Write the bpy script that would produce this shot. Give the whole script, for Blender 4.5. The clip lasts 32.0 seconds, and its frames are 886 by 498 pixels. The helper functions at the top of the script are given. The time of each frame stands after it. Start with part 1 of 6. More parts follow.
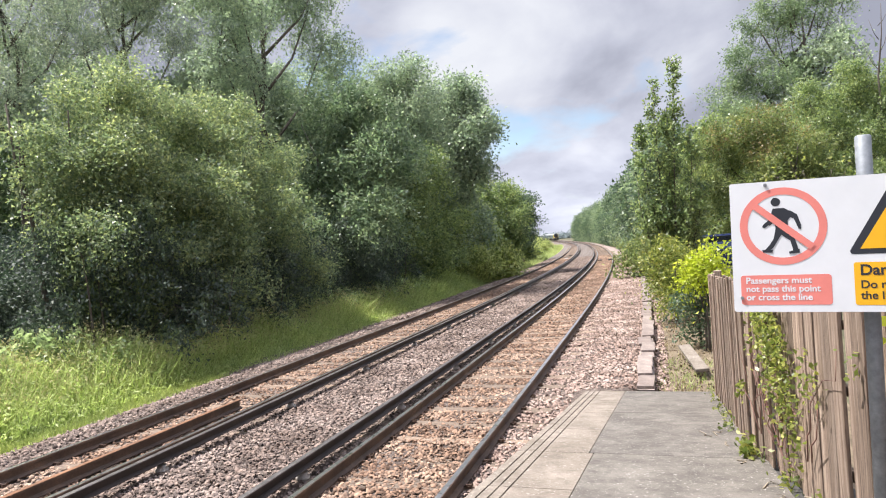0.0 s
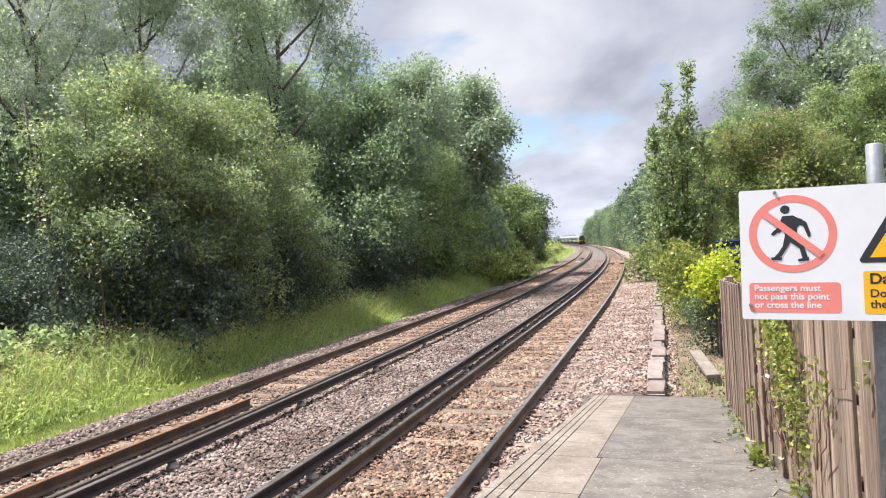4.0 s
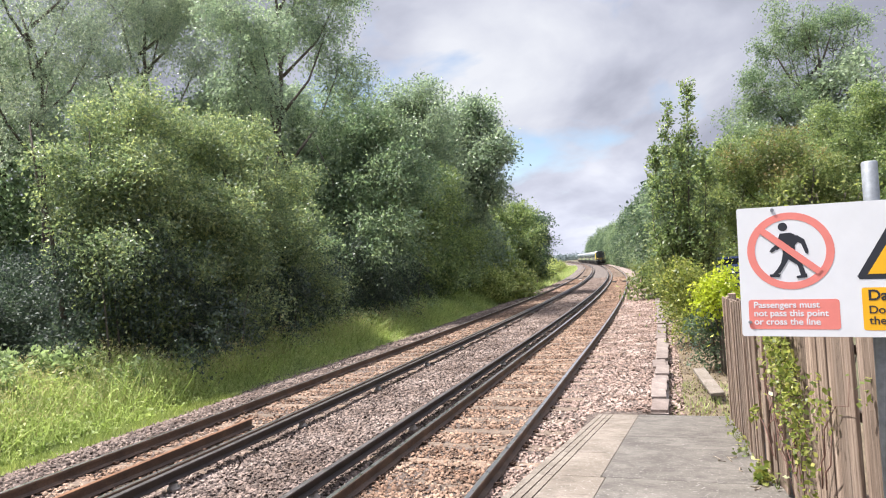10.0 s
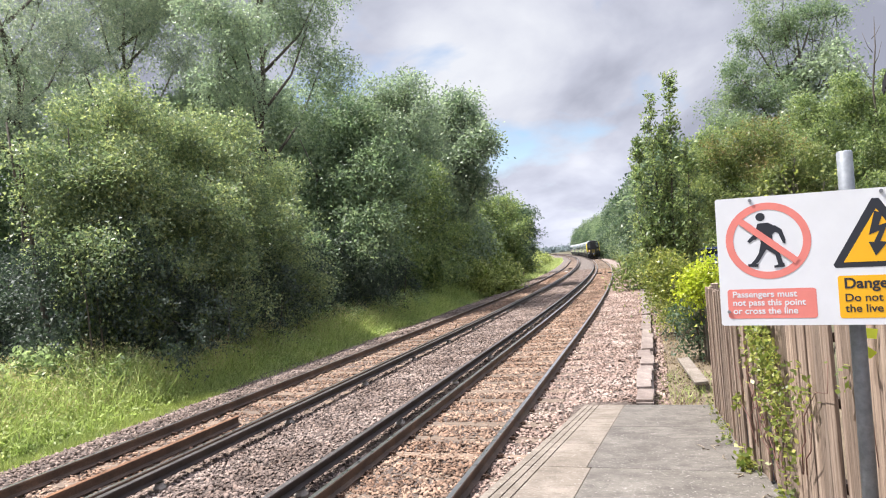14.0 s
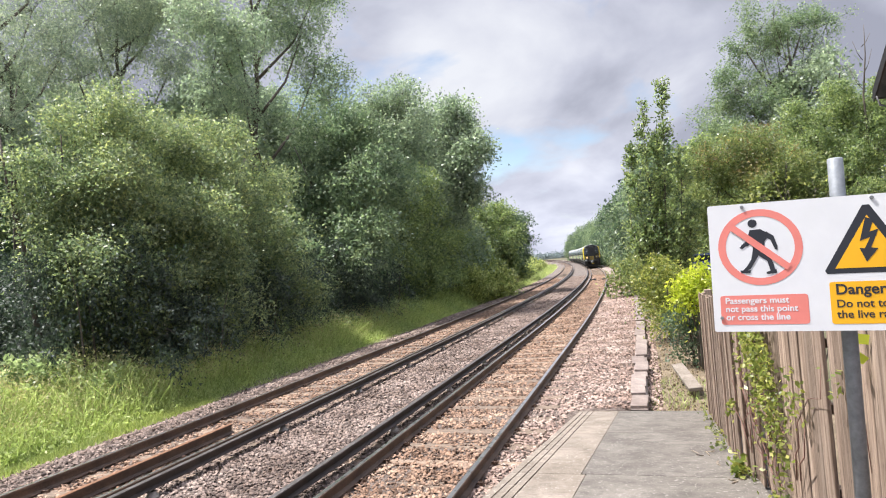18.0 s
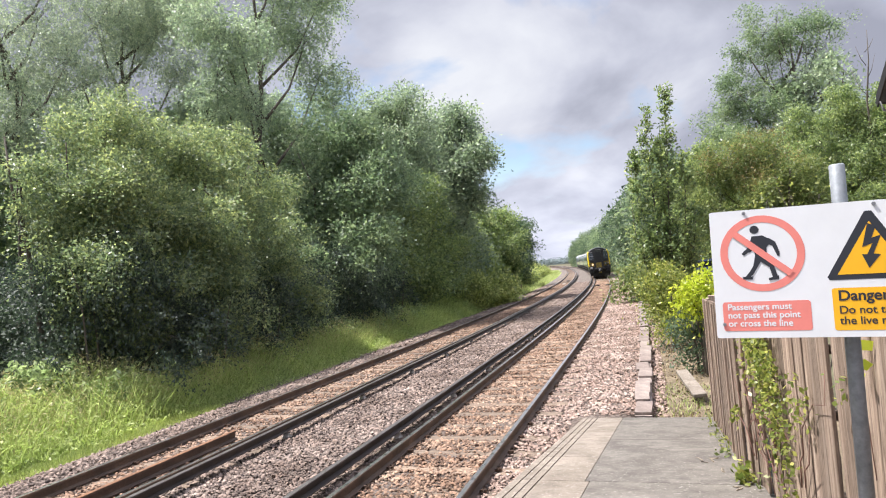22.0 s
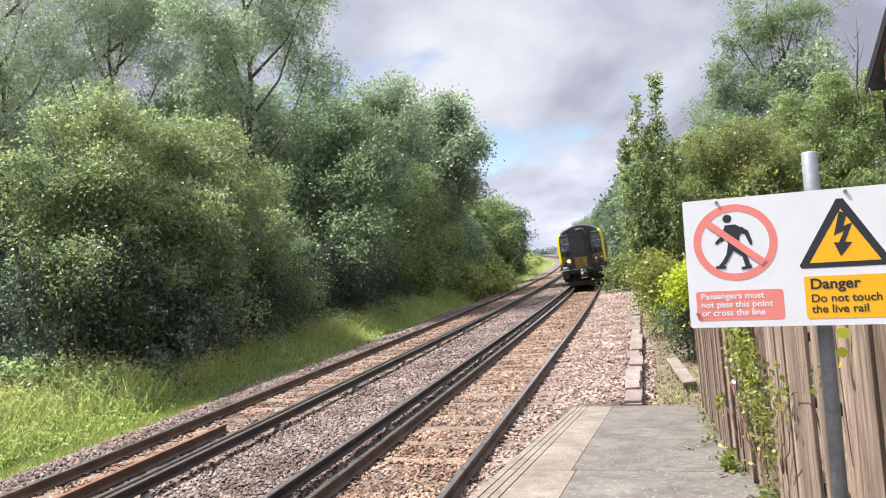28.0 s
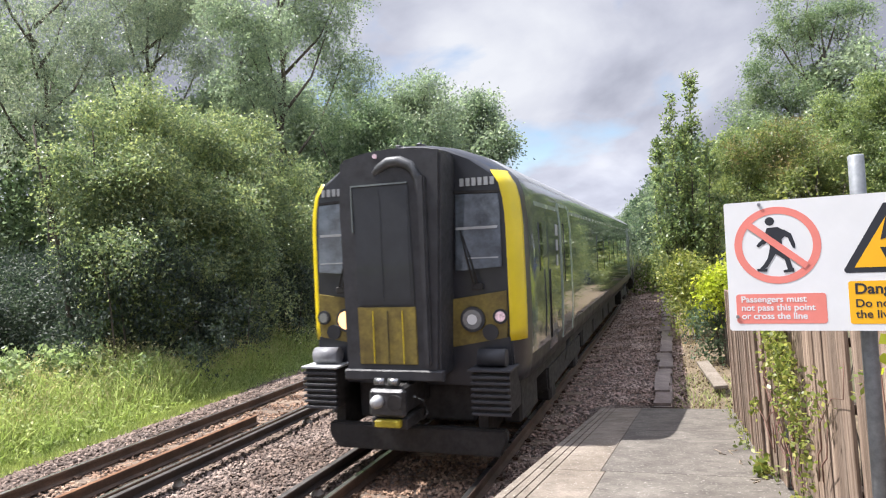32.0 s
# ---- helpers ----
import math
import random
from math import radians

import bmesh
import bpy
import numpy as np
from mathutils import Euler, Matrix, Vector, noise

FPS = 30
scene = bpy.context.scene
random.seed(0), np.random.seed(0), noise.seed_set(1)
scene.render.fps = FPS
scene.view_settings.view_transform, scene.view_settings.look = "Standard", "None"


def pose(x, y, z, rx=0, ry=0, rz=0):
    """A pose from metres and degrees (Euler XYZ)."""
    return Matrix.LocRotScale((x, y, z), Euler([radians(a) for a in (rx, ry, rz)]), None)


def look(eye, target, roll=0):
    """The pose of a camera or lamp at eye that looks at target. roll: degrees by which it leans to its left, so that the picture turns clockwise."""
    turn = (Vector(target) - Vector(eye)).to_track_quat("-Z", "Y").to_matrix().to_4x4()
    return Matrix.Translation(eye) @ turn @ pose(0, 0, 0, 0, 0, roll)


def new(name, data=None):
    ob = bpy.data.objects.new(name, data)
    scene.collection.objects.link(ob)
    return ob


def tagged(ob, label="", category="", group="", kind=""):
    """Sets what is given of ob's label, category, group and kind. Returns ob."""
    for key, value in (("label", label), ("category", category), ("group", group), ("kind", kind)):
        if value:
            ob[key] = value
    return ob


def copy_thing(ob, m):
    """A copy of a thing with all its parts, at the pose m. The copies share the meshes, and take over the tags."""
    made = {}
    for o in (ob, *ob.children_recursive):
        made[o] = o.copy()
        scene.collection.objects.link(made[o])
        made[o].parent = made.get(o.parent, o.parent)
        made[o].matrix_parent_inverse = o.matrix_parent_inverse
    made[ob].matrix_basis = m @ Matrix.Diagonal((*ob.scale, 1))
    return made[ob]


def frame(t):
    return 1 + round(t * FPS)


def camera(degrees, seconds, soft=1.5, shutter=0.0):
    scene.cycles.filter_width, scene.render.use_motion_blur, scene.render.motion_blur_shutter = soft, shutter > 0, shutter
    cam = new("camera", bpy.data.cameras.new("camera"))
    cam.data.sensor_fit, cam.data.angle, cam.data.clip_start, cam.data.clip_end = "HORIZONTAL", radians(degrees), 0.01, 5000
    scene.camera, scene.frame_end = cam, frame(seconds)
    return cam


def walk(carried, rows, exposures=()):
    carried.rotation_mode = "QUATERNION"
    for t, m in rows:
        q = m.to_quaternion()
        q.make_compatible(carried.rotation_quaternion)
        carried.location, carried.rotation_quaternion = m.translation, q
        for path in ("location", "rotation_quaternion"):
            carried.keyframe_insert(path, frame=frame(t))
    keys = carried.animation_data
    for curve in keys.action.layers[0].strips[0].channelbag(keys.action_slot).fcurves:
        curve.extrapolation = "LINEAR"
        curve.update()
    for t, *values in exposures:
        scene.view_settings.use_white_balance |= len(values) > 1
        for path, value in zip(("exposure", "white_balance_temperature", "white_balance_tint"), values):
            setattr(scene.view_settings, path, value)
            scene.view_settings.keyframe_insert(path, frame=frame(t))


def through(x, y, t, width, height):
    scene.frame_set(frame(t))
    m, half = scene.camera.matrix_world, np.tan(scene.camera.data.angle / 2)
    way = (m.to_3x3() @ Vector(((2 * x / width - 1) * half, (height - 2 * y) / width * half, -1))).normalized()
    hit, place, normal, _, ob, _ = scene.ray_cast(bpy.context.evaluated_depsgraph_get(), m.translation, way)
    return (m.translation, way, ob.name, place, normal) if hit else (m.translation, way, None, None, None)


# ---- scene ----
cam = camera(69.5, 32.0, soft=1.1, shutter=0.15)
PATH = [
    (0, (-0.023, 0.024, 2.458), (-0.672, 1.915, 2.438), -4.2),
    (0.5, (-0.019, 0.021, 2.455), (-0.671, 1.912, 2.431), -4.1),
    (1, (-0.015, 0.019, 2.455), (-0.671, 1.908, 2.422), -4.0),
    (1.5, (-0.013, 0.016, 2.457), (-0.672, 1.904, 2.419), -3.7),
    (2, (-0.011, 0.002, 2.462), (-0.669, 1.891, 2.426), -3.5),
    (2.5, (-0.006, 0.002, 2.462), (-0.668, 1.889, 2.435), -3.5),
    (3, (-0.006, 0.003, 2.463), (-0.677, 1.887, 2.444), -3.5),
    (3.5, (-0.008, 0.01, 2.464), (-0.69, 1.89, 2.449), -3.5),
    (5.5, (-0.009, 0.007, 2.465), (-0.684, 1.89, 2.463), -3.7),
    (6, (-0.007, 0.01, 2.467), (-0.682, 1.893, 2.473), -3.8),
    (6.5, (-0.006, 0.01, 2.466), (-0.685, 1.891, 2.481), -3.8),
    (7, (-0.006, 0.003, 2.467), (-0.686, 1.883, 2.491), -3.8),
    (7.5, (-0.003, 0.006, 2.467), (-0.683, 1.886, 2.504), -3.7),
    (8, (0.0, 0.005, 2.466), (-0.68, 1.886, 2.513), -3.7),
    (8.5, (0.001, 0.001, 2.466), (-0.68, 1.881, 2.516), -3.7),
    (9, (0.0, 0.001, 2.464), (-0.684, 1.88, 2.513), -3.8),
    (9.5, (0.002, -0.001, 2.465), (-0.684, 1.877, 2.513), -3.8),
    (10, (0.004, -0.006, 2.464), (-0.681, 1.872, 2.51), -3.8),
    (10.5, (0.005, -0.007, 2.463), (-0.674, 1.874, 2.506), -3.8),
    (11, (0.005, -0.007, 2.466), (-0.665, 1.877, 2.508), -3.8),
    (11.5, (0.006, -0.008, 2.466), (-0.656, 1.879, 2.511), -3.9),
    (12, (0.008, 0.001, 2.464), (-0.649, 1.889, 2.51), -3.9),
    (12.5, (0.008, -0.005, 2.464), (-0.647, 1.884, 2.507), -4.0),
    (13, (0.012, -0.005, 2.465), (-0.642, 1.884, 2.503), -4.1),
    (13.5, (0.018, 0.002, 2.464), (-0.634, 1.893, 2.495), -4.4),
    (14, (0.02, 0.004, 2.464), (-0.626, 1.897, 2.488), -4.6),
    (14.5, (0.023, 0.003, 2.466), (-0.618, 1.897, 2.488), -4.7),
    (16.5, (0.026, 0.008, 2.462), (-0.598, 1.908, 2.484), -4.5),
    (17, (0.026, 0.01, 2.464), (-0.596, 1.911, 2.49), -4.6),
    (17.5, (0.024, 0.01, 2.465), (-0.6, 1.91, 2.501), -4.6),
    (18, (0.022, 0.004, 2.465), (-0.605, 1.902, 2.508), -4.7),
    (18.5, (0.023, 0.005, 2.464), (-0.605, 1.903, 2.51), -4.7),
    (19, (0.026, 0.01, 2.465), (-0.604, 1.908, 2.511), -4.8),
    (19.5, (0.027, 0.009, 2.465), (-0.601, 1.907, 2.513), -4.9),
    (20, (0.028, 0.006, 2.465), (-0.601, 1.903, 2.516), -4.9),
    (20.5, (0.028, 0.0, 2.466), (-0.603, 1.897, 2.523), -5.0),
    (21, (0.028, 0.0, 2.467), (-0.606, 1.896, 2.528), -4.9),
    (21.5, (0.028, -0.003, 2.467), (-0.609, 1.892, 2.53), -4.9),
    (22, (0.029, 0.0, 2.467), (-0.607, 1.895, 2.53), -4.8),
    (22.5, (0.029, 0.0, 2.469), (-0.606, 1.895, 2.535), -4.8),
    (23, (0.027, -0.001, 2.469), (-0.61, 1.894, 2.538), -4.9),
    (23.5, (0.026, -0.005, 2.467), (-0.616, 1.888, 2.538), -5.0),
    (24, (0.028, -0.002, 2.468), (-0.621, 1.889, 2.531), -5.2),
    (24.5, (0.036, -0.002, 2.474), (-0.616, 1.889, 2.528), -5.5),
    (25, (0.046, 0.004, 2.473), (-0.603, 1.895, 2.523), -5.6),
    (25.5, (0.045, 0.003, 2.471), (-0.595, 1.897, 2.523), -5.6),
    (27.5, (0.055, 0.012, 2.47), (-0.566, 1.912, 2.504), -5.5),
    (28, (0.097, 0.044, 2.466), (-0.524, 1.945, 2.498), -5.4),
    (28.5, (0.095, 0.029, 2.473), (-0.523, 1.931, 2.509), -5.5),
    (29, (0.082, 0.024, 2.472), (-0.532, 1.927, 2.519), -5.5),
    (29.5, (0.081, 0.02, 2.474), (-0.542, 1.92, 2.529), -5.3),
    (30, (0.075, 0.006, 2.474), (-0.578, 1.896, 2.53), -4.9),
    (30.5, (0.077, 0.003, 2.473), (-0.615, 1.879, 2.525), -4.5),
    (31, (0.076, -0.009, 2.473), (-0.641, 1.858, 2.519), -4.3),
    (31.5, (0.071, -0.006, 2.472), (-0.646, 1.861, 2.51), -4.3),
    (32, (0.067, 0.005, 2.469), (-0.635, 1.877, 2.501), -4.4),
]
walk(cam, [(t, look(eye, target, roll)) for t, eye, target, roll in PATH])

# ---- light ----
SUN_ELEV, SUN_LEFT = 63.5, 97.5          # degrees above the ground, degrees to the left of the line's direction
world = bpy.data.worlds.new("world")
scene.world = world
world.use_nodes = True


def build_world():
    nt = world.node_tree
    nt.nodes.clear()
    out = nt.nodes.new("ShaderNodeOutputWorld")
    bg = nt.nodes.new("ShaderNodeBackground")
    sky = nt.nodes.new("ShaderNodeTexSky")
    sky.sky_type, sky.sun_disc = "NISHITA", False
    sky.sun_elevation, sky.sun_rotation = radians(SUN_ELEV), radians(-SUN_LEFT)
    sky.air_density, sky.dust_density = 1.0, 1.5
    tc = nt.nodes.new("ShaderNodeTexCoord")
    sep = nt.nodes.new("ShaderNodeSeparateXYZ")
    nt.links.new(tc.outputs["Generated"], sep.inputs[0])
    # clouds lie on a flat layer: divide by the height over the horizon
    addz = nt.nodes.new("ShaderNodeMath")
    addz.operation, addz.inputs[1].default_value = "ADD", 0.52
    nt.links.new(sep.outputs["Z"], addz.inputs[0])
    mx = nt.nodes.new("ShaderNodeMath")
    mx.operation, mx.inputs[1].default_value = "MAXIMUM", 0.3
    nt.links.new(addz.outputs[0], mx.inputs[0])
    div = nt.nodes.new("ShaderNodeVectorMath")
    div.operation = "DIVIDE"
    comb = nt.nodes.new("ShaderNodeCombineXYZ")
    for i in range(3):
        nt.links.new(mx.outputs[0], comb.inputs[i])
    nt.links.new(tc.outputs["Generated"], div.inputs[0])
    nt.links.new(comb.outputs[0], div.inputs[1])
    shift = nt.nodes.new("ShaderNodeVectorMath")
    shift.operation = "ADD"
    shift.inputs[1].default_value = CLOUD_SHIFT
    nt.links.new(div.outputs[0], shift.inputs[0])

    def noise_tex(scale, detail, rough, dist=0.3):
        n = nt.nodes.new("ShaderNodeTexNoise")
        n.inputs["Scale"].default_value, n.inputs["Detail"].default_value = scale, detail
        n.inputs["Roughness"].default_value, n.inputs["Distortion"].default_value = rough, dist
        nt.links.new(shift.outputs[0], n.inputs["Vector"])
        return n

    def ramp(src, stops):
        r = nt.nodes.new("ShaderNodeValToRGB")
        e = r.color_ramp.elements
        while len(e) < len(stops):
            e.new(0.5)
        for el, (p, c) in zip(e, stops):
            el.position, el.color = p, (*c, 1)
        nt.links.new(src, r.inputs[0])
        return r
    cover = ramp(noise_tex(2.4, 7, 0.55).outputs["Fac"], [(0.33, (0, 0, 0)), (0.46, (1, 1, 1))])
    shade = ramp(noise_tex(1.9, 8, 0.5).outputs["Fac"], [(0.35, (1.22, 1.25, 1.35)), (0.42, (1.04, 1.07, 1.21)), (0.48, (0.84, 0.87, 1.03)), (0.57, (0.56, 0.585, 0.72))])
    scale_sky = nt.nodes.new("ShaderNodeVectorMath")
    scale_sky.operation = "SCALE"
    scale_sky.inputs["Scale"].default_value = SKY_STRENGTH
    nt.links.new(sky.outputs[0], scale_sky.inputs[0])
    scale_cloud = nt.nodes.new("ShaderNodeVectorMath")
    scale_cloud.operation = "SCALE"
    scale_cloud.inputs["Scale"].default_value = CLOUD_STRENGTH
    nt.links.new(shade.outputs[0], scale_cloud.inputs[0])
    mix = nt.nodes.new("ShaderNodeMix")
    mix.data_type = "RGBA"
    nt.links.new(cover.outputs[0], mix.inputs["Factor"])
    nt.links.new(scale_sky.outputs[0], mix.inputs["A"])
    nt.links.new(scale_cloud.outputs[0], mix.inputs["B"])
    # an overcast sky grows brighter towards the zenith
    up = nt.nodes.new("ShaderNodeMapRange")
    up.inputs["From Min"].default_value, up.inputs["From Max"].default_value = 0.42, 1.0
    up.inputs["To Min"].default_value, up.inputs["To Max"].default_value = 1.0, 3.3
    nt.links.new(sep.outputs["Z"], up.inputs["Value"])
    low = nt.nodes.new("ShaderNodeMapRange")
    low.inputs["From Min"].default_value, low.inputs["From Max"].default_value = 0.0, 0.20
    low.inputs["To Min"].default_value, low.inputs["To Max"].default_value = 1.42, 1.0
    nt.links.new(sep.outputs["Z"], low.inputs["Value"])
    both = nt.nodes.new("ShaderNodeMath")
    both.operation = "MULTIPLY"
    nt.links.new(up.outputs[0], both.inputs[0])
    nt.links.new(low.outputs[0], both.inputs[1])
    brighter = nt.nodes.new("ShaderNodeVectorMath")
    brighter.operation = "SCALE"
    nt.links.new(mix.outputs["Result"], brighter.inputs[0])
    nt.links.new(both.outputs[0], brighter.inputs["Scale"])
    nt.links.new(brighter.outputs[0], bg.inputs["Color"])
    bg.inputs["Strength"].default_value = 1.0
    nt.links.new(bg.outputs[0], out.inputs[0])


CLOUD_SHIFT, SKY_STRENGTH, CLOUD_STRENGTH = (0.4, 0.2, 0.0), 0.092, 0.340
build_world()
sun = new("sun", bpy.data.lights.new("sun", "SUN"))
sun.data.energy, sun.data.angle, sun.data.color = 5.0, radians(0.6), (1.0, 0.972, 0.945)
_e, _a = radians(SUN_ELEV), radians(SUN_LEFT)
sun.matrix_world = look((-40, 30, 60), Vector((-40, 30, 60)) - Vector((-math.sin(_a) * math.cos(_e), math.cos(_a) * math.cos(_e), math.sin(_e))))
scene.view_settings.exposure = 1.07

# ---- the plan of the line ----
R, X0 = 830.0, -2.97                     # radius of the curve; centre of the near track beside the eye
FAR_D = -4.30                            # centre of the far track, to the left of the near one
GAUGE = 1.505
SLEEPER_TOP = -0.165


S_EASE, R_FAR = 85.0, 1900.0             # from here on the curve is wider


def dip(s):
    """The line falls gently away from the platform."""
    return 0.0042 * min(245.0, max(0.0, s - 15.0))


def heading(s):
    return s / R if s <= S_EASE else S_EASE / R + (s - S_EASE) / R_FAR


def on_line(s, d=0.0, z=0.0):
    """The place s metres along the line and d metres to the right of the near track's centre."""
    if s <= S_EASE:
        a = s / R
        return Vector((X0 - R + (R + d) * math.cos(a), (R + d) * math.sin(a), z - dip(s)))
    a = heading(s)
    e = S_EASE / R
    return Vector((X0 - R + (R - R_FAR) * math.cos(e) + (R_FAR + d) * math.cos(a), (R - R_FAR) * math.sin(e) + (R_FAR + d) * math.sin(a), z - dip(s)))


def line_pose(s, d=0.0, z=0.0):
    return Matrix.Translation(on_line(s, d, z)) @ pose(0, 0, 0, 0, 0, math.degrees(heading(s)))


def ramp_z(y):
    return 0.915 if y < 3.2 else max(-0.075, 0.915 - (y - 3.2) * 0.138)


# ---- materials ----
def node_mat(name):
    m = bpy.data.materials.new(name)
    m.use_nodes = True
    nt = m.node_tree
    return m, nt, nt.nodes["Principled BSDF"]


def tex(nt, scale, detail=6, rough=0.6, coords="Object", stretch=None, kind="ShaderNodeTexNoise"):
    tc = nt.nodes.new("ShaderNodeTexCoord")
    n = nt.nodes.new(kind)
    n.inputs["Scale"].default_value = scale
    if kind == "ShaderNodeTexNoise":
        n.inputs["Detail"].default_value, n.inputs["Roughness"].default_value = detail, rough
    if stretch:
        mp = nt.nodes.new("ShaderNodeMapping")
        mp.inputs["Scale"].default_value = stretch
        nt.links.new(tc.outputs[coords], mp.inputs[0])
        nt.links.new(mp.outputs[0], n.inputs["Vector"])
    else:
        nt.links.new(tc.outputs[coords], n.inputs["Vector"])
    return n.outputs["Fac"] if kind == "ShaderNodeTexNoise" else n.outputs["Distance"]


def ramp_node(nt, src, stops):
    r = nt.nodes.new("ShaderNodeValToRGB")
    e = r.color_ramp.elements
    while len(e) < len(stops):
        e.new(0.5)
    for el, (p, c) in zip(e, stops):
        el.position, el.color = p, (*c, 1)
    nt.links.new(src, r.inputs[0])
    return r.outputs[0]


def mix_node(nt, fac, a, b, blend="MIX"):
    m = nt.nodes.new("ShaderNodeMix")
    m.data_type, m.blend_type = "RGBA", blend
    for key, v in (("Factor", fac), ("A", a), ("B", b)):
        if isinstance(v, (int, float)):
            m.inputs[key].default_value = v
        elif isinstance(v, tuple):
            m.inputs[key].default_value = (*v, 1)
        else:
            nt.links.new(v, m.inputs[key])
    return m.outputs["Result"]


def bump(nt, bsdf, src, strength, dist):
    b = nt.nodes.new("ShaderNodeBump")
    b.inputs["Strength"].default_value, b.inputs["Distance"].default_value = strength, dist
    nt.links.new(src, b.inputs["Height"])
    nt.links.new(b.outputs[0], bsdf.inputs["Normal"])


def random_of(nt, island):
    if island:
        return nt.nodes.new("ShaderNodeNewGeometry").outputs["Random Per Island"]
    return nt.nodes.new("ShaderNodeObjectInfo").outputs["Random"]


def surface(name, stops, big=1.5, fine=18.0, rough=0.8, metal=0.0, relief=0.3, dist=0.01, vary=None, island=False, stretch=None, specular=0.5):
    """A weathered surface: stains over stops, fine grain, relief; vary: a second ramp picked by piece."""
    m, nt, b = node_mat(name)
    col = ramp_node(nt, tex(nt, big, 8, 0.65, stretch=stretch), stops)
    grain = tex(nt, fine, 5, 0.7, stretch=stretch)
    col = mix_node(nt, 0.45, col, ramp_node(nt, grain, [(0.3, (0.45, 0.45, 0.45)), (0.7, (1.35, 1.35, 1.35))]), "MULTIPLY")
    if vary:
        col = mix_node(nt, 1.0, col, ramp_node(nt, random_of(nt, island), vary), "MULTIPLY")
    nt.links.new(col, b.inputs["Base Color"])
    b.inputs["Roughness"].default_value, b.inputs["Metallic"].default_value = rough, metal
    b.inputs["Specular IOR Level"].default_value = specular
    bump(nt, b, grain, relief, dist)
    return m


def plain(name, col, rough=0.5, metal=0.0, wear=0.25, scale=9.0, coat=0.0, emit=0.0):
    m, nt, b = node_mat(name)
    dark = tuple(c * (1 - wear) for c in col)
    c = ramp_node(nt, tex(nt, scale, 7, 0.65), [(0.35, dark), (0.65, col)])
    nt.links.new(c, b.inputs["Base Color"])
    r = ramp_node(nt, tex(nt, scale * 3, 5, 0.6), [(0.3, (rough * 0.8,) * 3), (0.7, (min(1, rough * 1.2),) * 3)])
    nt.links.new(r, b.inputs["Roughness"])
    b.inputs["Metallic"].default_value, b.inputs["Coat Weight"].default_value = metal, coat
    if emit:
        b.inputs["Emission Color"].default_value, b.inputs["Emission Strength"].default_value = (*col, 1), emit
    return m


def leaf_mat(name, lo, mid, hi, gloss=0.42, through=0.55):
    """Leaves: colour by leaf and by patch; light comes through them."""
    m, nt, b = node_mat(name)
    col = ramp_node(nt, random_of(nt, True), [(0.0, lo), (0.55, mid), (1.0, hi)])
    col = mix_node(nt, 1.0, col, ramp_node(nt, tex(nt, 0.45, 4, 0.6), [(0.3, (0.72, 0.78, 0.75)), (0.7, (1.2, 1.15, 1.05))]), "MULTIPLY")
    nt.links.new(col, b.inputs["Base Color"])
    b.inputs["Roughness"].default_value = gloss
    b.inputs["Specular IOR Level"].default_value = 0.7
    tr = nt.nodes.new("ShaderNodeBsdfTranslucent")
    nt.links.new(mix_node(nt, 1.0, col, (1.06, 1.14, 0.95), "MULTIPLY"), tr.inputs["Color"])
    mx = nt.nodes.new("ShaderNodeMixShader")
    mx.inputs[0].default_value = through
    nt.links.new(b.outputs[0], mx.inputs[1])
    nt.links.new(tr.outputs[0], mx.inputs[2])
    nt.links.new(mx.outputs[0], nt.nodes["Material Output"].inputs[0])
    return m


def timber(name, stops):
    """Old boards: lengthwise streaks and cracks, another pattern on every board."""
    m, nt, b = node_mat(name)
    tc = nt.nodes.new("ShaderNodeTexCoord")
    rnd = random_of(nt, False)
    off = nt.nodes.new("ShaderNodeVectorMath")
    off.operation = "MULTIPLY_ADD"
    off.inputs[1].default_value = (1.0, 1.0, 0.05)
    move = nt.nodes.new("ShaderNodeVectorMath")
    move.operation = "SCALE"
    move.inputs[0].default_value = (31.0, 17.0, 7.0)
    nt.links.new(rnd, move.inputs["Scale"])
    nt.links.new(tc.outputs["Object"], off.inputs[0])
    nt.links.new(move.outputs[0], off.inputs[2])

    def grain(scale, detail, rough):
        n = nt.nodes.new("ShaderNodeTexNoise")
        n.inputs["Scale"].default_value, n.inputs["Detail"].default_value, n.inputs["Roughness"].default_value = scale, detail, rough
        nt.links.new(off.outputs[0], n.inputs["Vector"])
        return n.outputs["Fac"]
    col = ramp_node(nt, grain(26, 6, 0.7), stops)
    crack = grain(95, 5, 0.7)
    col = mix_node(nt, 0.85, col, ramp_node(nt, crack, [(0.34, (0.30, 0.28, 0.27)), (0.44, (0.9, 0.9, 0.9)), (0.66, (1.2, 1.2, 1.2))]), "MULTIPLY")
    col = mix_node(nt, 1.0, col, ramp_node(nt, rnd, [(0, (0.68, 0.66, 0.65)), (0.5, (0.95, 0.93, 0.92)), (1, (1.25, 1.21, 1.18))]), "MULTIPLY")
    nt.links.new(col, b.inputs["Base Color"])
    b.inputs["Roughness"].default_value, b.inputs["Specular IOR Level"].default_value = 0.9, 0.25
    bump(nt, b, crack, 0.8, 0.004)
    return m


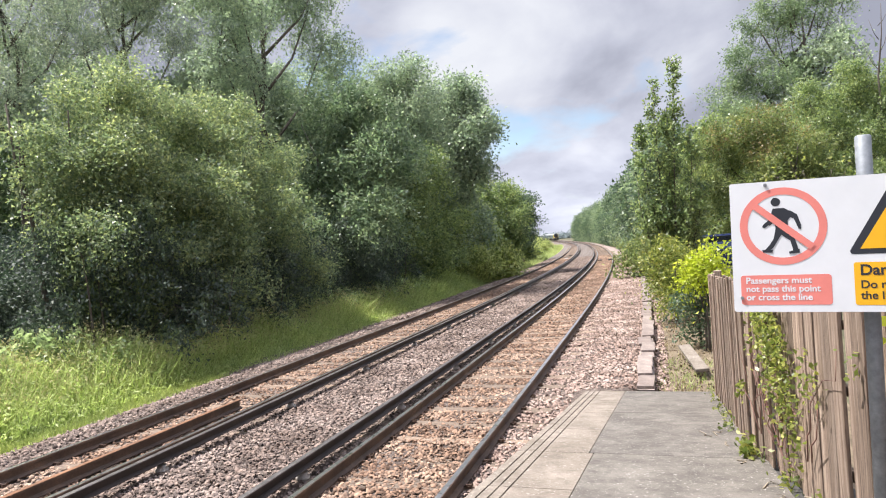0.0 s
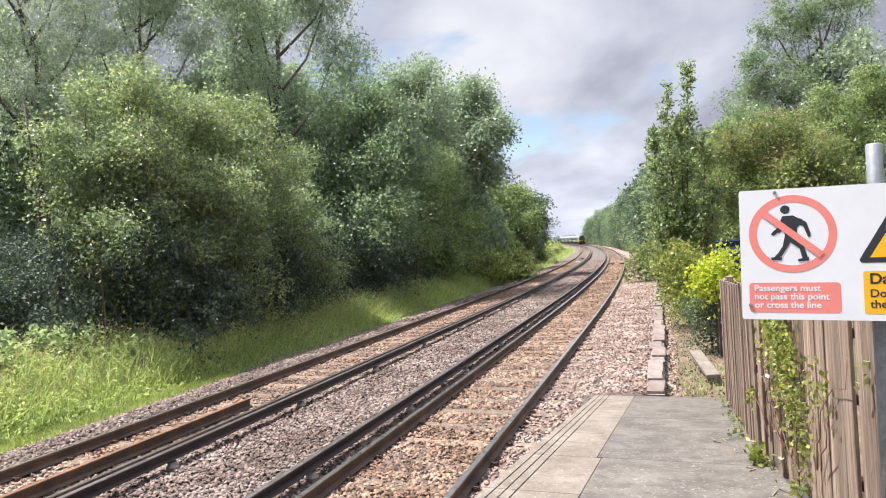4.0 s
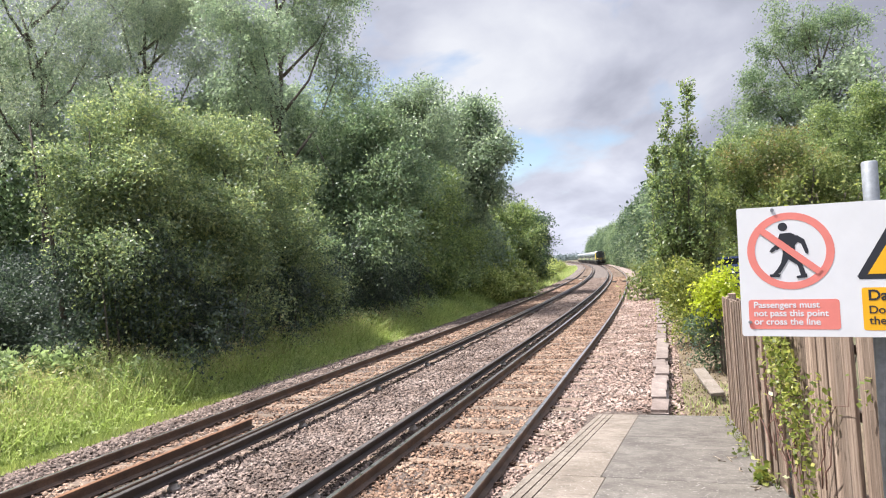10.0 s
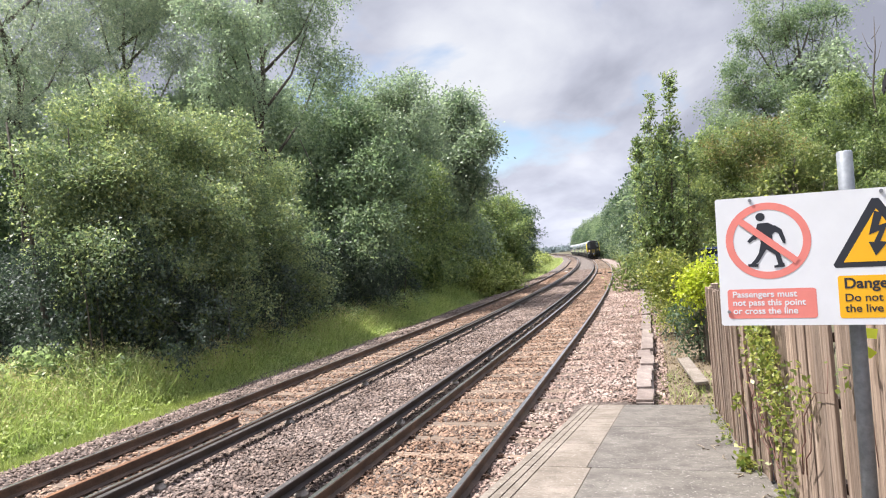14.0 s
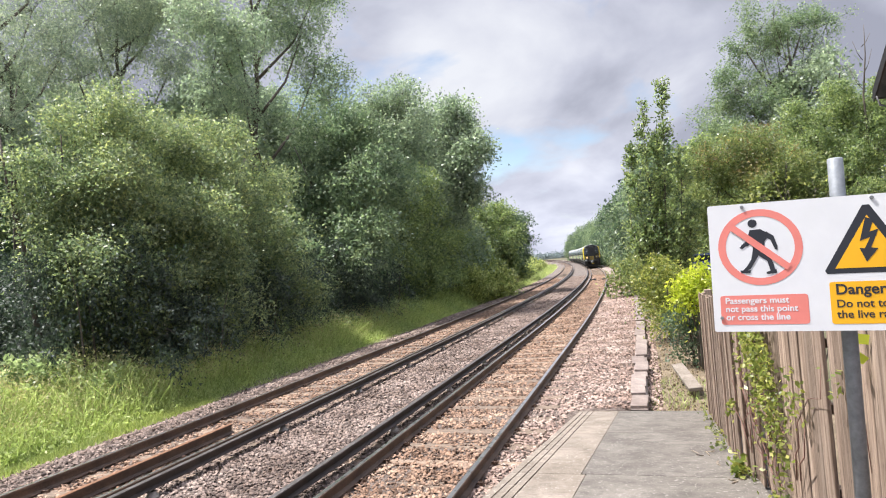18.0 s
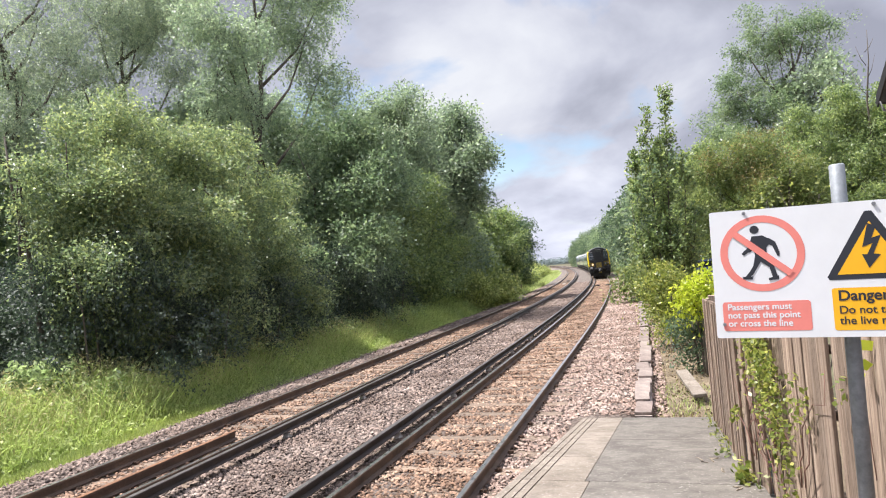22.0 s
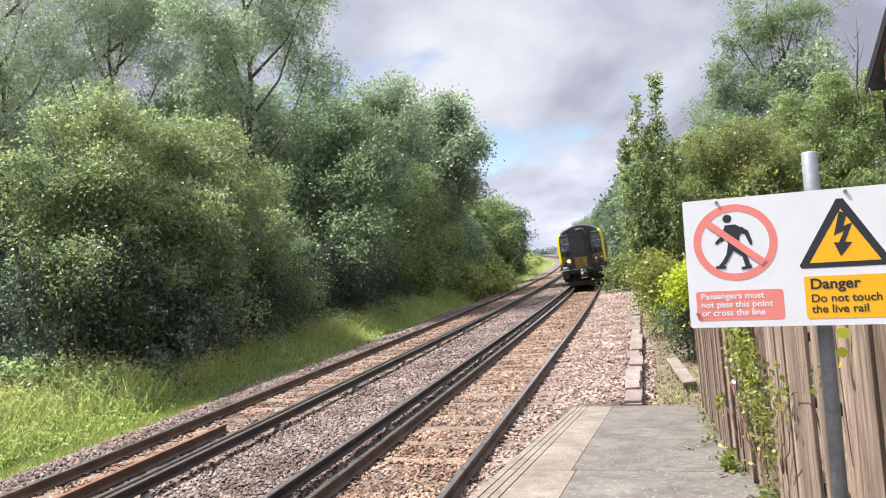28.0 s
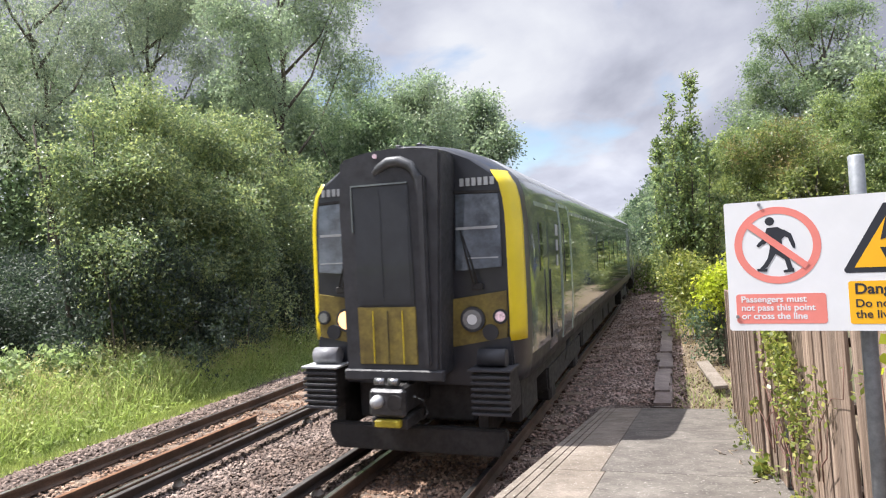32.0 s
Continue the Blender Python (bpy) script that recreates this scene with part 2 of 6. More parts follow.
def speckled(name, lo, hi, spot):
    """Trodden concrete: broad stains, dark pores and pale lichen spots."""
    m, nt, b = node_mat(name)
    col = ramp_node(nt, tex(nt, 2.3, 9, 0.72), [(0.36, lo), (0.64, hi)])
    col = mix_node(nt, ramp_node(nt, tex(nt, 5.5, 8, 0.75), [(0.38, (0.55, 0.55, 0.55)), (0.52, (0, 0, 0))]), col, tuple(c * 0.68 for c in lo))
    fine = tex(nt, 120, 4, 0.75)
    col = mix_node(nt, 0.8, col, ramp_node(nt, fine, [(0.32, (0.5, 0.5, 0.5)), (0.5, (1, 1, 1)), (0.7, (1.3, 1.3, 1.3))]), "MULTIPLY")
    col = mix_node(nt, ramp_node(nt, tex(nt, 42, 3, 0.6), [(0.63, (0, 0, 0)), (0.67, (0.9, 0.9, 0.9))]), col, spot)
    col = mix_node(nt, ramp_node(nt, tex(nt, 19, 4, 0.7), [(0.27, (0.7, 0.7, 0.7)), (0.34, (0, 0, 0))]), col, tuple(c * 0.45 for c in lo))
    col = mix_node(nt, 1.0, col, ramp_node(nt, random_of(nt, False), [(0, (0.97, 0.97, 0.97)), (1, (1.03, 1.03, 1.02))]), "MULTIPLY")
    nt.links.new(col, b.inputs["Base Color"])
    b.inputs["Roughness"].default_value = 0.92
    b.inputs["Specular IOR Level"].default_value = 0.25
    bump(nt, b, fine, 0.5, 0.003)
    return m


M = {}
M["stone"] = surface("ballast_stone", [(0.3, (0.112, 0.083, 0.070)), (0.5, (0.208, 0.162, 0.141)), (0.7, (0.335, 0.275, 0.245))], 1.1, 60, 0.9, relief=0.4, dist=0.004,
                     vary=[(0.0, (0.38, 0.37, 0.37)), (0.5, (0.92, 0.89, 0.87)), (1.0, (1.5, 1.42, 1.34))], island=True, specular=0.2)
M["stone_rust"] = surface("rust_dusted_ballast_stone", [(0.3, (0.148, 0.092, 0.064)), (0.5, (0.262, 0.176, 0.128)), (0.7, (0.39, 0.293, 0.228))], 1.1, 60, 0.9, relief=0.4, dist=0.004,
                          vary=[(0.0, (0.38, 0.37, 0.37)), (0.5, (0.92, 0.89, 0.87)), (1.0, (1.5, 1.42, 1.34))], island=True, specular=0.2)
M["stone_pale"] = surface("clean_pale_ballast_stone", [(0.3, (0.21, 0.147, 0.120)), (0.5, (0.325, 0.240, 0.203)), (0.7, (0.45, 0.365, 0.32))], 1.1, 60, 0.9, relief=0.4, dist=0.004,
                          vary=[(0.0, (0.55, 0.54, 0.54)), (0.5, (0.95, 0.92, 0.9)), (1.0, (1.3, 1.26, 1.22))], island=True, specular=0.2)
M["ballast"] = surface("ballast_bed", [(0.35, (0.065, 0.054, 0.048)), (0.5, (0.145, 0.120, 0.106)), (0.65, (0.27, 0.23, 0.205))], 11, 26, 0.95, relief=1.0, dist=0.05, specular=0.2)
M["ballast_rust"] = surface("rusty_ballast_bed", [(0.35, (0.055, 0.038, 0.030)), (0.5, (0.115, 0.082, 0.064)), (0.65, (0.20, 0.152, 0.122))], 14, 45, 0.95, relief=1.0, dist=0.05, specular=0.2)
M["ballast_pale"] = surface("pale_ballast_bed", [(0.35, (0.16, 0.12, 0.10)), (0.5, (0.275, 0.215, 0.19)), (0.65, (0.38, 0.31, 0.28))], 14, 45, 0.95, relief=1.0, dist=0.05, specular=0.2)
# the haze of the distance is mixed into this pale blue-grey colour
M["far_leaf"] = plain("haze_tinted_far_foliage", (0.27, 0.32, 0.32), 0.95, 0, 0.3, 0.08)
# bed below the loose stones: shade of the gaps is in its colour
M["ballast_deep"] = surface("gap_shade_ballast_bed", [(0.35, (0.085, 0.066, 0.056)), (0.5, (0.155, 0.122, 0.105)), (0.65, (0.24, 0.195, 0.17))], 12, 40, 0.95, relief=1.0, dist=0.04, specular=0.1)
M["rail"] = surface("rusty_rail_side", [(0.3, (0.055, 0.035, 0.026)), (0.55, (0.10, 0.064, 0.045)), (0.75, (0.17, 0.105, 0.07))], 2.5, 40, 0.75, relief=0.2, dist=0.003)
M["rail_rust"] = surface("orange_rusted_rail", [(0.3, (0.09, 0.042, 0.022)), (0.55, (0.175, 0.080, 0.038)), (0.75, (0.28, 0.14, 0.068))], 2.5, 40, 0.85, relief=0.3, dist=0.003)
M["rail_top"] = plain("polished_rail_head", (0.62, 0.60, 0.60), 0.30, 1.0, 0.25, 3)
M["cond"] = surface("conductor_rail_steel", [(0.3, (0.022, 0.016, 0.014)), (0.6, (0.045, 0.031, 0.026)), (0.8, (0.08, 0.055, 0.043))], 2.0, 30, 0.65, relief=0.2, dist=0.003)
M["cond_top"] = plain("conductor_rail_head", (0.22, 0.20, 0.195), 0.42, 0.8, 0.35, 3)
M["sleeper"] = surface("weathered_sleeper", [(0.3, (0.088, 0.062, 0.045)), (0.5, (0.178, 0.130, 0.097)), (0.7, (0.29, 0.222, 0.167))], 5, 40, 0.9, relief=0.5, dist=0.008,
                       vary=[(0, (0.7, 0.7, 0.7)), (1, (1.2, 1.15, 1.1))], stretch=(1, 4, 4))
M["clip"] = plain("rusty_clip", (0.16, 0.10, 0.07), 0.7, 0.3, 0.5, 30)
M["pot"] = plain("insulator", (0.42, 0.38, 0.34), 0.5, 0, 0.5, 20)
M["concrete"] = speckled("pale_concrete", (0.155, 0.128, 0.104), (0.247, 0.209, 0.174), (0.40, 0.36, 0.32))
M["slab"] = speckled("worn_dark_paving", (0.098, 0.086, 0.076), (0.176, 0.157, 0.138), (0.36, 0.34, 0.31))
M["joint"] = plain("dark_joint", (0.06, 0.055, 0.05), 0.95)
M["lid"] = surface("mossy_trough_lid", [(0.3, (0.13, 0.105, 0.092)), (0.5, (0.225, 0.185, 0.162)), (0.7, (0.33, 0.28, 0.25))], 3, 40, 0.9, relief=0.4, dist=0.004,
                   vary=[(0, (0.8, 0.75, 0.74)), (1, (1.12, 1.1, 1.1))])
M["board"] = timber("weathered_fence_board", [(0.32, (0.105, 0.074, 0.055)), (0.5, (0.225, 0.168, 0.130)), (0.70, (0.40, 0.318, 0.258))])
M["soil"] = surface("leaf_littered_soil", [(0.3, (0.045, 0.04, 0.022)), (0.5, (0.085, 0.078, 0.04)), (0.7, (0.14, 0.125, 0.07))], 1.2, 14, 0.95, relief=0.8, dist=0.04)
M["dry"] = surface("dry_grassy_dirt", [(0.3, (0.07, 0.050, 0.030)), (0.5, (0.145, 0.108, 0.068)), (0.7, (0.25, 0.195, 0.13))], 3.2, 30, 0.95, relief=0.7, dist=0.02)
M["field"] = surface("meadow", [(0.3, (0.12, 0.17, 0.055)), (0.5, (0.18, 0.235, 0.08)), (0.7, (0.26, 0.29, 0.12))], 0.12, 3, 0.95, relief=0.6, dist=0.05)
M["straw_wood"] = plain("dry_twig", (0.33, 0.27, 0.20), 0.8, 0, 0.3, 20)
M["bark"] = surface("bark", [(0.3, (0.05, 0.04, 0.03)), (0.55, (0.11, 0.09, 0.07)), (0.75, (0.18, 0.155, 0.125))], 3, 22, 0.9, relief=0.8, dist=0.02, stretch=(3, 3, 0.6))
M["leaf_dark"] = leaf_mat("dark_leaves", (0.058, 0.092, 0.067), (0.113, 0.163, 0.106), (0.191, 0.239, 0.144))
M["leaf_mid"] = leaf_mat("mid_green_leaves", (0.120, 0.172, 0.113), (0.232, 0.302, 0.188), (0.359, 0.418, 0.244))
M["leaf_light"] = leaf_mat("light_green_leaves", (0.112, 0.160, 0.085), (0.251, 0.316, 0.140), (0.431, 0.476, 0.187))
M["leaf_dome"] = leaf_mat("grey_green_bush_leaves", (0.125, 0.170, 0.108), (0.250, 0.305, 0.170), (0.46, 0.475, 0.215))
# undergrowth: the shade below the trees is put into this dark leaf colour
M["leaf_under"] = leaf_mat("shade_darkened_undergrowth_leaves", (0.029, 0.045, 0.036), (0.058, 0.084, 0.062), (0.132, 0.162, 0.114), 0.6, 0.4)
# these two leaf colours are paled and greyed to carry the glare's veil
M["leaf_birch"] = leaf_mat("veil_paled_silvery_leaves", (0.184, 0.221, 0.184), (0.340, 0.386, 0.312), (0.534, 0.552, 0.428), 0.36)
M["leaf_far"] = leaf_mat("veil_paled_grey_green_leaves", (0.176, 0.222, 0.176), (0.318, 0.381, 0.285), (0.441, 0.496, 0.355))
M["leaf_rust"] = leaf_mat("rust_tinged_leaves", (0.15, 0.11, 0.05), (0.27, 0.20, 0.085), (0.40, 0.30, 0.13))
M["leaf_lime"] = leaf_mat("lime_leaves", (0.30, 0.36, 0.03), (0.50, 0.55, 0.05), (0.68, 0.68, 0.10))
M["leaf_climb"] = leaf_mat("climber_leaves", (0.11, 0.145, 0.035), (0.26, 0.29, 0.07), (0.52, 0.49, 0.15))
M["leaf_olive"] = leaf_mat("olive_leaves", (0.106, 0.145, 0.062), (0.232, 0.280, 0.108), (0.381, 0.387, 0.146))
M["leaf_pale"] = leaf_mat("pale_shrub_leaves", (0.165, 0.204, 0.072), (0.374, 0.413, 0.143), (0.620, 0.620, 0.264))
M["grass_short"] = leaf_mat("short_lush_grass", (0.20, 0.245, 0.075), (0.32, 0.37, 0.11), (0.45, 0.47, 0.18), 0.6, 0.45)
M["grass"] = leaf_mat("tall_grass", (0.215, 0.27, 0.085), (0.42, 0.49, 0.165), (0.60, 0.62, 0.31), 0.6, 0.5)
M["leaf_nettle"] = leaf_mat("pale_nettle_leaves", (0.17, 0.22, 0.11), (0.34, 0.41, 0.21), (0.56, 0.61, 0.37))
M["straw"] = leaf_mat("seeding_grass", (0.360, 0.324, 0.144), (0.504, 0.444, 0.228), (0.620, 0.552, 0.336), 0.7, 0.35)


# ---- building helpers ----
def part(name, bm, material, parent, label=""):
    """Links a bmesh or a mesh as one mesh object under a thing or a part."""
    if isinstance(bm, bmesh.types.BMesh):
        me = bpy.data.meshes.new(name)
        bm.to_mesh(me)
        bm.free()
    else:
        me = bm
    if material is not None and not me.materials:
        me.materials.append(material)
    ob = new(name, me)
    ob.parent = parent
    return tagged(ob, label) if label else ob


def thing(name, m=Matrix(), label="", category="", group="", kind=""):
    ob = new(name)
    ob.matrix_world = m
    ob.empty_display_size = 0.2
    return tagged(ob, label, category, group, kind)


def box(bm, x0, y0, z0, x1, y1, z1, bevel=0.0):
    vs = [bm.verts.new(c) for c in ((x0, y0, z0), (x1, y0, z0), (x1, y1, z0), (x0, y1, z0), (x0, y0, z1), (x1, y0, z1), (x1, y1, z1), (x0, y1, z1))]
    fs = [bm.faces.new([vs[i] for i in q]) for q in ((3, 2, 1, 0), (4, 5, 6, 7), (0, 1, 5, 4), (1, 2, 6, 5), (2, 3, 7, 6), (3, 0, 4, 7))]
    if bevel:
        es = {e for f in fs for e in f.edges}
        bmesh.ops.bevel(bm, geom=list(es), offset=bevel, segments=1, affect="EDGES")
    return bm


def boxed(*a, **k):
    return box(bmesh.new(), *a, **k)


def tube(bm, pts, radii, sides=8, cap=True):
    """A tapered tube through the points."""
    rings = []
    for i, (p, r) in enumerate(zip(pts, radii)):
        p = Vector(p)
        a = Vector(pts[max(0, i - 1)])
        b = Vector(pts[min(len(pts) - 1, i + 1)])
        d = (b - a).normalized() if (b - a).length > 1e-6 else Vector((0, 0, 1))
        u = d.orthogonal().normalized() if abs(d.z) < 0.9 else Vector((1, 0, 0)) - d * d.x
        u.normalize()
        v = d.cross(u)
        rings.append([bm.verts.new(p + (u * math.cos(t) + v * math.sin(t)) * r) for t in (2 * math.pi * k / sides for k in range(sides))])
    for a, b in zip(rings, rings[1:]):
        for k in range(sides):
            f = bm.faces.new((a[k], a[(k + 1) % sides], b[(k + 1) % sides], b[k]))
            f.smooth = True
    if cap:
        bm.faces.new(list(reversed(rings[0])))
        bm.faces.new(rings[-1])
    return bm


def quads_mesh(name, co, n_per, mat):
    """A mesh of separate faces with n_per corners each, from an array of corners."""
    me = bpy.data.meshes.new(name)
    n = len(co) // n_per
    me.vertices.add(len(co))
    me.vertices.foreach_set("co", np.asarray(co, dtype=np.float32).ravel())
    me.loops.add(len(co))
    me.loops.foreach_set("vertex_index", np.arange(len(co), dtype=np.int32))
    me.polygons.add(n)
    me.polygons.foreach_set("loop_start", np.arange(0, len(co), n_per, dtype=np.int32))
    me.update(calc_edges=True)
    me.materials.append(mat)
    return me


def unit(v):
    return v / np.maximum(np.linalg.norm(v, axis=1, keepdims=True), 1e-9)


def leaves_at(p, size, rng, name, mat, slim=0.7, droop=0.0, corners=3, up=0.0):
    """One pointed leaf at every point of p."""
    n = len(p)
    d = rng.normal(size=(n, 3))
    d[:, 2] -= droop
    d = unit(d)
    w = unit(np.cross(d, rng.normal(size=(n, 3)) + np.array([-up * 0.4, 0, up])))
    s = size * (0.6 + 0.8 * rng.random((n, 1)))
    if corners == 3:
        q = np.stack([p, p + d * s + w * s * slim * 0.42, p + d * s * 0.75 - w * s * slim * 0.58], axis=1)
    else:
        q = np.stack([p, p + d * s * 0.55 + w * s * slim * 0.5, p + d * s, p + d * s * 0.5 - w * s * slim * 0.5], axis=1)
    return quads_mesh(name, q.reshape(-1, 3), corners, mat)


def in_blobs(rng, blobs, n, shell=0.45):
    """Points spread through ball-like clumps, more of them towards the outside, with ragged edges."""
    b = np.array(blobs)
    pick = rng.choice(len(b), n, p=b[:, 3] ** 2 / (b[:, 3] ** 2).sum())
    d = unit(rng.normal(size=(n, 3)))
    r = b[pick, 3:4] * rng.random((n, 1)) ** shell * (1 + 0.30 * rng.normal(size=(n, 1)))
    p = b[pick, :3] + d * r * np.array([1, 1, 0.82])
    return p


def sprays(rng, blobs, n, size, name, mat, slim=0.58, per=20, droop=0.0, corners=3):
    """Leaves in flat sprays on the outside of ball-like clumps; each spray lies across the way out of its clump."""
    b = np.array(blobs)
    m = max(1, n // per)
    pick = rng.choice(len(b), m, p=b[:, 3] ** 2 / (b[:, 3] ** 2).sum())
    out = rng.normal(size=(m, 3))
    out[:, 2] += 0.15
    out = unit(out)
    rad = 1.08 - 0.7 * rng.random((m, 1)) ** 1.8 + np.where(rng.random((m, 1)) < 0.24, 0.55 * rng.random((m, 1)), 0.0)
    c = b[pick, :3] + out * rad * b[pick, 3:4] * np.array([1, 1, 0.88])
    axis = unit(out * 0.8 + np.array([0, 0, 0.4]) + 0.5 * rng.normal(size=(m, 3)))
    twig = unit(np.cross(axis, rng.normal(size=(m, 3))) + out * 0.8 - np.array([0, 0, droop]))
    axis = unit(axis - twig * (axis * twig).sum(1, keepdims=True))
    side = np.cross(axis, twig)
    k = np.repeat(np.arange(m), per)
    wide = size * (2.2 + 1.4 * rng.random(m))[k, None]
    along, across, over = rng.normal(size=(3, len(k), 1)) * np.array([0.85, 0.5, 0.22])[:, None, None]
    p = c[k] + wide * (along * twig[k] + across * side[k] + over * axis[k]) - wide * 0.25 * along ** 2 * np.array([0, 0, 1 + 2 * droop])
    d = unit(twig[k] * 0.8 + side[k] * np.sign(across) * 0.7 + 0.5 * rng.normal(size=(len(k), 3)) - np.array([0, 0, 0.25 + droop]))
    nrm = unit(axis[k] + 0.75 * rng.normal(size=(len(k), 3)))
    w = unit(np.cross(nrm, d))
    s = size * (0.6 + 0.8 * rng.random((len(k), 1)))
    if corners == 3:
        q = np.stack([p, p + d * s + w * s * slim * 0.42, p + d * s * 0.75 - w * s * slim * 0.58], axis=1)
    else:
        q = np.stack([p, p + d * s * 0.5 + w * s * slim * 0.5, p + d * s, p + d * s * 0.5 - w * s * slim * 0.5], axis=1)
    return quads_mesh(name, q.reshape(-1, 3), corners, mat)


def tree(name, x, y, z, height, radius, leaves, size, seed, mat, label, low=0.25, clumps=22, stems=1, trunk=None, slim=0.58, peak=1.0, lobes=(), droop=0.0, per=20, loose=1.0):
    """A tree: tapered trunk, limbs that reach the clumps, and a crown of leaf sprays. lobes: (x, y, z, radius) of the crown's large forms."""
    rng = np.random.default_rng(seed)
    t = thing(name, pose(x, y, z), label, "tree" if name != "bush" else "bush", "trees and bushes beside the line")
    blobs = [tuple(b) for b in lobes]
    if not blobs:
        for i in range(clumps):
            f = (i + 0.3 + 0.4 * rng.random()) / clumps
            h = low + (1 - low) * f
            prof = max(0.15, 1 - abs(2 * f ** peak - 0.86) ** 2.4 / 1.36)
            a = i * 2.4 + rng.random() * 0.8
            rr = radius * prof * (0.28 + 0.50 * rng.random())
            br = radius * (0.34 + 0.18 * rng.random()) * (0.55 + 0.45 * prof)
            blobs.append((math.cos(a) * rr, math.sin(a) * rr, min(h * height, height - br * 0.75), br))
    sub = []
    for b in blobs:                       # each large form breaks up into clumps
        for k in range(15 if lobes else 9):
            d = rng.normal(size=3)
            d /= np.linalg.norm(d)
            far = 0.45 + 0.62 * rng.random()
            sub.append((b[0] + d[0] * b[3] * far, b[1] + d[1] * b[3] * far, b[2] + d[2] * b[3] * far * 0.9, b[3] * (0.15 + 0.30 * rng.random() ** 1.4) * loose))
    bm = bmesh.new()
    tr = trunk or height * 0.016
    for k in range(stems):
        ox, oy = (0, 0) if stems == 1 else (rng.normal() * radius * 0.18, rng.normal() * radius * 0.18)
        pts = [(ox, oy, -0.3)]
        for j in range(1, 6):
            pts.append((ox * (1 + 0.5 * j / 5) + rng.normal() * 0.04 * height * j / 10, oy * (1 + 0.5 * j / 5) + rng.normal() * 0.04 * height * j / 10, height * 0.86 * j / 5))
        tube(bm, pts, [tr * (1.15 - 0.19 * j) for j in range(6)], 8)
    part("trunk", bm, M["bark"], t)
    bm = bmesh.new()
    for i, b in enumerate(blobs):
        h0 = max(0.1 * height, b[2] - 0.75 * math.hypot(b[0], b[1]) - 0.10 * height)
        mid = Vector((b[0] * 0.55, b[1] * 0.55, (h0 + b[2]) / 2 - 0.02 * height))
        r0 = tr * 0.5
        tube(bm, [(0, 0, h0), mid, b[:3]], [r0, r0 * 0.65, r0 * 0.3], 5)
        near = [q for q in sub if (Vector(q[:3]) - Vector(b[:3])).length < b[3]][:7] if lobes else sub[i * 9:i * 9 + 3]
        for q in near:
            tube(bm, [b[:3], ((b[0] + q[0]) / 2, (b[1] + q[1]) / 2, (b[2] + q[2]) / 2 - 0.03), q[:3]], [r0 * 0.28, r0 * 0.18, r0 * 0.06], 4)
    part("branchwork", bm, M["bark"], t)
    part("crown", sprays(rng, sub, int(leaves * 0.72), size * 1.32, "crown", mat, slim, per, droop), mat, t)
    return t


def sapling(x, y, z, height, spread, seed, mat, label):
    """A slender young tree: upright leaders of different height with short rising side shoots, leafy along their length."""
    rng = np.random.default_rng(seed)
    t = thing("tree", pose(x, y, z), label, "tree", "trees and bushes beside the line")
    bm, pts, way = bmesh.new(), [], []
    leaders = [(0.30, 0.05, 1.0), (-0.35, 0.0, 0.92), (-0.75, 0.2, 0.74), (0.75, -0.1, 0.70), (-1.0, -0.2, 0.52), (0.1, 0.5, 0.8), (0.95, 0.3, 0.5)]
    for lx, ly, f in leaders:
        lx, ly, top = lx * spread, ly * spread, height * f
        line = [Vector((lx * min(1.0, 0.15 + 1.1 * u) + 0.05 * math.sin(5 * u + lx * 9), ly * u, top * u)) for u in (0, 0.2, 0.4, 0.6, 0.8, 1.0)]
        tube(bm, line, [0.04 * f, 0.032 * f, 0.024 * f, 0.017 * f, 0.010, 0.004], 6)
        for k in range(int(105 * f)):
            u = 0.16 + 0.83 * rng.random()
            i = min(4, int(u * 5))
            p = line[i].lerp(line[i + 1], u * 5 - i)
            a = rng.random() * 2 * math.pi
            ln = (0.08 + 0.68 * spread * (1 - u) ** 0.75) * (0.6 + 0.6 * rng.random())
            d = Vector((math.cos(a), math.sin(a), 0.75 + 0.5 * rng.random())) * ln
            tube(bm, [p, p + d * 0.5 + Vector((0, 0, -0.02)), p + d], [0.008, 0.005, 0.002], 4, False)
            for v in np.linspace(0.15, 1.08, 8):
                for side in (-1, 1, 1):
                    pts.append(p + d * float(v) + Vector(rng.normal(size=3) * 0.05))
                    way.append((d.normalized() * 0.7 + d.orthogonal().normalized() * side + Vector(rng.normal(size=3) * 0.5)).normalized())
    part("trunk", bm, M["bark"], t)
    p, d = np.array(pts), np.array(way)
    n = len(p)
    w = unit(np.cross(unit(np.array([0, -0.2, 0.5]) + 0.8 * rng.normal(size=(n, 3))), d))
    s = 0.108 * (0.6 + 0.8 * rng.random((n, 1)))
    q = np.stack([p, p + d * s * 0.5 + w * s * 0.24, p + d * s, p + d * s * 0.5 - w * s * 0.24], 1)
    part("crown", quads_mesh("crown", q.reshape(-1, 3), 4, mat), mat, t)
    return t


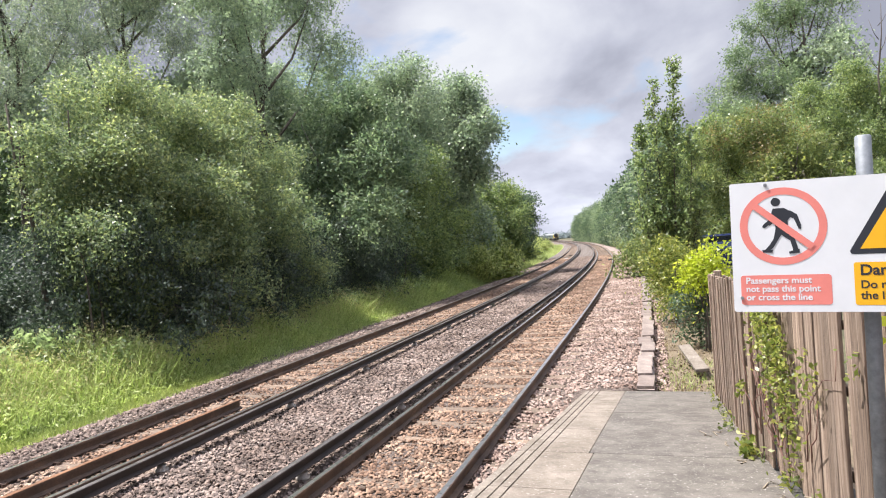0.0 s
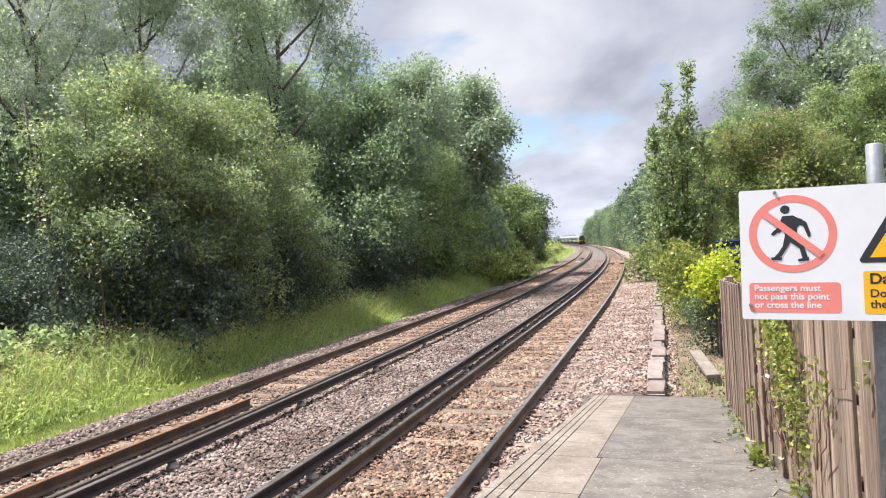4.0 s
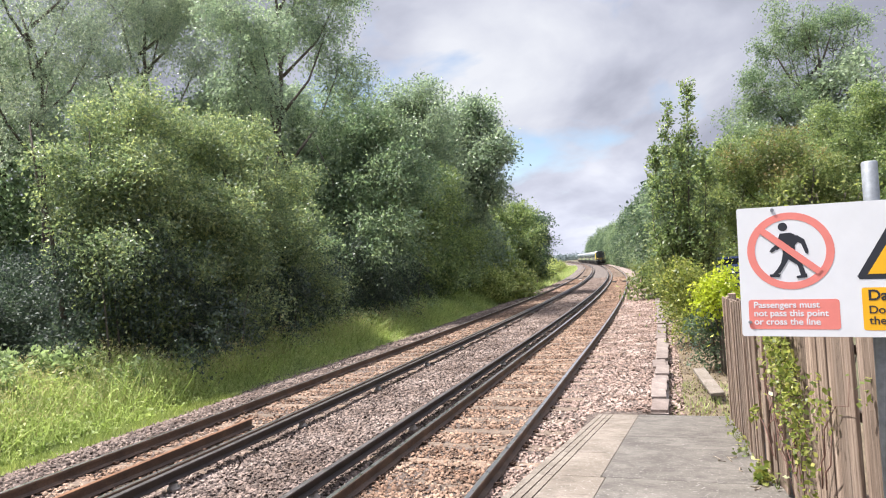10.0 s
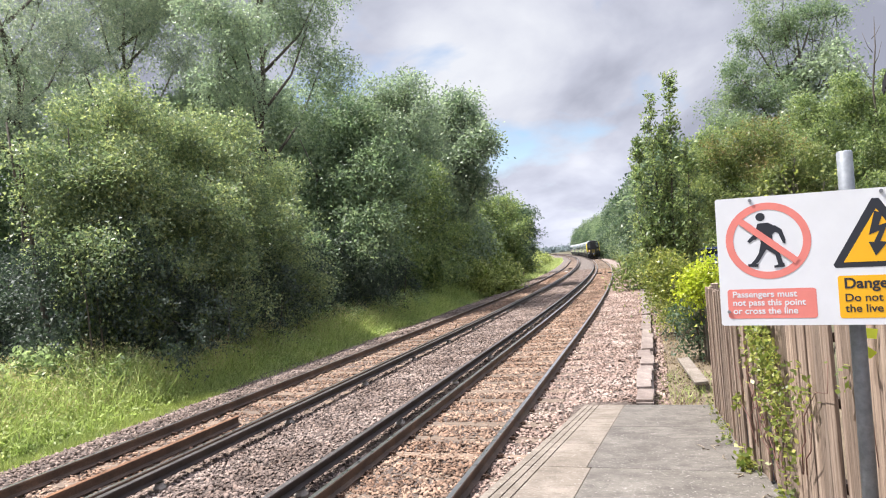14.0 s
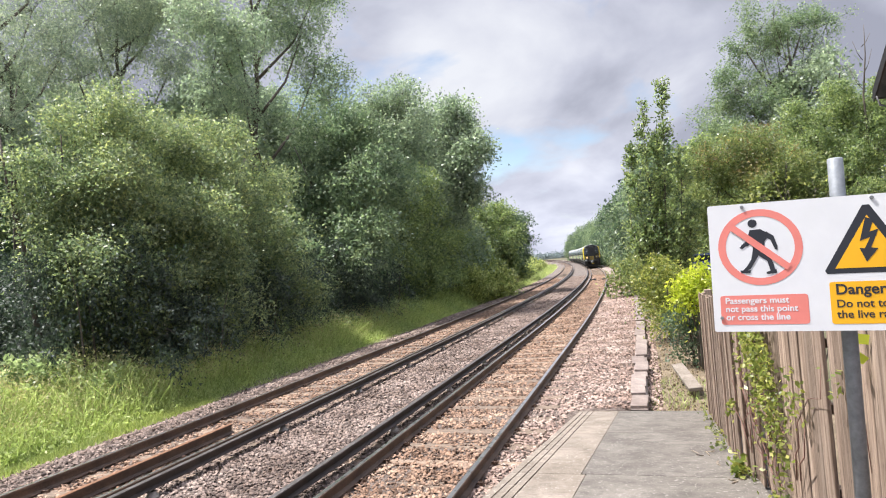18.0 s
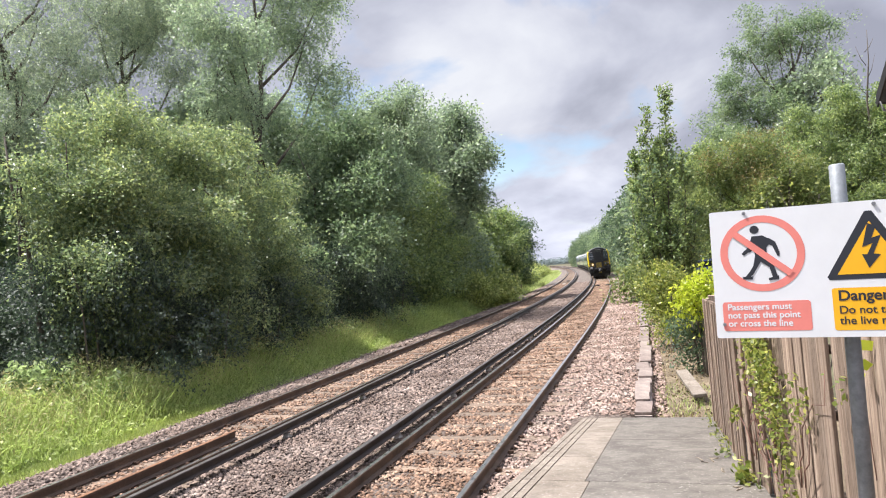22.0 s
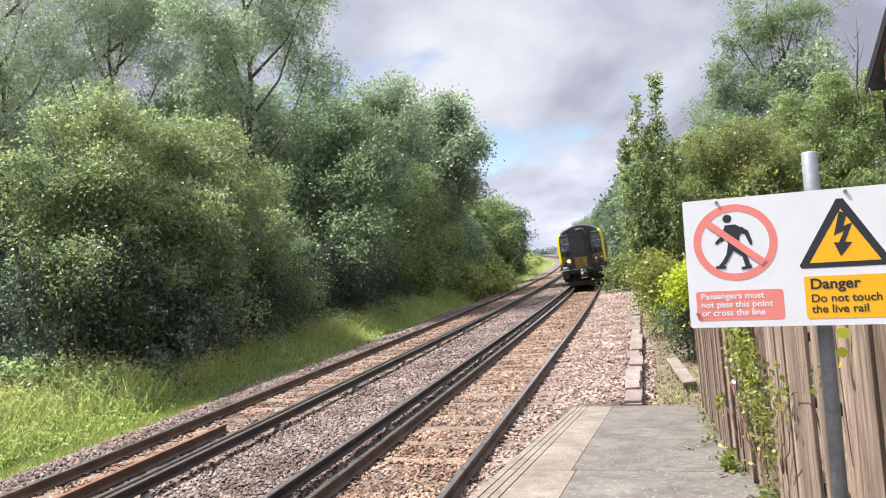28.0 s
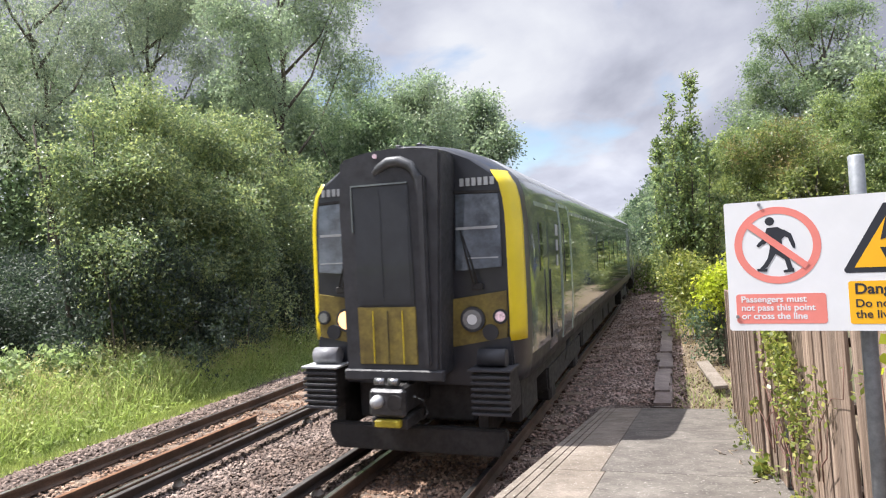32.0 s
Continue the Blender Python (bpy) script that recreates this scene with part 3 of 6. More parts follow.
def sweep(name, profile, s0, s1, d, z, step=2.0, mats=None):
    """A mesh of a cross-section drawn along the curve; profile: points (across, up); mats: a material slot for each side."""
    n = max(2, int(abs(s1 - s0) / step) + 1)
    vs, fs, ms = [], [], []
    k = len(profile)
    for i in range(n):
        s = s0 + (s1 - s0) * i / (n - 1)
        for px, pz in profile:
            vs.append(on_line(s, d + px, z + pz))
    for i in range(n - 1):
        for j in range(k):
            a, b = i * k + j, i * k + (j + 1) % k
            fs.append((a, b, b + k, a + k))
            ms.append(mats[j] if mats else 0)
    fs += [tuple(range(k)), tuple(reversed(range((n - 1) * k, n * k)))]
    ms += [0, 0]
    me = bpy.data.meshes.new(name)
    me.from_pydata(vs, [], fs)
    me.polygons.foreach_set("material_index", ms)
    me.update()
    bm = bmesh.new()
    bm.from_mesh(me)
    bmesh.ops.recalc_face_normals(bm, faces=bm.faces)
    bm.to_mesh(me)
    bm.free()
    return me


# ---- ground, ballast and tracks ----
def smooth(a, b, v):
    t = min(1.0, max(0.0, (v - a) / (b - a)))
    return t * t * (3 - 2 * t)


def ground_z(s, d):
    """The height of the bare ground beside the line."""
    z = -0.42
    z += 0.35 * smooth(-8.5, -13, d) + 0.5 * smooth(-14, -40, d)
    z += 0.30 * smooth(2.4, 3.2, d) * (1 - smooth(60, 140, s)) + 0.5 * smooth(6, 16, d)
    return z - dip(s) + 0.10 * noise.noise((s * 0.15, d * 0.3, 1.7)) * smooth(0.6, 3, min(abs(d + 7.5), abs(d - 3.2)) if -7.5 < d < 3.2 else 3)


def build_ground():
    ss = [-120, -60, -30, -15] + [i * 2.0 for i in range(-4, 60)] + [120 + i * 10 for i in range(0, 20)] + [340, 400, 480]
    ds = [-2500, -900, -400, -200, -100, -60, -40, -30, -24, -20] + [-18 + 0.75 * i for i in range(0, 34)] + [9, 11, 14, 18, 24, 34, 50, 80, 140, 300, 600]
    vs, fs = [], []
    for s in ss:
        for d in ds:
            p = on_line(s, d)
            vs.append((p.x, p.y, ground_z(s, d)))
    n = len(ds)
    for i in range(len(ss) - 1):
        for j in range(n - 1):
            a = i * n + j
            fs.append((a, a + 1, a + n + 1, a + n))
    me = bpy.data.meshes.new("ground")
    me.from_pydata(vs, [], fs)
    me.materials.append(M["soil"])
    me.materials.append(M["dry"])
    me.materials.append(M["field"])
    ms = []
    for i in range(len(ss) - 1):
        for j in range(n - 1):
            d, s = (ds[j] + ds[j + 1]) / 2, ss[i]
            ms.append(1 if 2.0 < d < 5 or (-9.2 < d < -6 and s > 16) else 2 if (d < -60 or (s > 62 and -24 < d < -8) or d > 60 or s > 130 and d < -8) else 0)
    me.polygons.foreach_set("material_index", ms)
    for p in me.polygons:
        p.use_smooth = True
    tagged(new("ground", me), "soil with leaf litter, dry grass and meadow", "ground", kind="structure")
    # a wide skirt that reaches the horizon
    far = bpy.data.meshes.new("far_field")
    bm = bmesh.new()
    bmesh.ops.create_grid(bm, x_segments=24, y_segments=24, size=3600)
    for v in bm.verts:
        v.co.z = -1.8
    bm.to_mesh(far)
    bm.free()
    far.materials.append(M["field"])
    tagged(new("far_ground", far), "distant green meadow", "ground", kind="structure")


def ballast_z(d):
    """The height of the ballast across the line."""
    if d < -5.9:
        return SLEEPER_TOP - 0.02 - 0.22 * smooth(-5.9, -7.3, d)
    if d > 1.45:
        return SLEEPER_TOP - 0.01 + 0.07 * smooth(1.3, 1.9, d) - 0.06 * smooth(2.2, 3.0, d)
    mid = 1 - smooth(0.6, 1.2, abs(d + 2.15))
    return SLEEPER_TOP - 0.018 + 0.02 * mid


def build_ballast():
    ds = [-7.6 + 0.2 * i for i in range(0, 52)]
    ss = [-30 + i * 1.0 for i in range(0, 100)] + [70 + i * 5 for i in range(0, 84)]
    vs, fs = [], []
    for s in ss:
        for d in ds:
            p = on_line(s, d)
            vs.append((p.x, p.y, p.z + ballast_z(d) + 0.02 * noise.noise((s * 1.3, d * 1.3, 0)) - (0.35 if d in (ds[0], ds[-1]) else 0)))
    n = len(ds)
    for i in range(len(ss) - 1):
        for j in range(n - 1):
            a = i * n + j
            fs.append((a, a + 1, a + n + 1, a + n))
    me = bpy.data.meshes.new("ballast")
    me.from_pydata(vs, [], fs)
    me.materials.append(M["ballast"])
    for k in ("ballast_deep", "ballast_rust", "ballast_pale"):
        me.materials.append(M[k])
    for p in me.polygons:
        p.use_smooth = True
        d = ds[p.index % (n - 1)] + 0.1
        # the near bed takes the colour with the gaps' shade painted in
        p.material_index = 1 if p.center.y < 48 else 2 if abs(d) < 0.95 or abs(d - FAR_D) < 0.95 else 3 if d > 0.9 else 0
    return tagged(new("ballast_bed", me), "grey and pink crushed stone ballast bed", "ballast", kind="structure")


def build_stones():
    """Loose stones on the ballast, joined, thinner with the distance."""
    rng = np.random.default_rng(5)
    ico = np.array([(0, 0, 1), (0.92, 0, 0.1), (0.25, 0.9, 0.25), (-0.78, 0.53, 0.0), (-0.70, -0.58, 0.2), (0.3, -0.88, 0.05), (0.1, 0.0, -0.5)])
    tri = np.array([(0, 1, 2), (0, 2, 3), (0, 3, 4), (0, 4, 5), (0, 5, 1), (6, 2, 1), (6, 5, 4)])
    done = set()
    zones = [("grey_ballast", "stone", -3.54, -0.79, 44000), ("rusty_ballast", "stone_rust", -0.72, 0.72, 27000), ("rusty_ballast", "stone_rust", -5.0, -3.6, 17000),
             ("pale_ballast", "stone_pale", 0.78, 3.0, 30000), ("grey_ballast", "stone", -7.3, -5.1, 20000)]
    for name, mat, d0, d1, n in zones + [(a, b, c, d, e // 2) for a, b, c, d, e in zones]:
        far = len(bpy.data.objects) and (name, d0) in done
        done.add((name, d0))
        u = rng.random(n)
        s = 34 + 42 * u ** 1.3 if far else 2.5 + 34 * u ** 1.6
        d = d0 + (d1 - d0) * rng.random(n)
        size = (0.016 + 0.022 * rng.random(n) ** 1.3) * (1 + np.maximum(0, s - 12) * 0.016)
        keep = np.ones(n, bool)
        keep &= ~((s < 10.6) & (d > 1.5))
        # sleepers stand clear of most stones
        for tc in (0.0, FAR_D):
            on = (np.abs((s / SLEEPER_STEP) % 1 - 0.5) < 0.17) & (np.abs(d - tc) < 1.25)
            keep &= ~(on & (rng.random(n) < np.where(s < 8, 0.3, 0.72)))
        s, d, size = s[keep], d[keep], size[keep]
        n = len(s)
        a = s / R
        z = np.array([ballast_z(v) - dip(u) for u, v in zip(s, d)]) + size * (0.1 + 0.5 * rng.random(n))
        c = np.stack([X0 - R + (R + d) * np.cos(a), (R + d) * np.sin(a), z], 1)
        v = unit(rng.normal(size=(n, 3)) * 0.45 + np.array([0, 0, 1.0]))
        q = unit(np.cross(v, rng.normal(size=(n, 3))))
        w = np.cross(v, q)
        k = ico[None] * (0.65 + 0.6 * rng.random((n, 7, 1))) * np.array([1.25, 0.95, 0.75])
        co = c[:, None] + size[:, None, None] * (k[..., 0:1] * q[:, None] + k[..., 1:2] * w[:, None] + k[..., 2:3] * v[:, None])
        me = bpy.data.meshes.new(name)
        nv, nf = n * 7, n * len(tri)
        me.vertices.add(nv)
        me.vertices.foreach_set("co", co.astype(np.float32).ravel())
        me.loops.add(nf * 3)
        me.loops.foreach_set("vertex_index", (tri[None] + 7 * np.arange(n)[:, None, None]).astype(np.int32).ravel())
        me.polygons.add(nf)
        me.polygons.foreach_set("loop_start", np.arange(0, nf * 3, 3, dtype=np.int32))
        me.update(calc_edges=True)
        me.materials.append(M[mat])
        lab = {"stone": "grey crushed ballast stones", "stone_rust": "rust-dusted ballast stones between the rails", "stone_pale": "pale pinkish ballast stones on the shoulder"}[mat]
        tagged(new(name, me), lab, "ballast", kind="stuff")


SLEEPER_STEP = 0.76
RAIL = [(-0.07, -0.153), (0.07, -0.153), (0.07, -0.142), (0.010, -0.12), (0.010, -0.045), (0.036, -0.035), (0.036, -0.006), (0.028, 0), (-0.028, 0), (-0.036, -0.006),
        (-0.036, -0.035), (-0.010, -0.045), (-0.010, -0.12), (-0.07, -0.142)]
RAIL_SLOTS = [1 if j == 7 else 0 for j in range(14)]


def build_track(d, cond, name_label):
    t = thing("railway_track", Matrix(), name_label, "railway track", "two running lines")
    for side in (-1, 1):
        me = sweep("running_rail", RAIL, -40, 480, d + side * GAUGE / 2, 0.0, 2.5, RAIL_SLOTS)
        me.materials.append(M["rail"])
        me.materials.append(M["rail_top"])
        part("running_rail", me, None, t, "rusty rail with a polished head")
    me = sweep("conductor_rail", [(x * 1.15, z * 0.8) for x, z in RAIL], -40, 480, cond, 0.075, 2.5, RAIL_SLOTS)
    me.materials.append(M["cond"])
    me.materials.append(M["cond_top"])
    part("conductor_rail", me, None, t, "dark electric conductor rail")
    bm = boxed(-1.28, -0.125, -0.13, 1.28, 0.125, 0.0, 0.012)
    sl = bpy.data.meshes.new("sleeper")
    bm.to_mesh(sl)
    bm.free()
    sl.materials.append(M["sleeper"])
    cb = bmesh.new()
    for sx in (1,):                        # a sprung clip and its shoulder beside the rail's foot
        tube(cb, [(sx * 0.06, -0.04, 0.02), (sx * 0.10, -0.045, 0.045), (sx * 0.135, -0.02, 0.03), (sx * 0.13, 0.03, 0.03), (sx * 0.085, 0.045, 0.04)], [0.011] * 5, 5)
        box(cb, min(sx * 0.075, sx * 0.14), -0.03, 0.0, max(sx * 0.075, sx * 0.14), 0.03, 0.022)
    cl = bpy.data.meshes.new("rail_clip")
    cb.to_mesh(cl)
    cb.free()
    cl.materials.append(M["clip"])
    pb = bmesh.new()
    tube(pb, [(0, 0, 0), (0, 0, 0.03), (0, 0, 0.05), (0, 0, 0.085)], [0.085, 0.085, 0.055, 0.06], 12)
    po = bpy.data.meshes.new("insulator")
    pb.to_mesh(po)
    pb.free()
    po.materials.append(M["pot"])
    rng = random.Random(int(abs(d) * 10))
    for i in range(-4, 190):
        s = i * SLEEPER_STEP + SLEEPER_STEP * 0.5
        ob = part("sleeper", sl, None, t)
        ob.matrix_local = line_pose(s + rng.uniform(-0.03, 0.03), d, SLEEPER_TOP + rng.uniform(-0.012, 0.004)) @ pose(0, 0, 0, 0, 0, rng.uniform(-1.2, 1.2))
        if 4 < s < 30:
            for side in (-1, 1):
                for turn in (0, 180):
                    c = part("rail_clip", cl, None, t)
                    c.matrix_local = line_pose(s, d + side * GAUGE / 2, SLEEPER_TOP) @ pose(0, 0, 0, 0, 0, turn)
        if i % 4 == 0 and s < 90:
            c = part("insulator", po, None, t)
            c.matrix_local = line_pose(s, cond, SLEEPER_TOP - 0.005)
    return t


def build_spare_rail():
    me = sweep("spare_rail", RAIL, -18, 9.3, 0, 0.0, 2.0, [1 if 6 <= j <= 8 else 0 for j in range(14)])
    for v in me.vertices:
        v.co = v.co + Vector((-4.13, 0, 0.0))
    me.materials.append(M["rail"])
    me.materials.append(M["rail_rust"])
    tagged(new("spare_rail", me), "orange rusted spare rail lying between the running rails", "rail")


# ---- platform ramp, trough, fence, sign ----
def ramp_mesh(name, x0, x1, y0, y1, top, depth, mat, cuts=2):
    bm = bmesh.new()
    n = cuts
    rows = []
    for i in range(n + 1):
        y = y0 + (y1 - y0) * i / n
        z = ramp_z(y) + top
        rows.append([bm.verts.new(c) for c in ((x0, y, z), (x1, y, z), (x1, y, z - depth), (x0, y, z - depth))])
    for a, b in zip(rows, rows[1:]):
        for j in range(4):
            bm.faces.new((a[j], a[(j + 1) % 4], b[(j + 1) % 4], b[j]))
    bm.faces.new(rows[0])
    bm.faces.new(list(reversed(rows[-1])))
    bmesh.ops.recalc_face_normals(bm, faces=bm.faces)
    me = bpy.data.meshes.new(name)
    bm.to_mesh(me)
    bm.free()
    me.materials.append(mat)
    return me


EDGE_X, PLAT_END = -1.33, 10.32


def fence_x(y):
    return 0.57 + 0.105 * min(4.2, max(0.0, 6 - y))


def build_platform():
    p = tagged(new("platform"), "concrete platform that ramps down to the ballast", "platform", kind="structure")
    part("platform_core", ramp_mesh("platform_core", EDGE_X + 0.05, 1.05, -24, PLAT_END - 0.03, -0.035, 1.3, M["joint"], 40), None, p)
    # edge slabs with three grooves along the edge
    lines = [EDGE_X, EDGE_X + 0.075, EDGE_X + 0.15, EDGE_X + 0.225]
    cuts = [-24 + 1.22 * k for k in range(0, 20)] + [0.55, 1.77, 2.99, 4.21, 5.43, 6.64, 7.86, 9.08, PLAT_END]
    cuts = sorted(c for c in cuts if c < 0.3) + [c for c in cuts if c >= 0.5]
    for a, b in zip(cuts, cuts[1:]):
        for x0, x1 in zip(lines, lines[1:]):
            part("edge_strip", ramp_mesh("edge_strip", x0 + 0.006, x1 - 0.006, a + 0.004, b - 0.004, 0.0, 0.12, M["concrete"], 3), None, p)
        xr = -0.68 if a < 5 else -0.72
        part("edge_slab", ramp_mesh("edge_slab", lines[-1] + 0.006, xr - 0.004, a + 0.004, b - 0.004, 0.0, 0.12, M["concrete"], 3), None, p)
    cuts2 = [-24 + 1.9 * k for k in range(0, 13)] + [1.7, 3.25, 5.43, 7.9, PLAT_END - 0.02]
    for a, b in zip(cuts2, cuts2[1:]):
        xr = -0.68 if a < 5 else -0.72
        part("paving_slab", ramp_mesh("paving_slab", xr + 0.004, fence_x(b) - 0.0, a + 0.004, b - 0.004, 0.003, 0.12, M["slab"], 3), None, p)
    return p


def build_trough():
    rng = random.Random(3)
    t = thing("cable_trough", Matrix(), "concrete cable trough with loose lids beside the ballast", "cable trough")
    part("channel", sweep("channel", [(-0.13, -0.3), (0.13, -0.3), (0.13, -0.03), (-0.13, -0.03)], 10.35, 60, 2.62, -0.03), M["lid"], t)
    s = 10.4
    while s < 50:
        ln = rng.choice((0.55, 0.75, 0.95, 1.0))
        up = rng.choice((0, 0.0, 0.015, 0.03, -0.01))
        w = 0.125 + rng.uniform(-0.012, 0.018)
        bm = boxed(-w, 0.003, -0.05, w, ln - 0.004, 0.0, 0.006)
        ob = part("lid", bm, M["lid"], t)
        ob.matrix_local = line_pose(s, 2.62 + rng.uniform(-0.03, 0.03), 0.0 + up) @ pose(0, 0, 0, rng.uniform(-1.5, 1.5), rng.uniform(-2, 2), rng.uniform(-2.5, 2.5))
        s += ln
    bm = boxed(-0.11, -0.98, -0.06, 0.11, 0.98, 0.0, 0.008)
    ob = tagged(new("loose_lid"), "loose pale concrete trough lid lying tilted on dry ground", "slab")
    ob.matrix_world = pose(0.36, 12.45, 0.07, 2, -4, 6.5)
    part("slab", bm, M["concrete"], ob)


def build_fence():
    rng = random.Random(8)
    f = thing("fence", Matrix(), "weathered brown timber board fence beside the platform", "fence")
    y = -6.0
    kinds = []
    for w, v in ((0.10, 0), (0.085, 1), (0.115, 2), (0.145, 3), (0.13, 4)):
        bm = bmesh.new()
        box(bm, -0.011, 0, 0, 0.011, w, 1.0, 0.003)
        me = bpy.data.meshes.new("board")
        bm.to_mesh(me)
        bm.free()
        me.materials.append(M["board"])
        kinds.append((w, me))
    while y < 10.1:
        w, me = rng.choice(kinds[3:] if y < 4.3 else kinds[:3])
        zb = ramp_z(y) - 0.03 + rng.uniform(-0.02, 0.02)
        zt = FENCE_TOP + 0.055 * min(7.0, max(0, 10 - y)) + rng.uniform(-0.025, 0.025)
        ob = part("board", me, None, f)
        ob.matrix_local = pose(fence_x(y) + rng.uniform(-0.008, 0.008) + rng.choice((0, 0.02)), y, zb, 0, rng.uniform(-0.4, 0.4), (6 if 1.8 < y < 6 else 0)) @ Matrix.Diagonal((1, 1, zt - zb, 1))
        y += w + rng.choice((0.006, 0.010, 0.016))
    for y in (-5.5, -2.7, 0.1, 2.9, 5.4, 7.8, 9.95):
        bm = boxed(fence_x(y) + 0.075, y - 0.05, ramp_z(y) - 0.5, fence_x(y) + 0.175, y + 0.05, FENCE_TOP + 0.05, 0.006)
        part("fence_post", bm, M["board"], f)
    for h in (0.25, 0.7, 1.05):
        for a, b in ((-6.0, 1.8), (1.8, 3.2), (3.2, 6.0), (6.0, 10.1)):
            bm = bmesh.new()
            pts = [(fence_x(a) + 0.06, a, ramp_z(a) + h), (fence_x(b) + 0.06, b, ramp_z(b) + h)]
            tube(bm, pts, [0.035, 0.035], 4)
            part("fence_rail", bm, M["board"], f)


FENCE_TOP = 1.72


# ---- train ----
M["black"] = plain("black_front_paint", (0.028, 0.030, 0.038), 0.36, 0, 0.3, 4, coat=0.2)
M["rubber"] = plain("dark_grey_gangway", (0.044, 0.044, 0.050), 0.6, 0, 0.4, 6)
M["under"] = plain("grimy_underframe", (0.030, 0.027, 0.026), 0.8, 0, 0.5, 5)
M["yellow"] = plain("bright_yellow_paint", (0.80, 0.62, 0.02), 0.35, 0, 0.12, 2, coat=0.3)
M["yellow_dirty"] = surface("dirty_yellow_paint", [(0.3, (0.10, 0.072, 0.022)), (0.5, (0.20, 0.150, 0.036)), (0.72, (0.32, 0.25, 0.045))], 3, 30, 0.6, relief=0.1, dist=0.002)
M["side"] = plain("glossy_grey_body_paint", (0.150, 0.172, 0.165), 0.12, 0.15, 0.25, 1.2, coat=0.8)
# lower body side: the shade it lies in is put into this dark colour
M["side_low"] = plain("shade_darkened_lower_body_paint", (0.018, 0.020, 0.023), 0.5, 0.0, 0.3, 1.2, coat=0.1)
M["door"] = plain("pale_grey_door_paint", (0.36, 0.42, 0.37), 0.25, 0, 0.15, 2, coat=0.4)
M["roof"] = plain("pale_roof_paint", (0.36, 0.37, 0.385), 0.5, 0, 0.4, 1.5)
M["glass"] = plain("dark_train_glass", (0.02, 0.024, 0.028), 0.04, 0, 0.1, 2, coat=1.0)
# wear here mottles the base colour as pale reflections painted on the glass
M["screen"] = plain("reflection_mottled_glass", (0.12, 0.14, 0.165), 0.07, 0, 0.8, 3.5, coat=1.0)
M["lamp_on"] = plain("lit_headlamp", (1.0, 0.60, 0.26), 0.2, 0, 0.05, 9, emit=0.95)
M["lamp_small"] = plain("lit_marker_lamp", (0.75, 0.55, 0.62), 0.2, 0, 0.6, 30, emit=0.18)
M["lamp_off"] = plain("unlit_lamp_glass", (0.35, 0.37, 0.38), 0.08, 0.4, 0.3, 12, coat=1.0)
M["steel"] = plain("bare_steel", (0.45, 0.45, 0.46), 0.35, 0.9, 0.4, 9)
M["white_dim"] = plain("grey_white_marking", (0.42, 0.43, 0.44), 0.5, 0, 0.2, 9)
M["steel_dark"] = plain("grimy_steel", (0.10, 0.10, 0.105), 0.5, 0.6, 0.6, 9)
# grey of the left buffer roll, lightened for the sun on its top
M["roll"] = plain("sunlit_grey_buffer_paint", (0.24, 0.24, 0.255), 0.5, 0, 0.4, 6)
M["plate_yellow"] = plain("yellow_plate_paint", (0.55, 0.44, 0.03), 0.5, 0, 0.4, 14)
M["hood"] = plain("scuffed_grey_rubber", (0.085, 0.088, 0.095), 0.45, 0, 0.6, 9)
M["white"] = plain("off_white_marking", (0.75, 0.76, 0.76), 0.5, 0, 0.1, 9)

SECTION = [(1.33, 0.98), (1.37, 1.12), (1.385, 1.25), (1.40, 1.7), (1.40, 2.35), (1.395, 2.85), (1.365, 3.14), (1.30, 3.33), (1.19, 3.44), (0.93, 3.61), (0.6, 3.74), (0.3, 3.80), (0.0, 3.82)]
CAR = 23.2


def half_width(z):
    for (xa, za), (xb, zb) in zip(SECTION, SECTION[1:]):
        if za <= z <= zb:
            return xa + (xb - xa) * (z - za) / (zb - za)
    return SECTION[0][0]


def shell(bm, rings, cap_front=True):
    """Skins rings of the section, each a (y, scale across, lift) tuple."""
    full = [(-x, z) for x, z in SECTION] + [(x, z) for x, z in reversed(SECTION[:-1])]
    rows = []
    for y, sx, sz in rings:
        rows.append([bm.verts.new((x * sx, y, 0.98 + (z - 0.98) * sz)) for x, z in full])
    for a, b in zip(rows, rows[1:]):
        for j in range(len(full)):
            f = bm.faces.new((a[j], a[(j + 1) % len(full)], b[(j + 1) % len(full)], b[j]))
            f.smooth = True
    bm.faces.new(rows[0])
    bm.faces.new(list(reversed(rows[-1])))
    bmesh.ops.recalc_face_normals(bm, faces=bm.faces)
    return rows


def side_panel(z0, z1, y0, y1, side, out=0.006, nz=5, ny=1):
    """A panel that lies on the curved body side, with its edges turned in."""
    bm = bmesh.new()
    zs = [z0 + (z1 - z0) * i / nz for i in range(nz + 1)]
    ys = [y0 + (y1 - y0) * i / ny for i in range(ny + 1)]
    g = [[bm.verts.new((side * (half_width(z) + out), y, z)) for y in ys] for z in zs]
    for a, b in zip(g, g[1:]):
        for j in range(ny):
            bm.faces.new((a[j], a[j + 1], b[j + 1], b[j]))
    r = bmesh.ops.extrude_edge_only(bm, edges=[e for e in bm.edges if e.is_boundary])
    for v in [v for v in r["geom"] if isinstance(v, bmesh.types.BMVert)]:
        v.co.x -= side * 0.03
    bmesh.ops.recalc_face_normals(bm, faces=bm.faces)
    return bm


def disc(x, y, z, r, depth=0.05, sides=20):
    bm = bmesh.new()
    tube(bm, [(x, y, z), (x, y - depth, z)], [r, r], sides)
    return bm


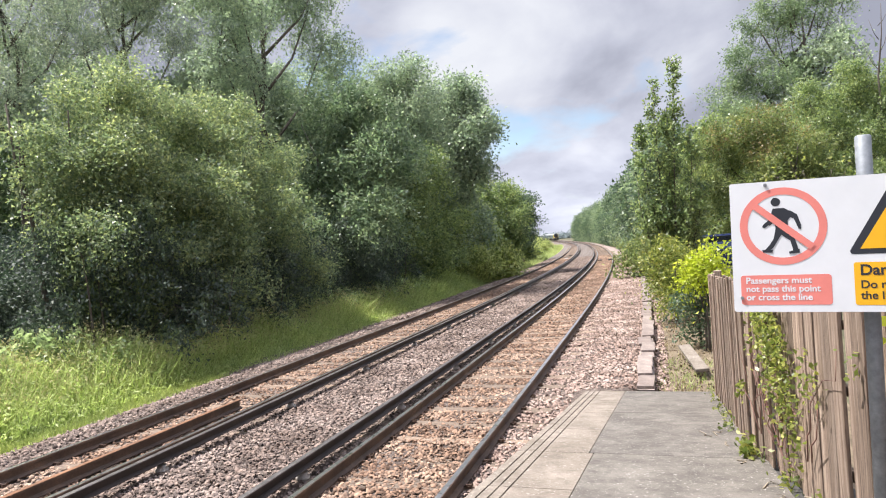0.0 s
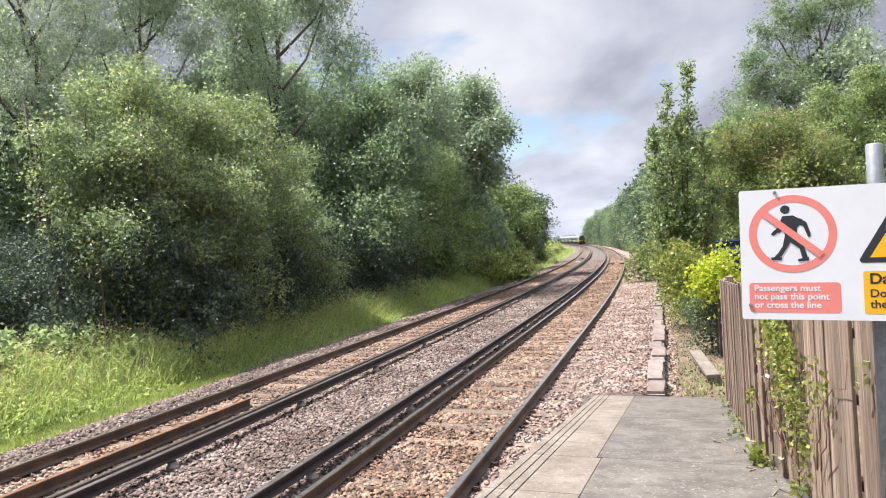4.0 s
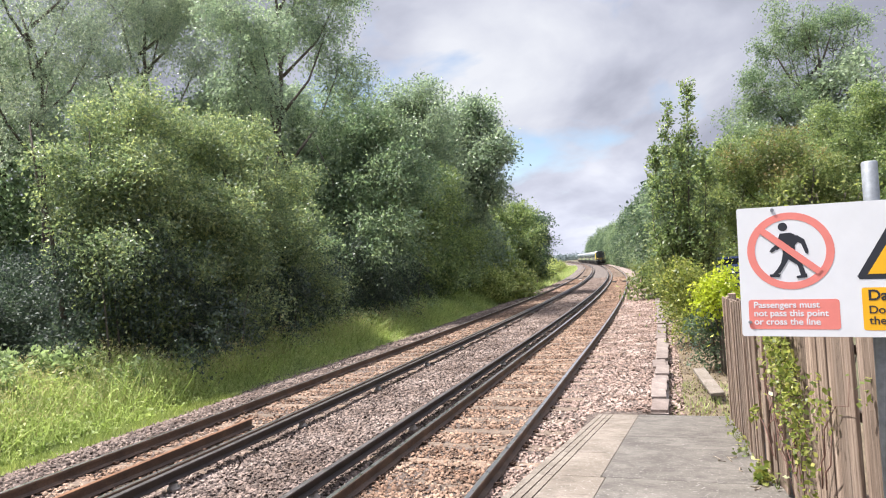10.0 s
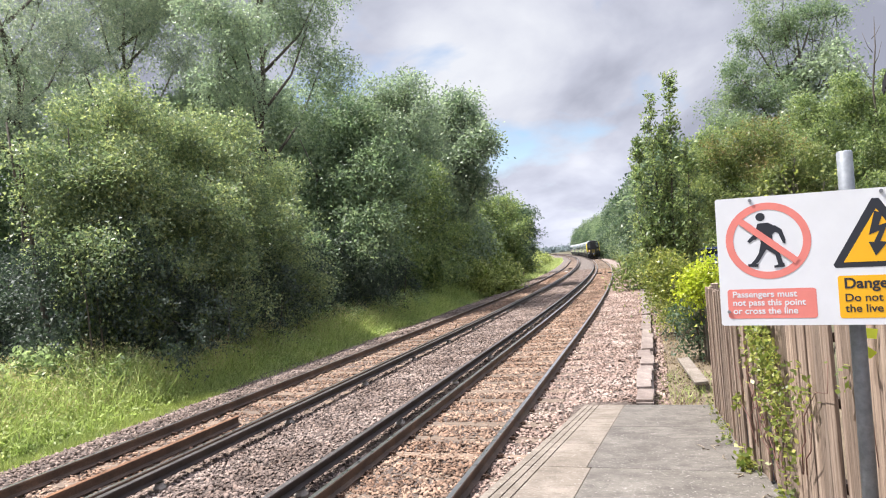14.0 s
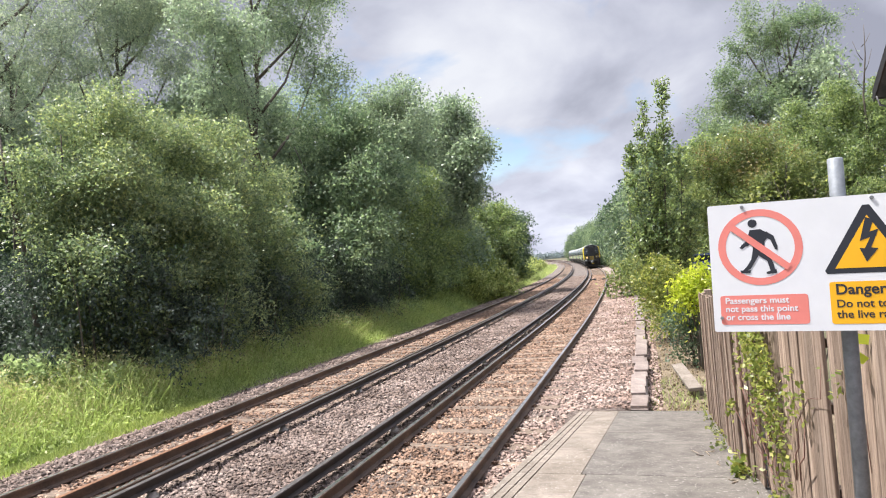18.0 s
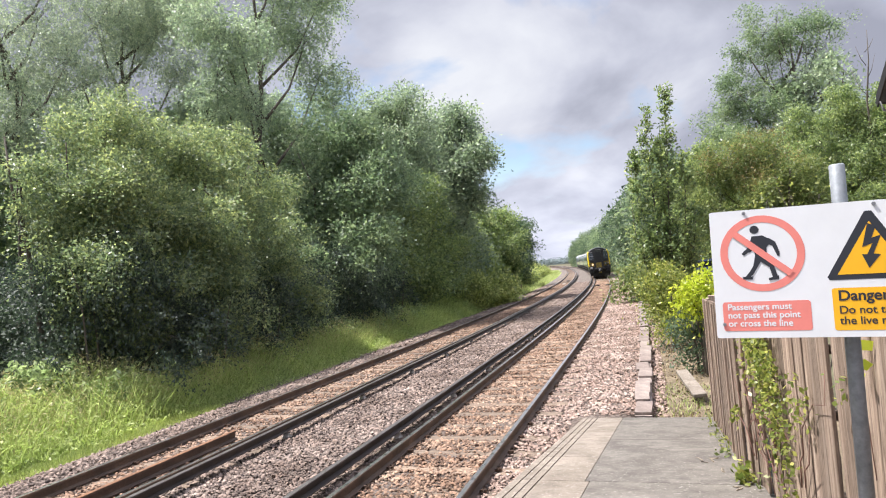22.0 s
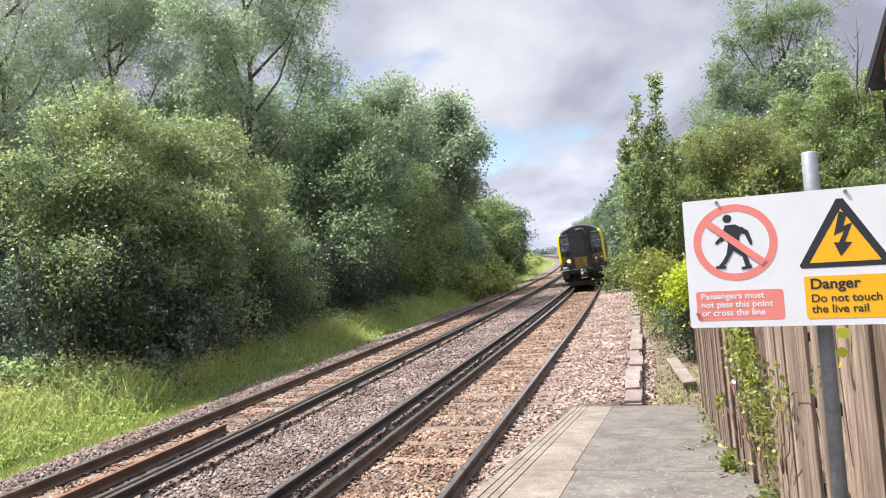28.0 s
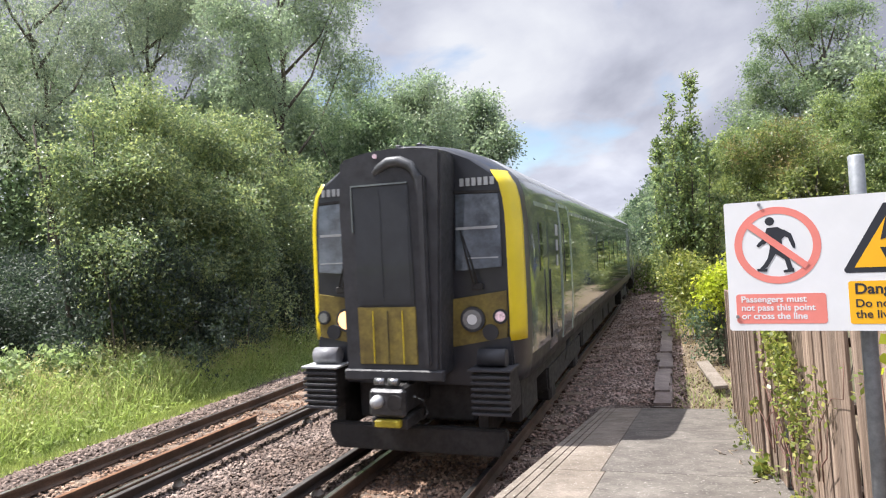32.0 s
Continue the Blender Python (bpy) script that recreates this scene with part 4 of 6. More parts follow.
def build_bogie(car, y):
    b = part("bogie", boxed(-1.15, y - 1.7, 0.36, 1.15, y + 1.7, 0.66, 0.04), M["under"], car)
    for dy in (-1.3, 1.3):
        for sx in (-1, 1):
            bm = bmesh.new()
            tube(bm, [(sx * 0.70, y + dy, 0.34), (sx * 0.745, y + dy, 0.34), (sx * 0.75, y + dy, 0.34), (sx * 0.83, y + dy, 0.34)], [0.46, 0.455, 0.42, 0.42], 24)
            part("wheel", bm, M["steel_dark"], b)
            bm = boxed(min(sx * 0.98, sx * 1.22), y + dy - 0.2, 0.22, max(sx * 0.98, sx * 1.22), y + dy + 0.2, 0.62, 0.04)
            part("axle_box", bm, M["under"], b)
    for sx in (-1, 1):
        bm = bmesh.new()
        tube(bm, [(sx * 1.18, y - 0.35, 0.5), (sx * 1.25, y + 0.3, 0.95)], [0.05, 0.05], 8)
        part("damper", bm, M["under"], b)
        part("side_frame", prism([(sx * 1.02, 0.42), (sx * 1.24, 0.42), (sx * 1.24, 0.78), (sx * 1.02, 0.78)], y - 1.75, y + 1.75, 0.03), M["under"], b)
        part("air_spring", tube(bmesh.new(), [(sx * 0.98, y, 0.74), (sx * 0.98, y, 1.0)], [0.26, 0.24], 14), M["rubber"], b)
    return b


def build_car(front):
    label = "leading electric train carriage with a black and yellow front" if front else "grey electric train carriage with dark windows"
    car = thing("train_carriage", Matrix(), label, "train", "carriages of the train")
    bm = bmesh.new()
    if front:
        shell(bm, [(0.02, 0.875, 0.975), (0.10, 0.925, 0.985), (0.24, 0.968, 0.993), (0.46, 0.99, 0.998), (0.8, 1, 1), (12, 1, 1), (CAR, 1, 1)])
    else:
        shell(bm, [(0.0, 0.985, 0.99), (0.08, 1, 1), (12, 1, 1), (CAR, 1, 1)])
    me = bpy.data.meshes.new("body")
    bm.to_mesh(me)
    bm.free()
    for k in ("side", "roof", "black", "side_low"):
        me.materials.append(M[k])
    for p in me.polygons:
        c = p.center
        p.material_index = 2 if (front and c.y < 0.4) else 1 if c.z > 3.3 else 3 if c.z < 1.2 else 0
    part("body", me, None, car)
    # lower skirt and underframe gear
    part("solebar", boxed(-1.22, 1.2, 0.74, 1.22, CAR - 0.1, 0.93, 0.03), M["under"], car)
    for k, (a, b) in enumerate(((6.6, 8.4), (8.7, 10.9), (11.2, 12.6), (12.9, 15.4))):
        part("equipment_case", boxed(-1.18, a, 0.36, 1.18, b, 0.78, 0.05), M["under"], car)
    for y in (3.9, CAR - 3.9):
        build_bogie(car, y)
    for side in (-1, 1):
        for y in ((2.75, CAR - 2.1) if front else (1.1, CAR - 2.1)):
            d = part("door", side_panel(1.12, 3.12, y, y + 0.98, side, 0.012, 6), M["side"], car, "grey passenger door with pale edges")
            for a, b in ((y - 0.05, y + 0.02), (y + 0.92, y + 1.08)):
                part("door_edge", side_panel(1.12, 3.14, a, b, side, 0.016, 6), M["door"], d)
            part("door_edge", side_panel(3.10, 3.16, y, y + 0.98, side, 0.016, 1), M["door"], d)
            part("door_window", side_panel(1.95, 2.85, y + 0.26, y + 0.72, side, 0.02), M["glass"], d)
        y = 8.1 if front else 3.0
        while y < CAR - 3.8:
            part("window", side_panel(1.88, 2.72, y, y + 1.42, side, 0.008), M["glass"], car, "dark tinted window")
            y += 1.62
        part("cantrail_stripe", side_panel(3.02, 3.08, 0.9 if front else 0.1, CAR - 0.1, side, 0.004, 1), M["door"], car)
        if front:
            part("cab_window", side_panel(2.2, 2.82, 1.02, 1.20, side, 0.01), M["glass"], car)
            d = part("cab_door", side_panel(1.12, 3.0, 1.62, 2.22, side, 0.006, 6), M["side"], car)
            part("handrail", tube(bmesh.new(), [(side * 1.43, 1.5, 1.3), (side * 1.44, 1.5, 2.2)], [0.013] * 2, 6), M["under"], car)
            for k in range(3):            # plain bars where the operator's mark stands
                part("mark_bar", side_panel(2.66 - 0.22 * k, 2.82 - 0.22 * k, 2.30, 2.48 - 0.03 * k, side, 0.008, 1), M["white_dim"], car)
        else:
            part("end_gangway", boxed(-0.6, -0.28, 1.0, 0.6, 0.02, 3.3, 0.05), M["rubber"], car) if side > 0 else None
    if front:
        build_cab_front(car)
    return car


def prism(pts, y0, y1, bevel=0.0):
    """A block with the outline pts (x, z) from y0 to y1."""
    bm = bmesh.new()
    a = [bm.verts.new((x, y0, z)) for x, z in pts]
    b = [bm.verts.new((x, y1, z)) for x, z in pts]
    bm.faces.new(a)
    bm.faces.new(list(reversed(b)))
    for i in range(len(pts)):
        j = (i + 1) % len(pts)
        bm.faces.new((a[i], b[i], b[j], a[j]))
    bmesh.ops.recalc_face_normals(bm, faces=bm.faces)
    if bevel:
        bmesh.ops.bevel(bm, geom=list(bm.edges), offset=bevel, segments=2, affect="EDGES")
    return bm


def build_cab_front(car):
    # centre gangway with its door
    g = part("gangway", prism([(-0.60, 1.10), (0.53, 1.10), (0.62, 3.10), (0.64, 3.61), (0.35, 3.66), (0.0, 3.68), (-0.35, 3.645), (-0.60, 3.58), (-0.63, 3.10)], -0.46, 0.2, 0.03), M["rubber"], car, "dark grey gangway that stands out from the front")
    door = part("gangway_door", prism([(-0.42, 1.92), (0.28, 1.92), (0.25, 3.26), (-0.44, 3.26)], -0.475, -0.44, 0.008), M["black"], g)
    for x in (-0.245, 0.085):
        part("door_leaf", prism([(x - 0.155, 1.98), (x + 0.155, 1.98), (x + 0.15, 3.2), (x - 0.16, 3.2)], -0.480, -0.46, 0.006), M["black"], door)
    part("door_trim", prism([(-0.455, 2.75), (-0.442, 2.75), (-0.445, 3.27), (-0.458, 3.27)], -0.484, -0.45), M["side"], g)
    part("door_trim", prism([(-0.455, 3.268), (0.24, 3.268), (0.24, 3.288), (-0.455, 3.288)], -0.486, -0.45), M["side"], g)
    part("gangway_seal", prism([(0.37, 1.25), (0.45, 1.25), (0.46, 3.34), (0.36, 3.34)], -0.52, -0.44, 0.02), M["rubber"], g)
    part("door_panel", prism([(-0.42, 1.26), (0.28, 1.26), (0.28, 1.90), (-0.43, 1.90)], -0.475, -0.44, 0.006), M["yellow_dirty"], g, "grimy yellow lower panel")
    for x, k in ((-0.24, "yellow"), (-0.06, "under"), (0.12, "yellow")):
        part("panel_rib", prism([(x - 0.004, 1.27), (x + 0.004, 1.27), (x + 0.004, 1.86), (x - 0.004, 1.86)], -0.482, -0.46), M[k], g)
    part("gangway_hood", tube(bmesh.new(), [(-0.17, -0.455, 3.40), (-0.10, -0.455, 3.46), (0.02, -0.455, 3.52), (0.16, -0.455, 3.52), (0.28, -0.455, 3.46), (0.36, -0.455, 3.34), (0.39, -0.455, 3.12), (0.395, -0.455, 2.72)], [0.03, 0.05, 0.062, 0.066, 0.064, 0.056, 0.045, 0.03], 10), M["hood"], g, "scuffed grey rubber arch over the gangway door")
    part("gangway_sill", boxed(-0.62, -0.50, 1.08, 0.58, -0.40, 1.20, 0.015), M["rubber"], g)
    part("top_lamp", disc(-0.14, -0.44, 3.60, 0.026, 0.04, 12), M["lamp_small"], g)
    for x in (-0.16, 0.12):
        part("roof_horn", boxed(x - 0.03, 0.25, 3.70, x + 0.03, 0.45, 3.835, 0.012), M["steel_dark"], car)
    for s in (-1, 1):
        def q(pts):
            return [(s * x, z) for x, z in pts]
        ws = prism(q([(0.62, 2.26), (1.165, 2.30), (1.165, 2.95), (1.15, 3.13), (0.64, 3.15)]), -0.05, 0.10, 0.008)
        for v in ws.verts:               # the screen leans back a little
            v.co.y += (v.co.z - 2.26) * 0.055
        part("windscreen", ws, M["screen"], car, "cab windscreen that mirrors the sky")
        part("blind", boxed(min(s * 0.64, s * 1.13), -0.032, 2.735, max(s * 0.64, s * 1.13), 0.03, 2.765), M["white_dim"], car)
        part("blind", boxed(min(s * 0.78, s * 1.13), -0.046, 2.40, max(s * 0.78, s * 1.13), 0.03, 2.415), M["white_dim"], car)
        part("screen_surround", prism(q([(0.62, 3.155), (1.155, 3.135), (1.16, 3.165), (0.62, 3.19)]), 0.0, 0.10, 0.004), M["under"], car)
        part("lamp_panel", prism(q([(0.50, 1.38), (1.19, 1.50), (1.20, 2.03), (0.50, 1.93)]), -0.015, 0.10, 0.006), M["yellow_dirty"], car, "grimy yellow headlamp panel")
        ring = part("headlamp", disc(s * 0.80, -0.01, 1.71, 0.145, 0.045), M["black"], car)
        part("headlamp_lens", disc(s * 0.80, -0.05, 1.71, 0.112, 0.015), M["lamp_on"] if s < 0 else M["lamp_off"], ring, "lit headlamp" if s < 0 else "")
        part("reflector", disc(s * 0.80, -0.060, 1.71, 0.060, 0.012), M["lamp_on"] if s < 0 else M["white"], ring)
        ring = part("marker_lamp", disc(s * 1.125, -0.005, 1.74, 0.085, 0.04), M["black"], car)
        part("marker_lens", disc(s * 1.125, -0.042, 1.74, 0.058, 0.012), M["lamp_small"] if s > 0 else M["lamp_off"], ring)
        part("tail_lamp", disc(s * 1.0, -0.005, 1.56, 0.092, 0.03), M["black"], car)
        bm = bmesh.new()
        tube(bm, [(s * 0.84, -0.05, 2.08), (s * 0.76, -0.06, 2.42), (s * 0.69, -0.02, 2.74)], [0.013, 0.012, 0.008], 6)
        part("wiper", bm, M["under"], car)
        bm = bmesh.new()
        tube(bm, [(s * 0.89, -0.05, 2.08), (s * 0.80, -0.06, 2.42), (s * 0.72, -0.03, 2.66)], [0.011, 0.010, 0.006], 6)
        part("wiper_arm", bm, M["under"], car)
        part("wiper_motor", boxed(min(s * 0.80, s * 0.93), -0.06, 2.04, max(s * 0.80, s * 0.93), 0.1, 2.12, 0.01), M["under"], car)
        # yellow wrap on the corner
        bm = bmesh.new()
        zs = [1.46 + (3.40 - 1.46) * i / 12 for i in range(13)]
        cols = [(0.03, 0.885), (0.08, 0.922), (0.14, 0.948), (0.20, 0.965), (0.25, 0.976)]
        grid = [[bm.verts.new((s * half_width(z) * k + s * 0.008, y - (0.012 if j < 2 else 0), z)) for j, (y, k) in enumerate(cols)] for z in zs]
        for a, b in zip(grid, grid[1:]):
            for j in range(len(cols) - 1):
                bm.faces.new((a[j], a[j + 1], b[j + 1], b[j])).smooth = True
        r = bmesh.ops.extrude_edge_only(bm, edges=[e for e in bm.edges if e.is_boundary])
        for v in [v for v in r["geom"] if isinstance(v, bmesh.types.BMVert)]:
            v.co.x -= s * 0.03
        bmesh.ops.recalc_face_normals(bm, faces=bm.faces)
        part("corner_wrap", bm, M["yellow"], car, "bright yellow corner panel")
        # ribbed buffer shields
        sh = part("anticlimber", boxed(min(s * 0.84, s * 1.26), -0.30, 0.68, max(s * 0.84, s * 1.26), 0.25, 1.16, 0.02), M["under"], car)
        for k in range(7):
            part("anticlimber_rib", boxed(min(s * 0.83, s * 1.27), -0.335, 0.69 + 0.067 * k, max(s * 0.83, s * 1.27), -0.29, 0.72 + 0.067 * k, 0.004), M["rubber"], sh)
        # left lip and roll get paler colours that stand for sunlight on that side
        part("anticlimber_lip", boxed(min(s * 0.80, s * 1.29), -0.34, 1.165, max(s * 0.80, s * 1.29), 0.1, 1.19, 0.004), M["white_dim"] if s < 0 else M["rubber"], sh)
        bm = bmesh.new()
        tube(bm, [(s * 0.88, -0.12, 1.29), (s * 1.20, -0.12, 1.29)], [0.10, 0.10], 16)
        part("buffer_roll", bm, M["roll"] if s < 0 else M["rubber"], sh)
        # plain bars where the unit's number stands
        for k in range(6):
            x0 = s * (0.70 + 0.072 * k)
            part("number_bar", boxed(min(x0, x0 + s * 0.046), 0.002, 3.235, max(x0, x0 + s * 0.046), 0.10, 3.325), M["white_dim"], car)
    part("lower_skirt", prism([(-1.26, 0.94), (1.26, 0.94), (1.24, 1.52), (-1.24, 1.52)], 0.0, 0.3, 0.02), M["black"], car)
    # coupler
    c = part("coupler", boxed(-0.16, -0.70, 0.74, 0.18, 0.2, 1.06, 0.03), M["under"], car, "steel automatic coupler with yellow plate")
    part("coupler_head", boxed(-0.20, -0.76, 0.74, 0.22, -0.66, 1.04, 0.03), M["steel_dark"], c)
    part("coupler_cone", tube(bmesh.new(), [(-0.09, -0.76, 0.91), (-0.09, -0.82, 0.91), (-0.09, -0.86, 0.91)], [0.075, 0.065, 0.02], 14), M["white_dim"], c)
    part("coupler_cup", disc(0.11, -0.75, 0.90, 0.085, 0.03, 16), M["under"], c)
    for x in (-0.09, 0.07):
        part("coupler_knob", tube(bmesh.new(), [(x - 0.06, -0.68, 1.11), (x + 0.06, -0.68, 1.11)], [0.04, 0.04], 10), M["steel"], c)
    part("coupler_plate", boxed(-0.14, -0.76, 0.63, 0.16, -0.62, 0.71, 0.01), M["plate_yellow"], c)
    part("coupler_bar", boxed(-0.20, -0.70, 0.60, 0.22, -0.2, 0.72, 0.01), M["under"], c)
    part("cable_loop", tube(bmesh.new(), [(0.22, -0.5, 0.92), (0.34, -0.52, 0.88), (0.38, -0.5, 0.74), (0.30, -0.45, 0.66)], [0.016] * 4, 6), M["rubber"], c)
    part("deflector", prism([(-0.92, 0.20), (1.10, 0.20), (1.18, 0.36), (1.18, 0.50), (-1.02, 0.50), (-1.02, 0.36)], -0.20, -0.08, 0.02), M["under"], car)
    for x in (-0.9, 0.9):
        part("deflector_bracket", boxed(x - 0.06, -0.12, 0.4, x + 0.06, 0.6, 0.95, 0.01), M["under"], car)
    for x in (-1, 1):
        part("side_skirt", boxed(min(x * 1.02, x * 1.25), 0.28, 0.46, max(x * 1.02, x * 1.25), 1.25, 0.97, 0.03), M["under"], car)
    part("front_underframe", boxed(-0.75, 0.1, 0.5, 0.75, 1.6, 0.95, 0.03), M["under"], car)


# place of the train's front along the line: seconds, metres
TRAIN = [(0, 362), (2, 319), (4, 279), (6, 243), (8, 212), (10, 184.5), (12, 160), (14, 138.5), (16, 122.5), (17, 115.5), (18, 109), (19, 102.5), (20, 96), (21, 89.8), (22, 83.2), (23, 76.5), (25, 62.5), (26, 55.0), (27, 47.0), (28, 38.8), (29, 31.2), (30, 23.2), (31, 15.1), (32, 6.95)]


def train_s(t):
    pts = TRAIN
    for i, ((ta, a), (tb, b)) in enumerate(zip(pts, pts[1:])):
        if t <= tb:
            sa = (b - pts[i - 1][1]) / (tb - pts[i - 1][0]) if i else (b - a) / (tb - ta)
            sb = (pts[i + 2][1] - a) / (pts[i + 2][0] - ta) if i + 2 < len(pts) else (b - a) / (tb - ta)
            h, u = tb - ta, (t - ta) / (tb - ta)
            return (2 * u**3 - 3 * u**2 + 1) * a + (u**3 - 2 * u**2 + u) * h * sa + (-2 * u**3 + 3 * u**2) * b + (u**3 - u**2) * h * sb
    return pts[-1][1]


def car_pose(s):
    """A carriage whose front stands at s: its bogies ride the curve."""
    p, q = on_line(s + 3.9), on_line(s + CAR - 3.9)
    d = q - p
    cant = 2.0 - 5.0 * min(1.0, max(0.0, (s - 8.0) / 20.0))      # the outer rail rises where the curve begins
    return Matrix.Translation(p) @ pose(0, 0, 0, 0, 0, math.degrees(math.atan2(-d.x, d.y))) @ pose(-0.08 - 0.03 * cant, -3.9, 0.08, 0, cant, 0)


CARS = []


def build_train():
    for k in range(5):
        CARS.append(build_car(True) if k == 0 else build_car(False) if k == 1 else copy_thing(CARS[1], Matrix()))


def motions():
    times = [i * 0.5 for i in range(65)]
    for k, car in enumerate(CARS):
        walk(car, [(t, car_pose(train_s(t) + k * (CAR + 0.37))) for t in times])


# ---- sign ----
M["sign_white"] = plain("white_sign_face", (0.75, 0.75, 0.765), 0.35, 0, 0.06, 6)
M["sign_red"] = plain("faded_red_print", (0.80, 0.24, 0.20), 0.4, 0, 0.10, 9)
M["sign_black"] = plain("black_print", (0.025, 0.027, 0.035), 0.4, 0, 0.1, 9)
M["sign_amber"] = plain("amber_print", (0.86, 0.44, 0.012), 0.4, 0, 0.06, 9)
M["post"] = surface("galvanised_grey_post", [(0.3, (0.165, 0.175, 0.19)), (0.5, (0.225, 0.24, 0.26)), (0.7, (0.31, 0.325, 0.345))], 3, 40, 0.55, 0.3, relief=0.1, dist=0.002)


def flat(pts, y, thick=0.0004):
    """A thin printed shape in the sign's face; pts in metres from the top left corner, x right, z down."""
    return prism([(x, -z) for x, z in pts], y - thick, y)


def ring_pts(cx, cz, r, n=48):
    return [(cx + r * math.cos(2 * math.pi * k / n), cz + r * math.sin(2 * math.pi * k / n)) for k in range(n)]


def round_rect(x0, z0, x1, z1, r):
    out = []
    for cx, cz, a0 in ((x1 - r, z1 - r, 0), (x0 + r, z1 - r, 90), (x0 + r, z0 + r, 180), (x1 - r, z0 + r, 270)):
        for k in range(5):
            a = radians(a0 + 22.5 * k)
            out.append((cx + r * math.cos(a), cz + r * math.sin(a)))
    return out


def writing(text, x, z, size, parent, mat, y, bold=0.0):
    cu = bpy.data.curves.new("writing", "FONT")
    cu.body, cu.size, cu.extrude, cu.offset = text, size, 0.0002, bold
    tmp = bpy.data.objects.new("writing", cu)
    me = bpy.data.meshes.new_from_object(tmp)
    bpy.data.objects.remove(tmp)
    me.transform(pose(x, y, -z, 90))
    me.materials.clear()
    me.materials.append(mat)
    return part("writing", me, None, parent)


def build_sign():
    W, Hh = 0.655, 0.446
    s = thing("warning_sign", SIGN_POSE, "white safety sign with red and amber notices on a grey post", "sign")
    panel = part("panel", prism([(x, -z) for x, z in round_rect(0, 0, W, Hh, 0.008)], 0, 0.004), M["sign_white"], s)
    y1, y2, y3, y4 = -0.0002, -0.0008, -0.0014, -0.0020
    # prohibition ring: white disc on red disc, figure, slash
    cx, cz, r = 0.160, 0.155, 0.132
    n = 64
    bm = bmesh.new()
    o = [bm.verts.new((x, y1, -z)) for x, z in ring_pts(cx, cz, r, n)]
    i = [bm.verts.new((x, y1, -z)) for x, z in ring_pts(cx, cz, r * 0.815, n)]
    o2 = [bm.verts.new((x, y1 - 0.0005, -z)) for x, z in ring_pts(cx, cz, r, n)]
    i2 = [bm.verts.new((x, y1 - 0.0005, -z)) for x, z in ring_pts(cx, cz, r * 0.815, n)]
    for k in range(n):
        j = (k + 1) % n
        for q in ((o[k], o[j], o2[j], o2[k]), (i[j], i[k], i2[k], i2[j]), (o2[k], o2[j], i2[j], i2[k])):
            bm.faces.new(q)
    bmesh.ops.recalc_face_normals(bm, faces=bm.faces)
    part("prohibition_ring", bm, M["sign_red"], panel)
    u = r / 100.0
    P = lambda pts: [(cx + (a - (10 if a < 5 else 2)) * u, cz + (b - 2) * u) for a, b in pts]
    shapes = [ring_pts(cx - 14 * u, cz - 63 * u, 11.0 * u, 20),
              P([(-11, -44), (6, -45), (20, -36), (28, -26), (20, -19), (14, -12), (14, 8), (-6, 10), (-8, -10), (-20, 0), (-24, -6)]),
              P([(20, -38), (36, -26), (44, 2), (36, 6), (28, -16), (16, -22)]),
              P([(36, 0), (44, 0), (43, 12), (37, 10)]),
              P([(-10, -44), (-18, -18), (-32, -6), (-38, 2), (-32, 6), (-12, -10), (0, -30)]),
              P([(-6, 6), (8, 8), (4, 28), (-14, 58), (-30, 68), (-36, 66), (-22, 50), (-12, 34)]),
              P([(-40, 62), (-14, 62), (-16, 70), (-38, 69)]),
              P([(4, 6), (16, 6), (28, 34), (36, 66), (24, 68), (18, 40), (0, 20)]),
              P([(14, 68), (38, 62), (38, 72), (14, 74)])]
    for k, sh in enumerate(shapes):
        part("pictogram_shape", flat(sh, y1 - 0.0001 * (k + 1)), M["sign_black"], panel)
    a = radians(41)
    hw, ln = r * 0.085, r * 0.86
    c, sn = math.cos(a), math.sin(a)
    part("prohibition_bar", flat([(cx + p * c - q * sn, cz + p * sn + q * c) for p, q in ((-ln, -hw), (ln, -hw), (ln, hw), (-ln, hw))], y4), M["sign_red"], panel)
    part("red_notice", flat(round_rect(0.024, 0.321, 0.296, 0.422, 0.010), y1), M["sign_red"], panel)
    for k, line in enumerate(("Passengers must", "not pass this point", "or cross the line")):
        writing(line, 0.039, 0.349 + 0.0285 * k, 0.0300, panel, M["sign_white"], y2 - 0.0003, 0.0006)
    # amber triangle
    tx, top, bot, half = 0.482, 0.034, 0.258, 0.131
    part("triangle_border", flat([(tx - 0.010, top), (tx + 0.010, top), (tx + half, bot - 0.010), (tx + half - 0.006, bot), (tx - half + 0.006, bot), (tx - half, bot - 0.010)], y1), M["sign_black"], panel)
    part("triangle_field", flat([(tx, top + 0.034), (tx + half - 0.030, bot - 0.017), (tx - half + 0.030, bot - 0.017)], y2), M["sign_amber"], panel)
    bolt = [(-4, -62), (14, -55), (3, -28), (24, -34), (4, 8), (20, 10), (-8, 40), (-22, 8), (-10, 9), (4, -16), (-20, -8)]
    part("lightning_bolt", flat([(tx + p * 0.00125, 0.165 + q * 0.00145) for p, q in bolt], y3), M["sign_black"], panel)
    part("amber_notice", flat(round_rect(0.360, 0.285, 0.622, 0.424, 0.008), y1), M["sign_amber"], panel)
    writing("Danger", 0.376, 0.326, 0.048, panel, M["sign_black"], y2 - 0.0003, 0.0011)
    writing("Do not touch", 0.376, 0.369, 0.036, panel, M["sign_black"], y2 - 0.0003, 0.0005)
    writing("the live rail", 0.376, 0.404, 0.036, panel, M["sign_black"], y2 - 0.0003, 0.0005)
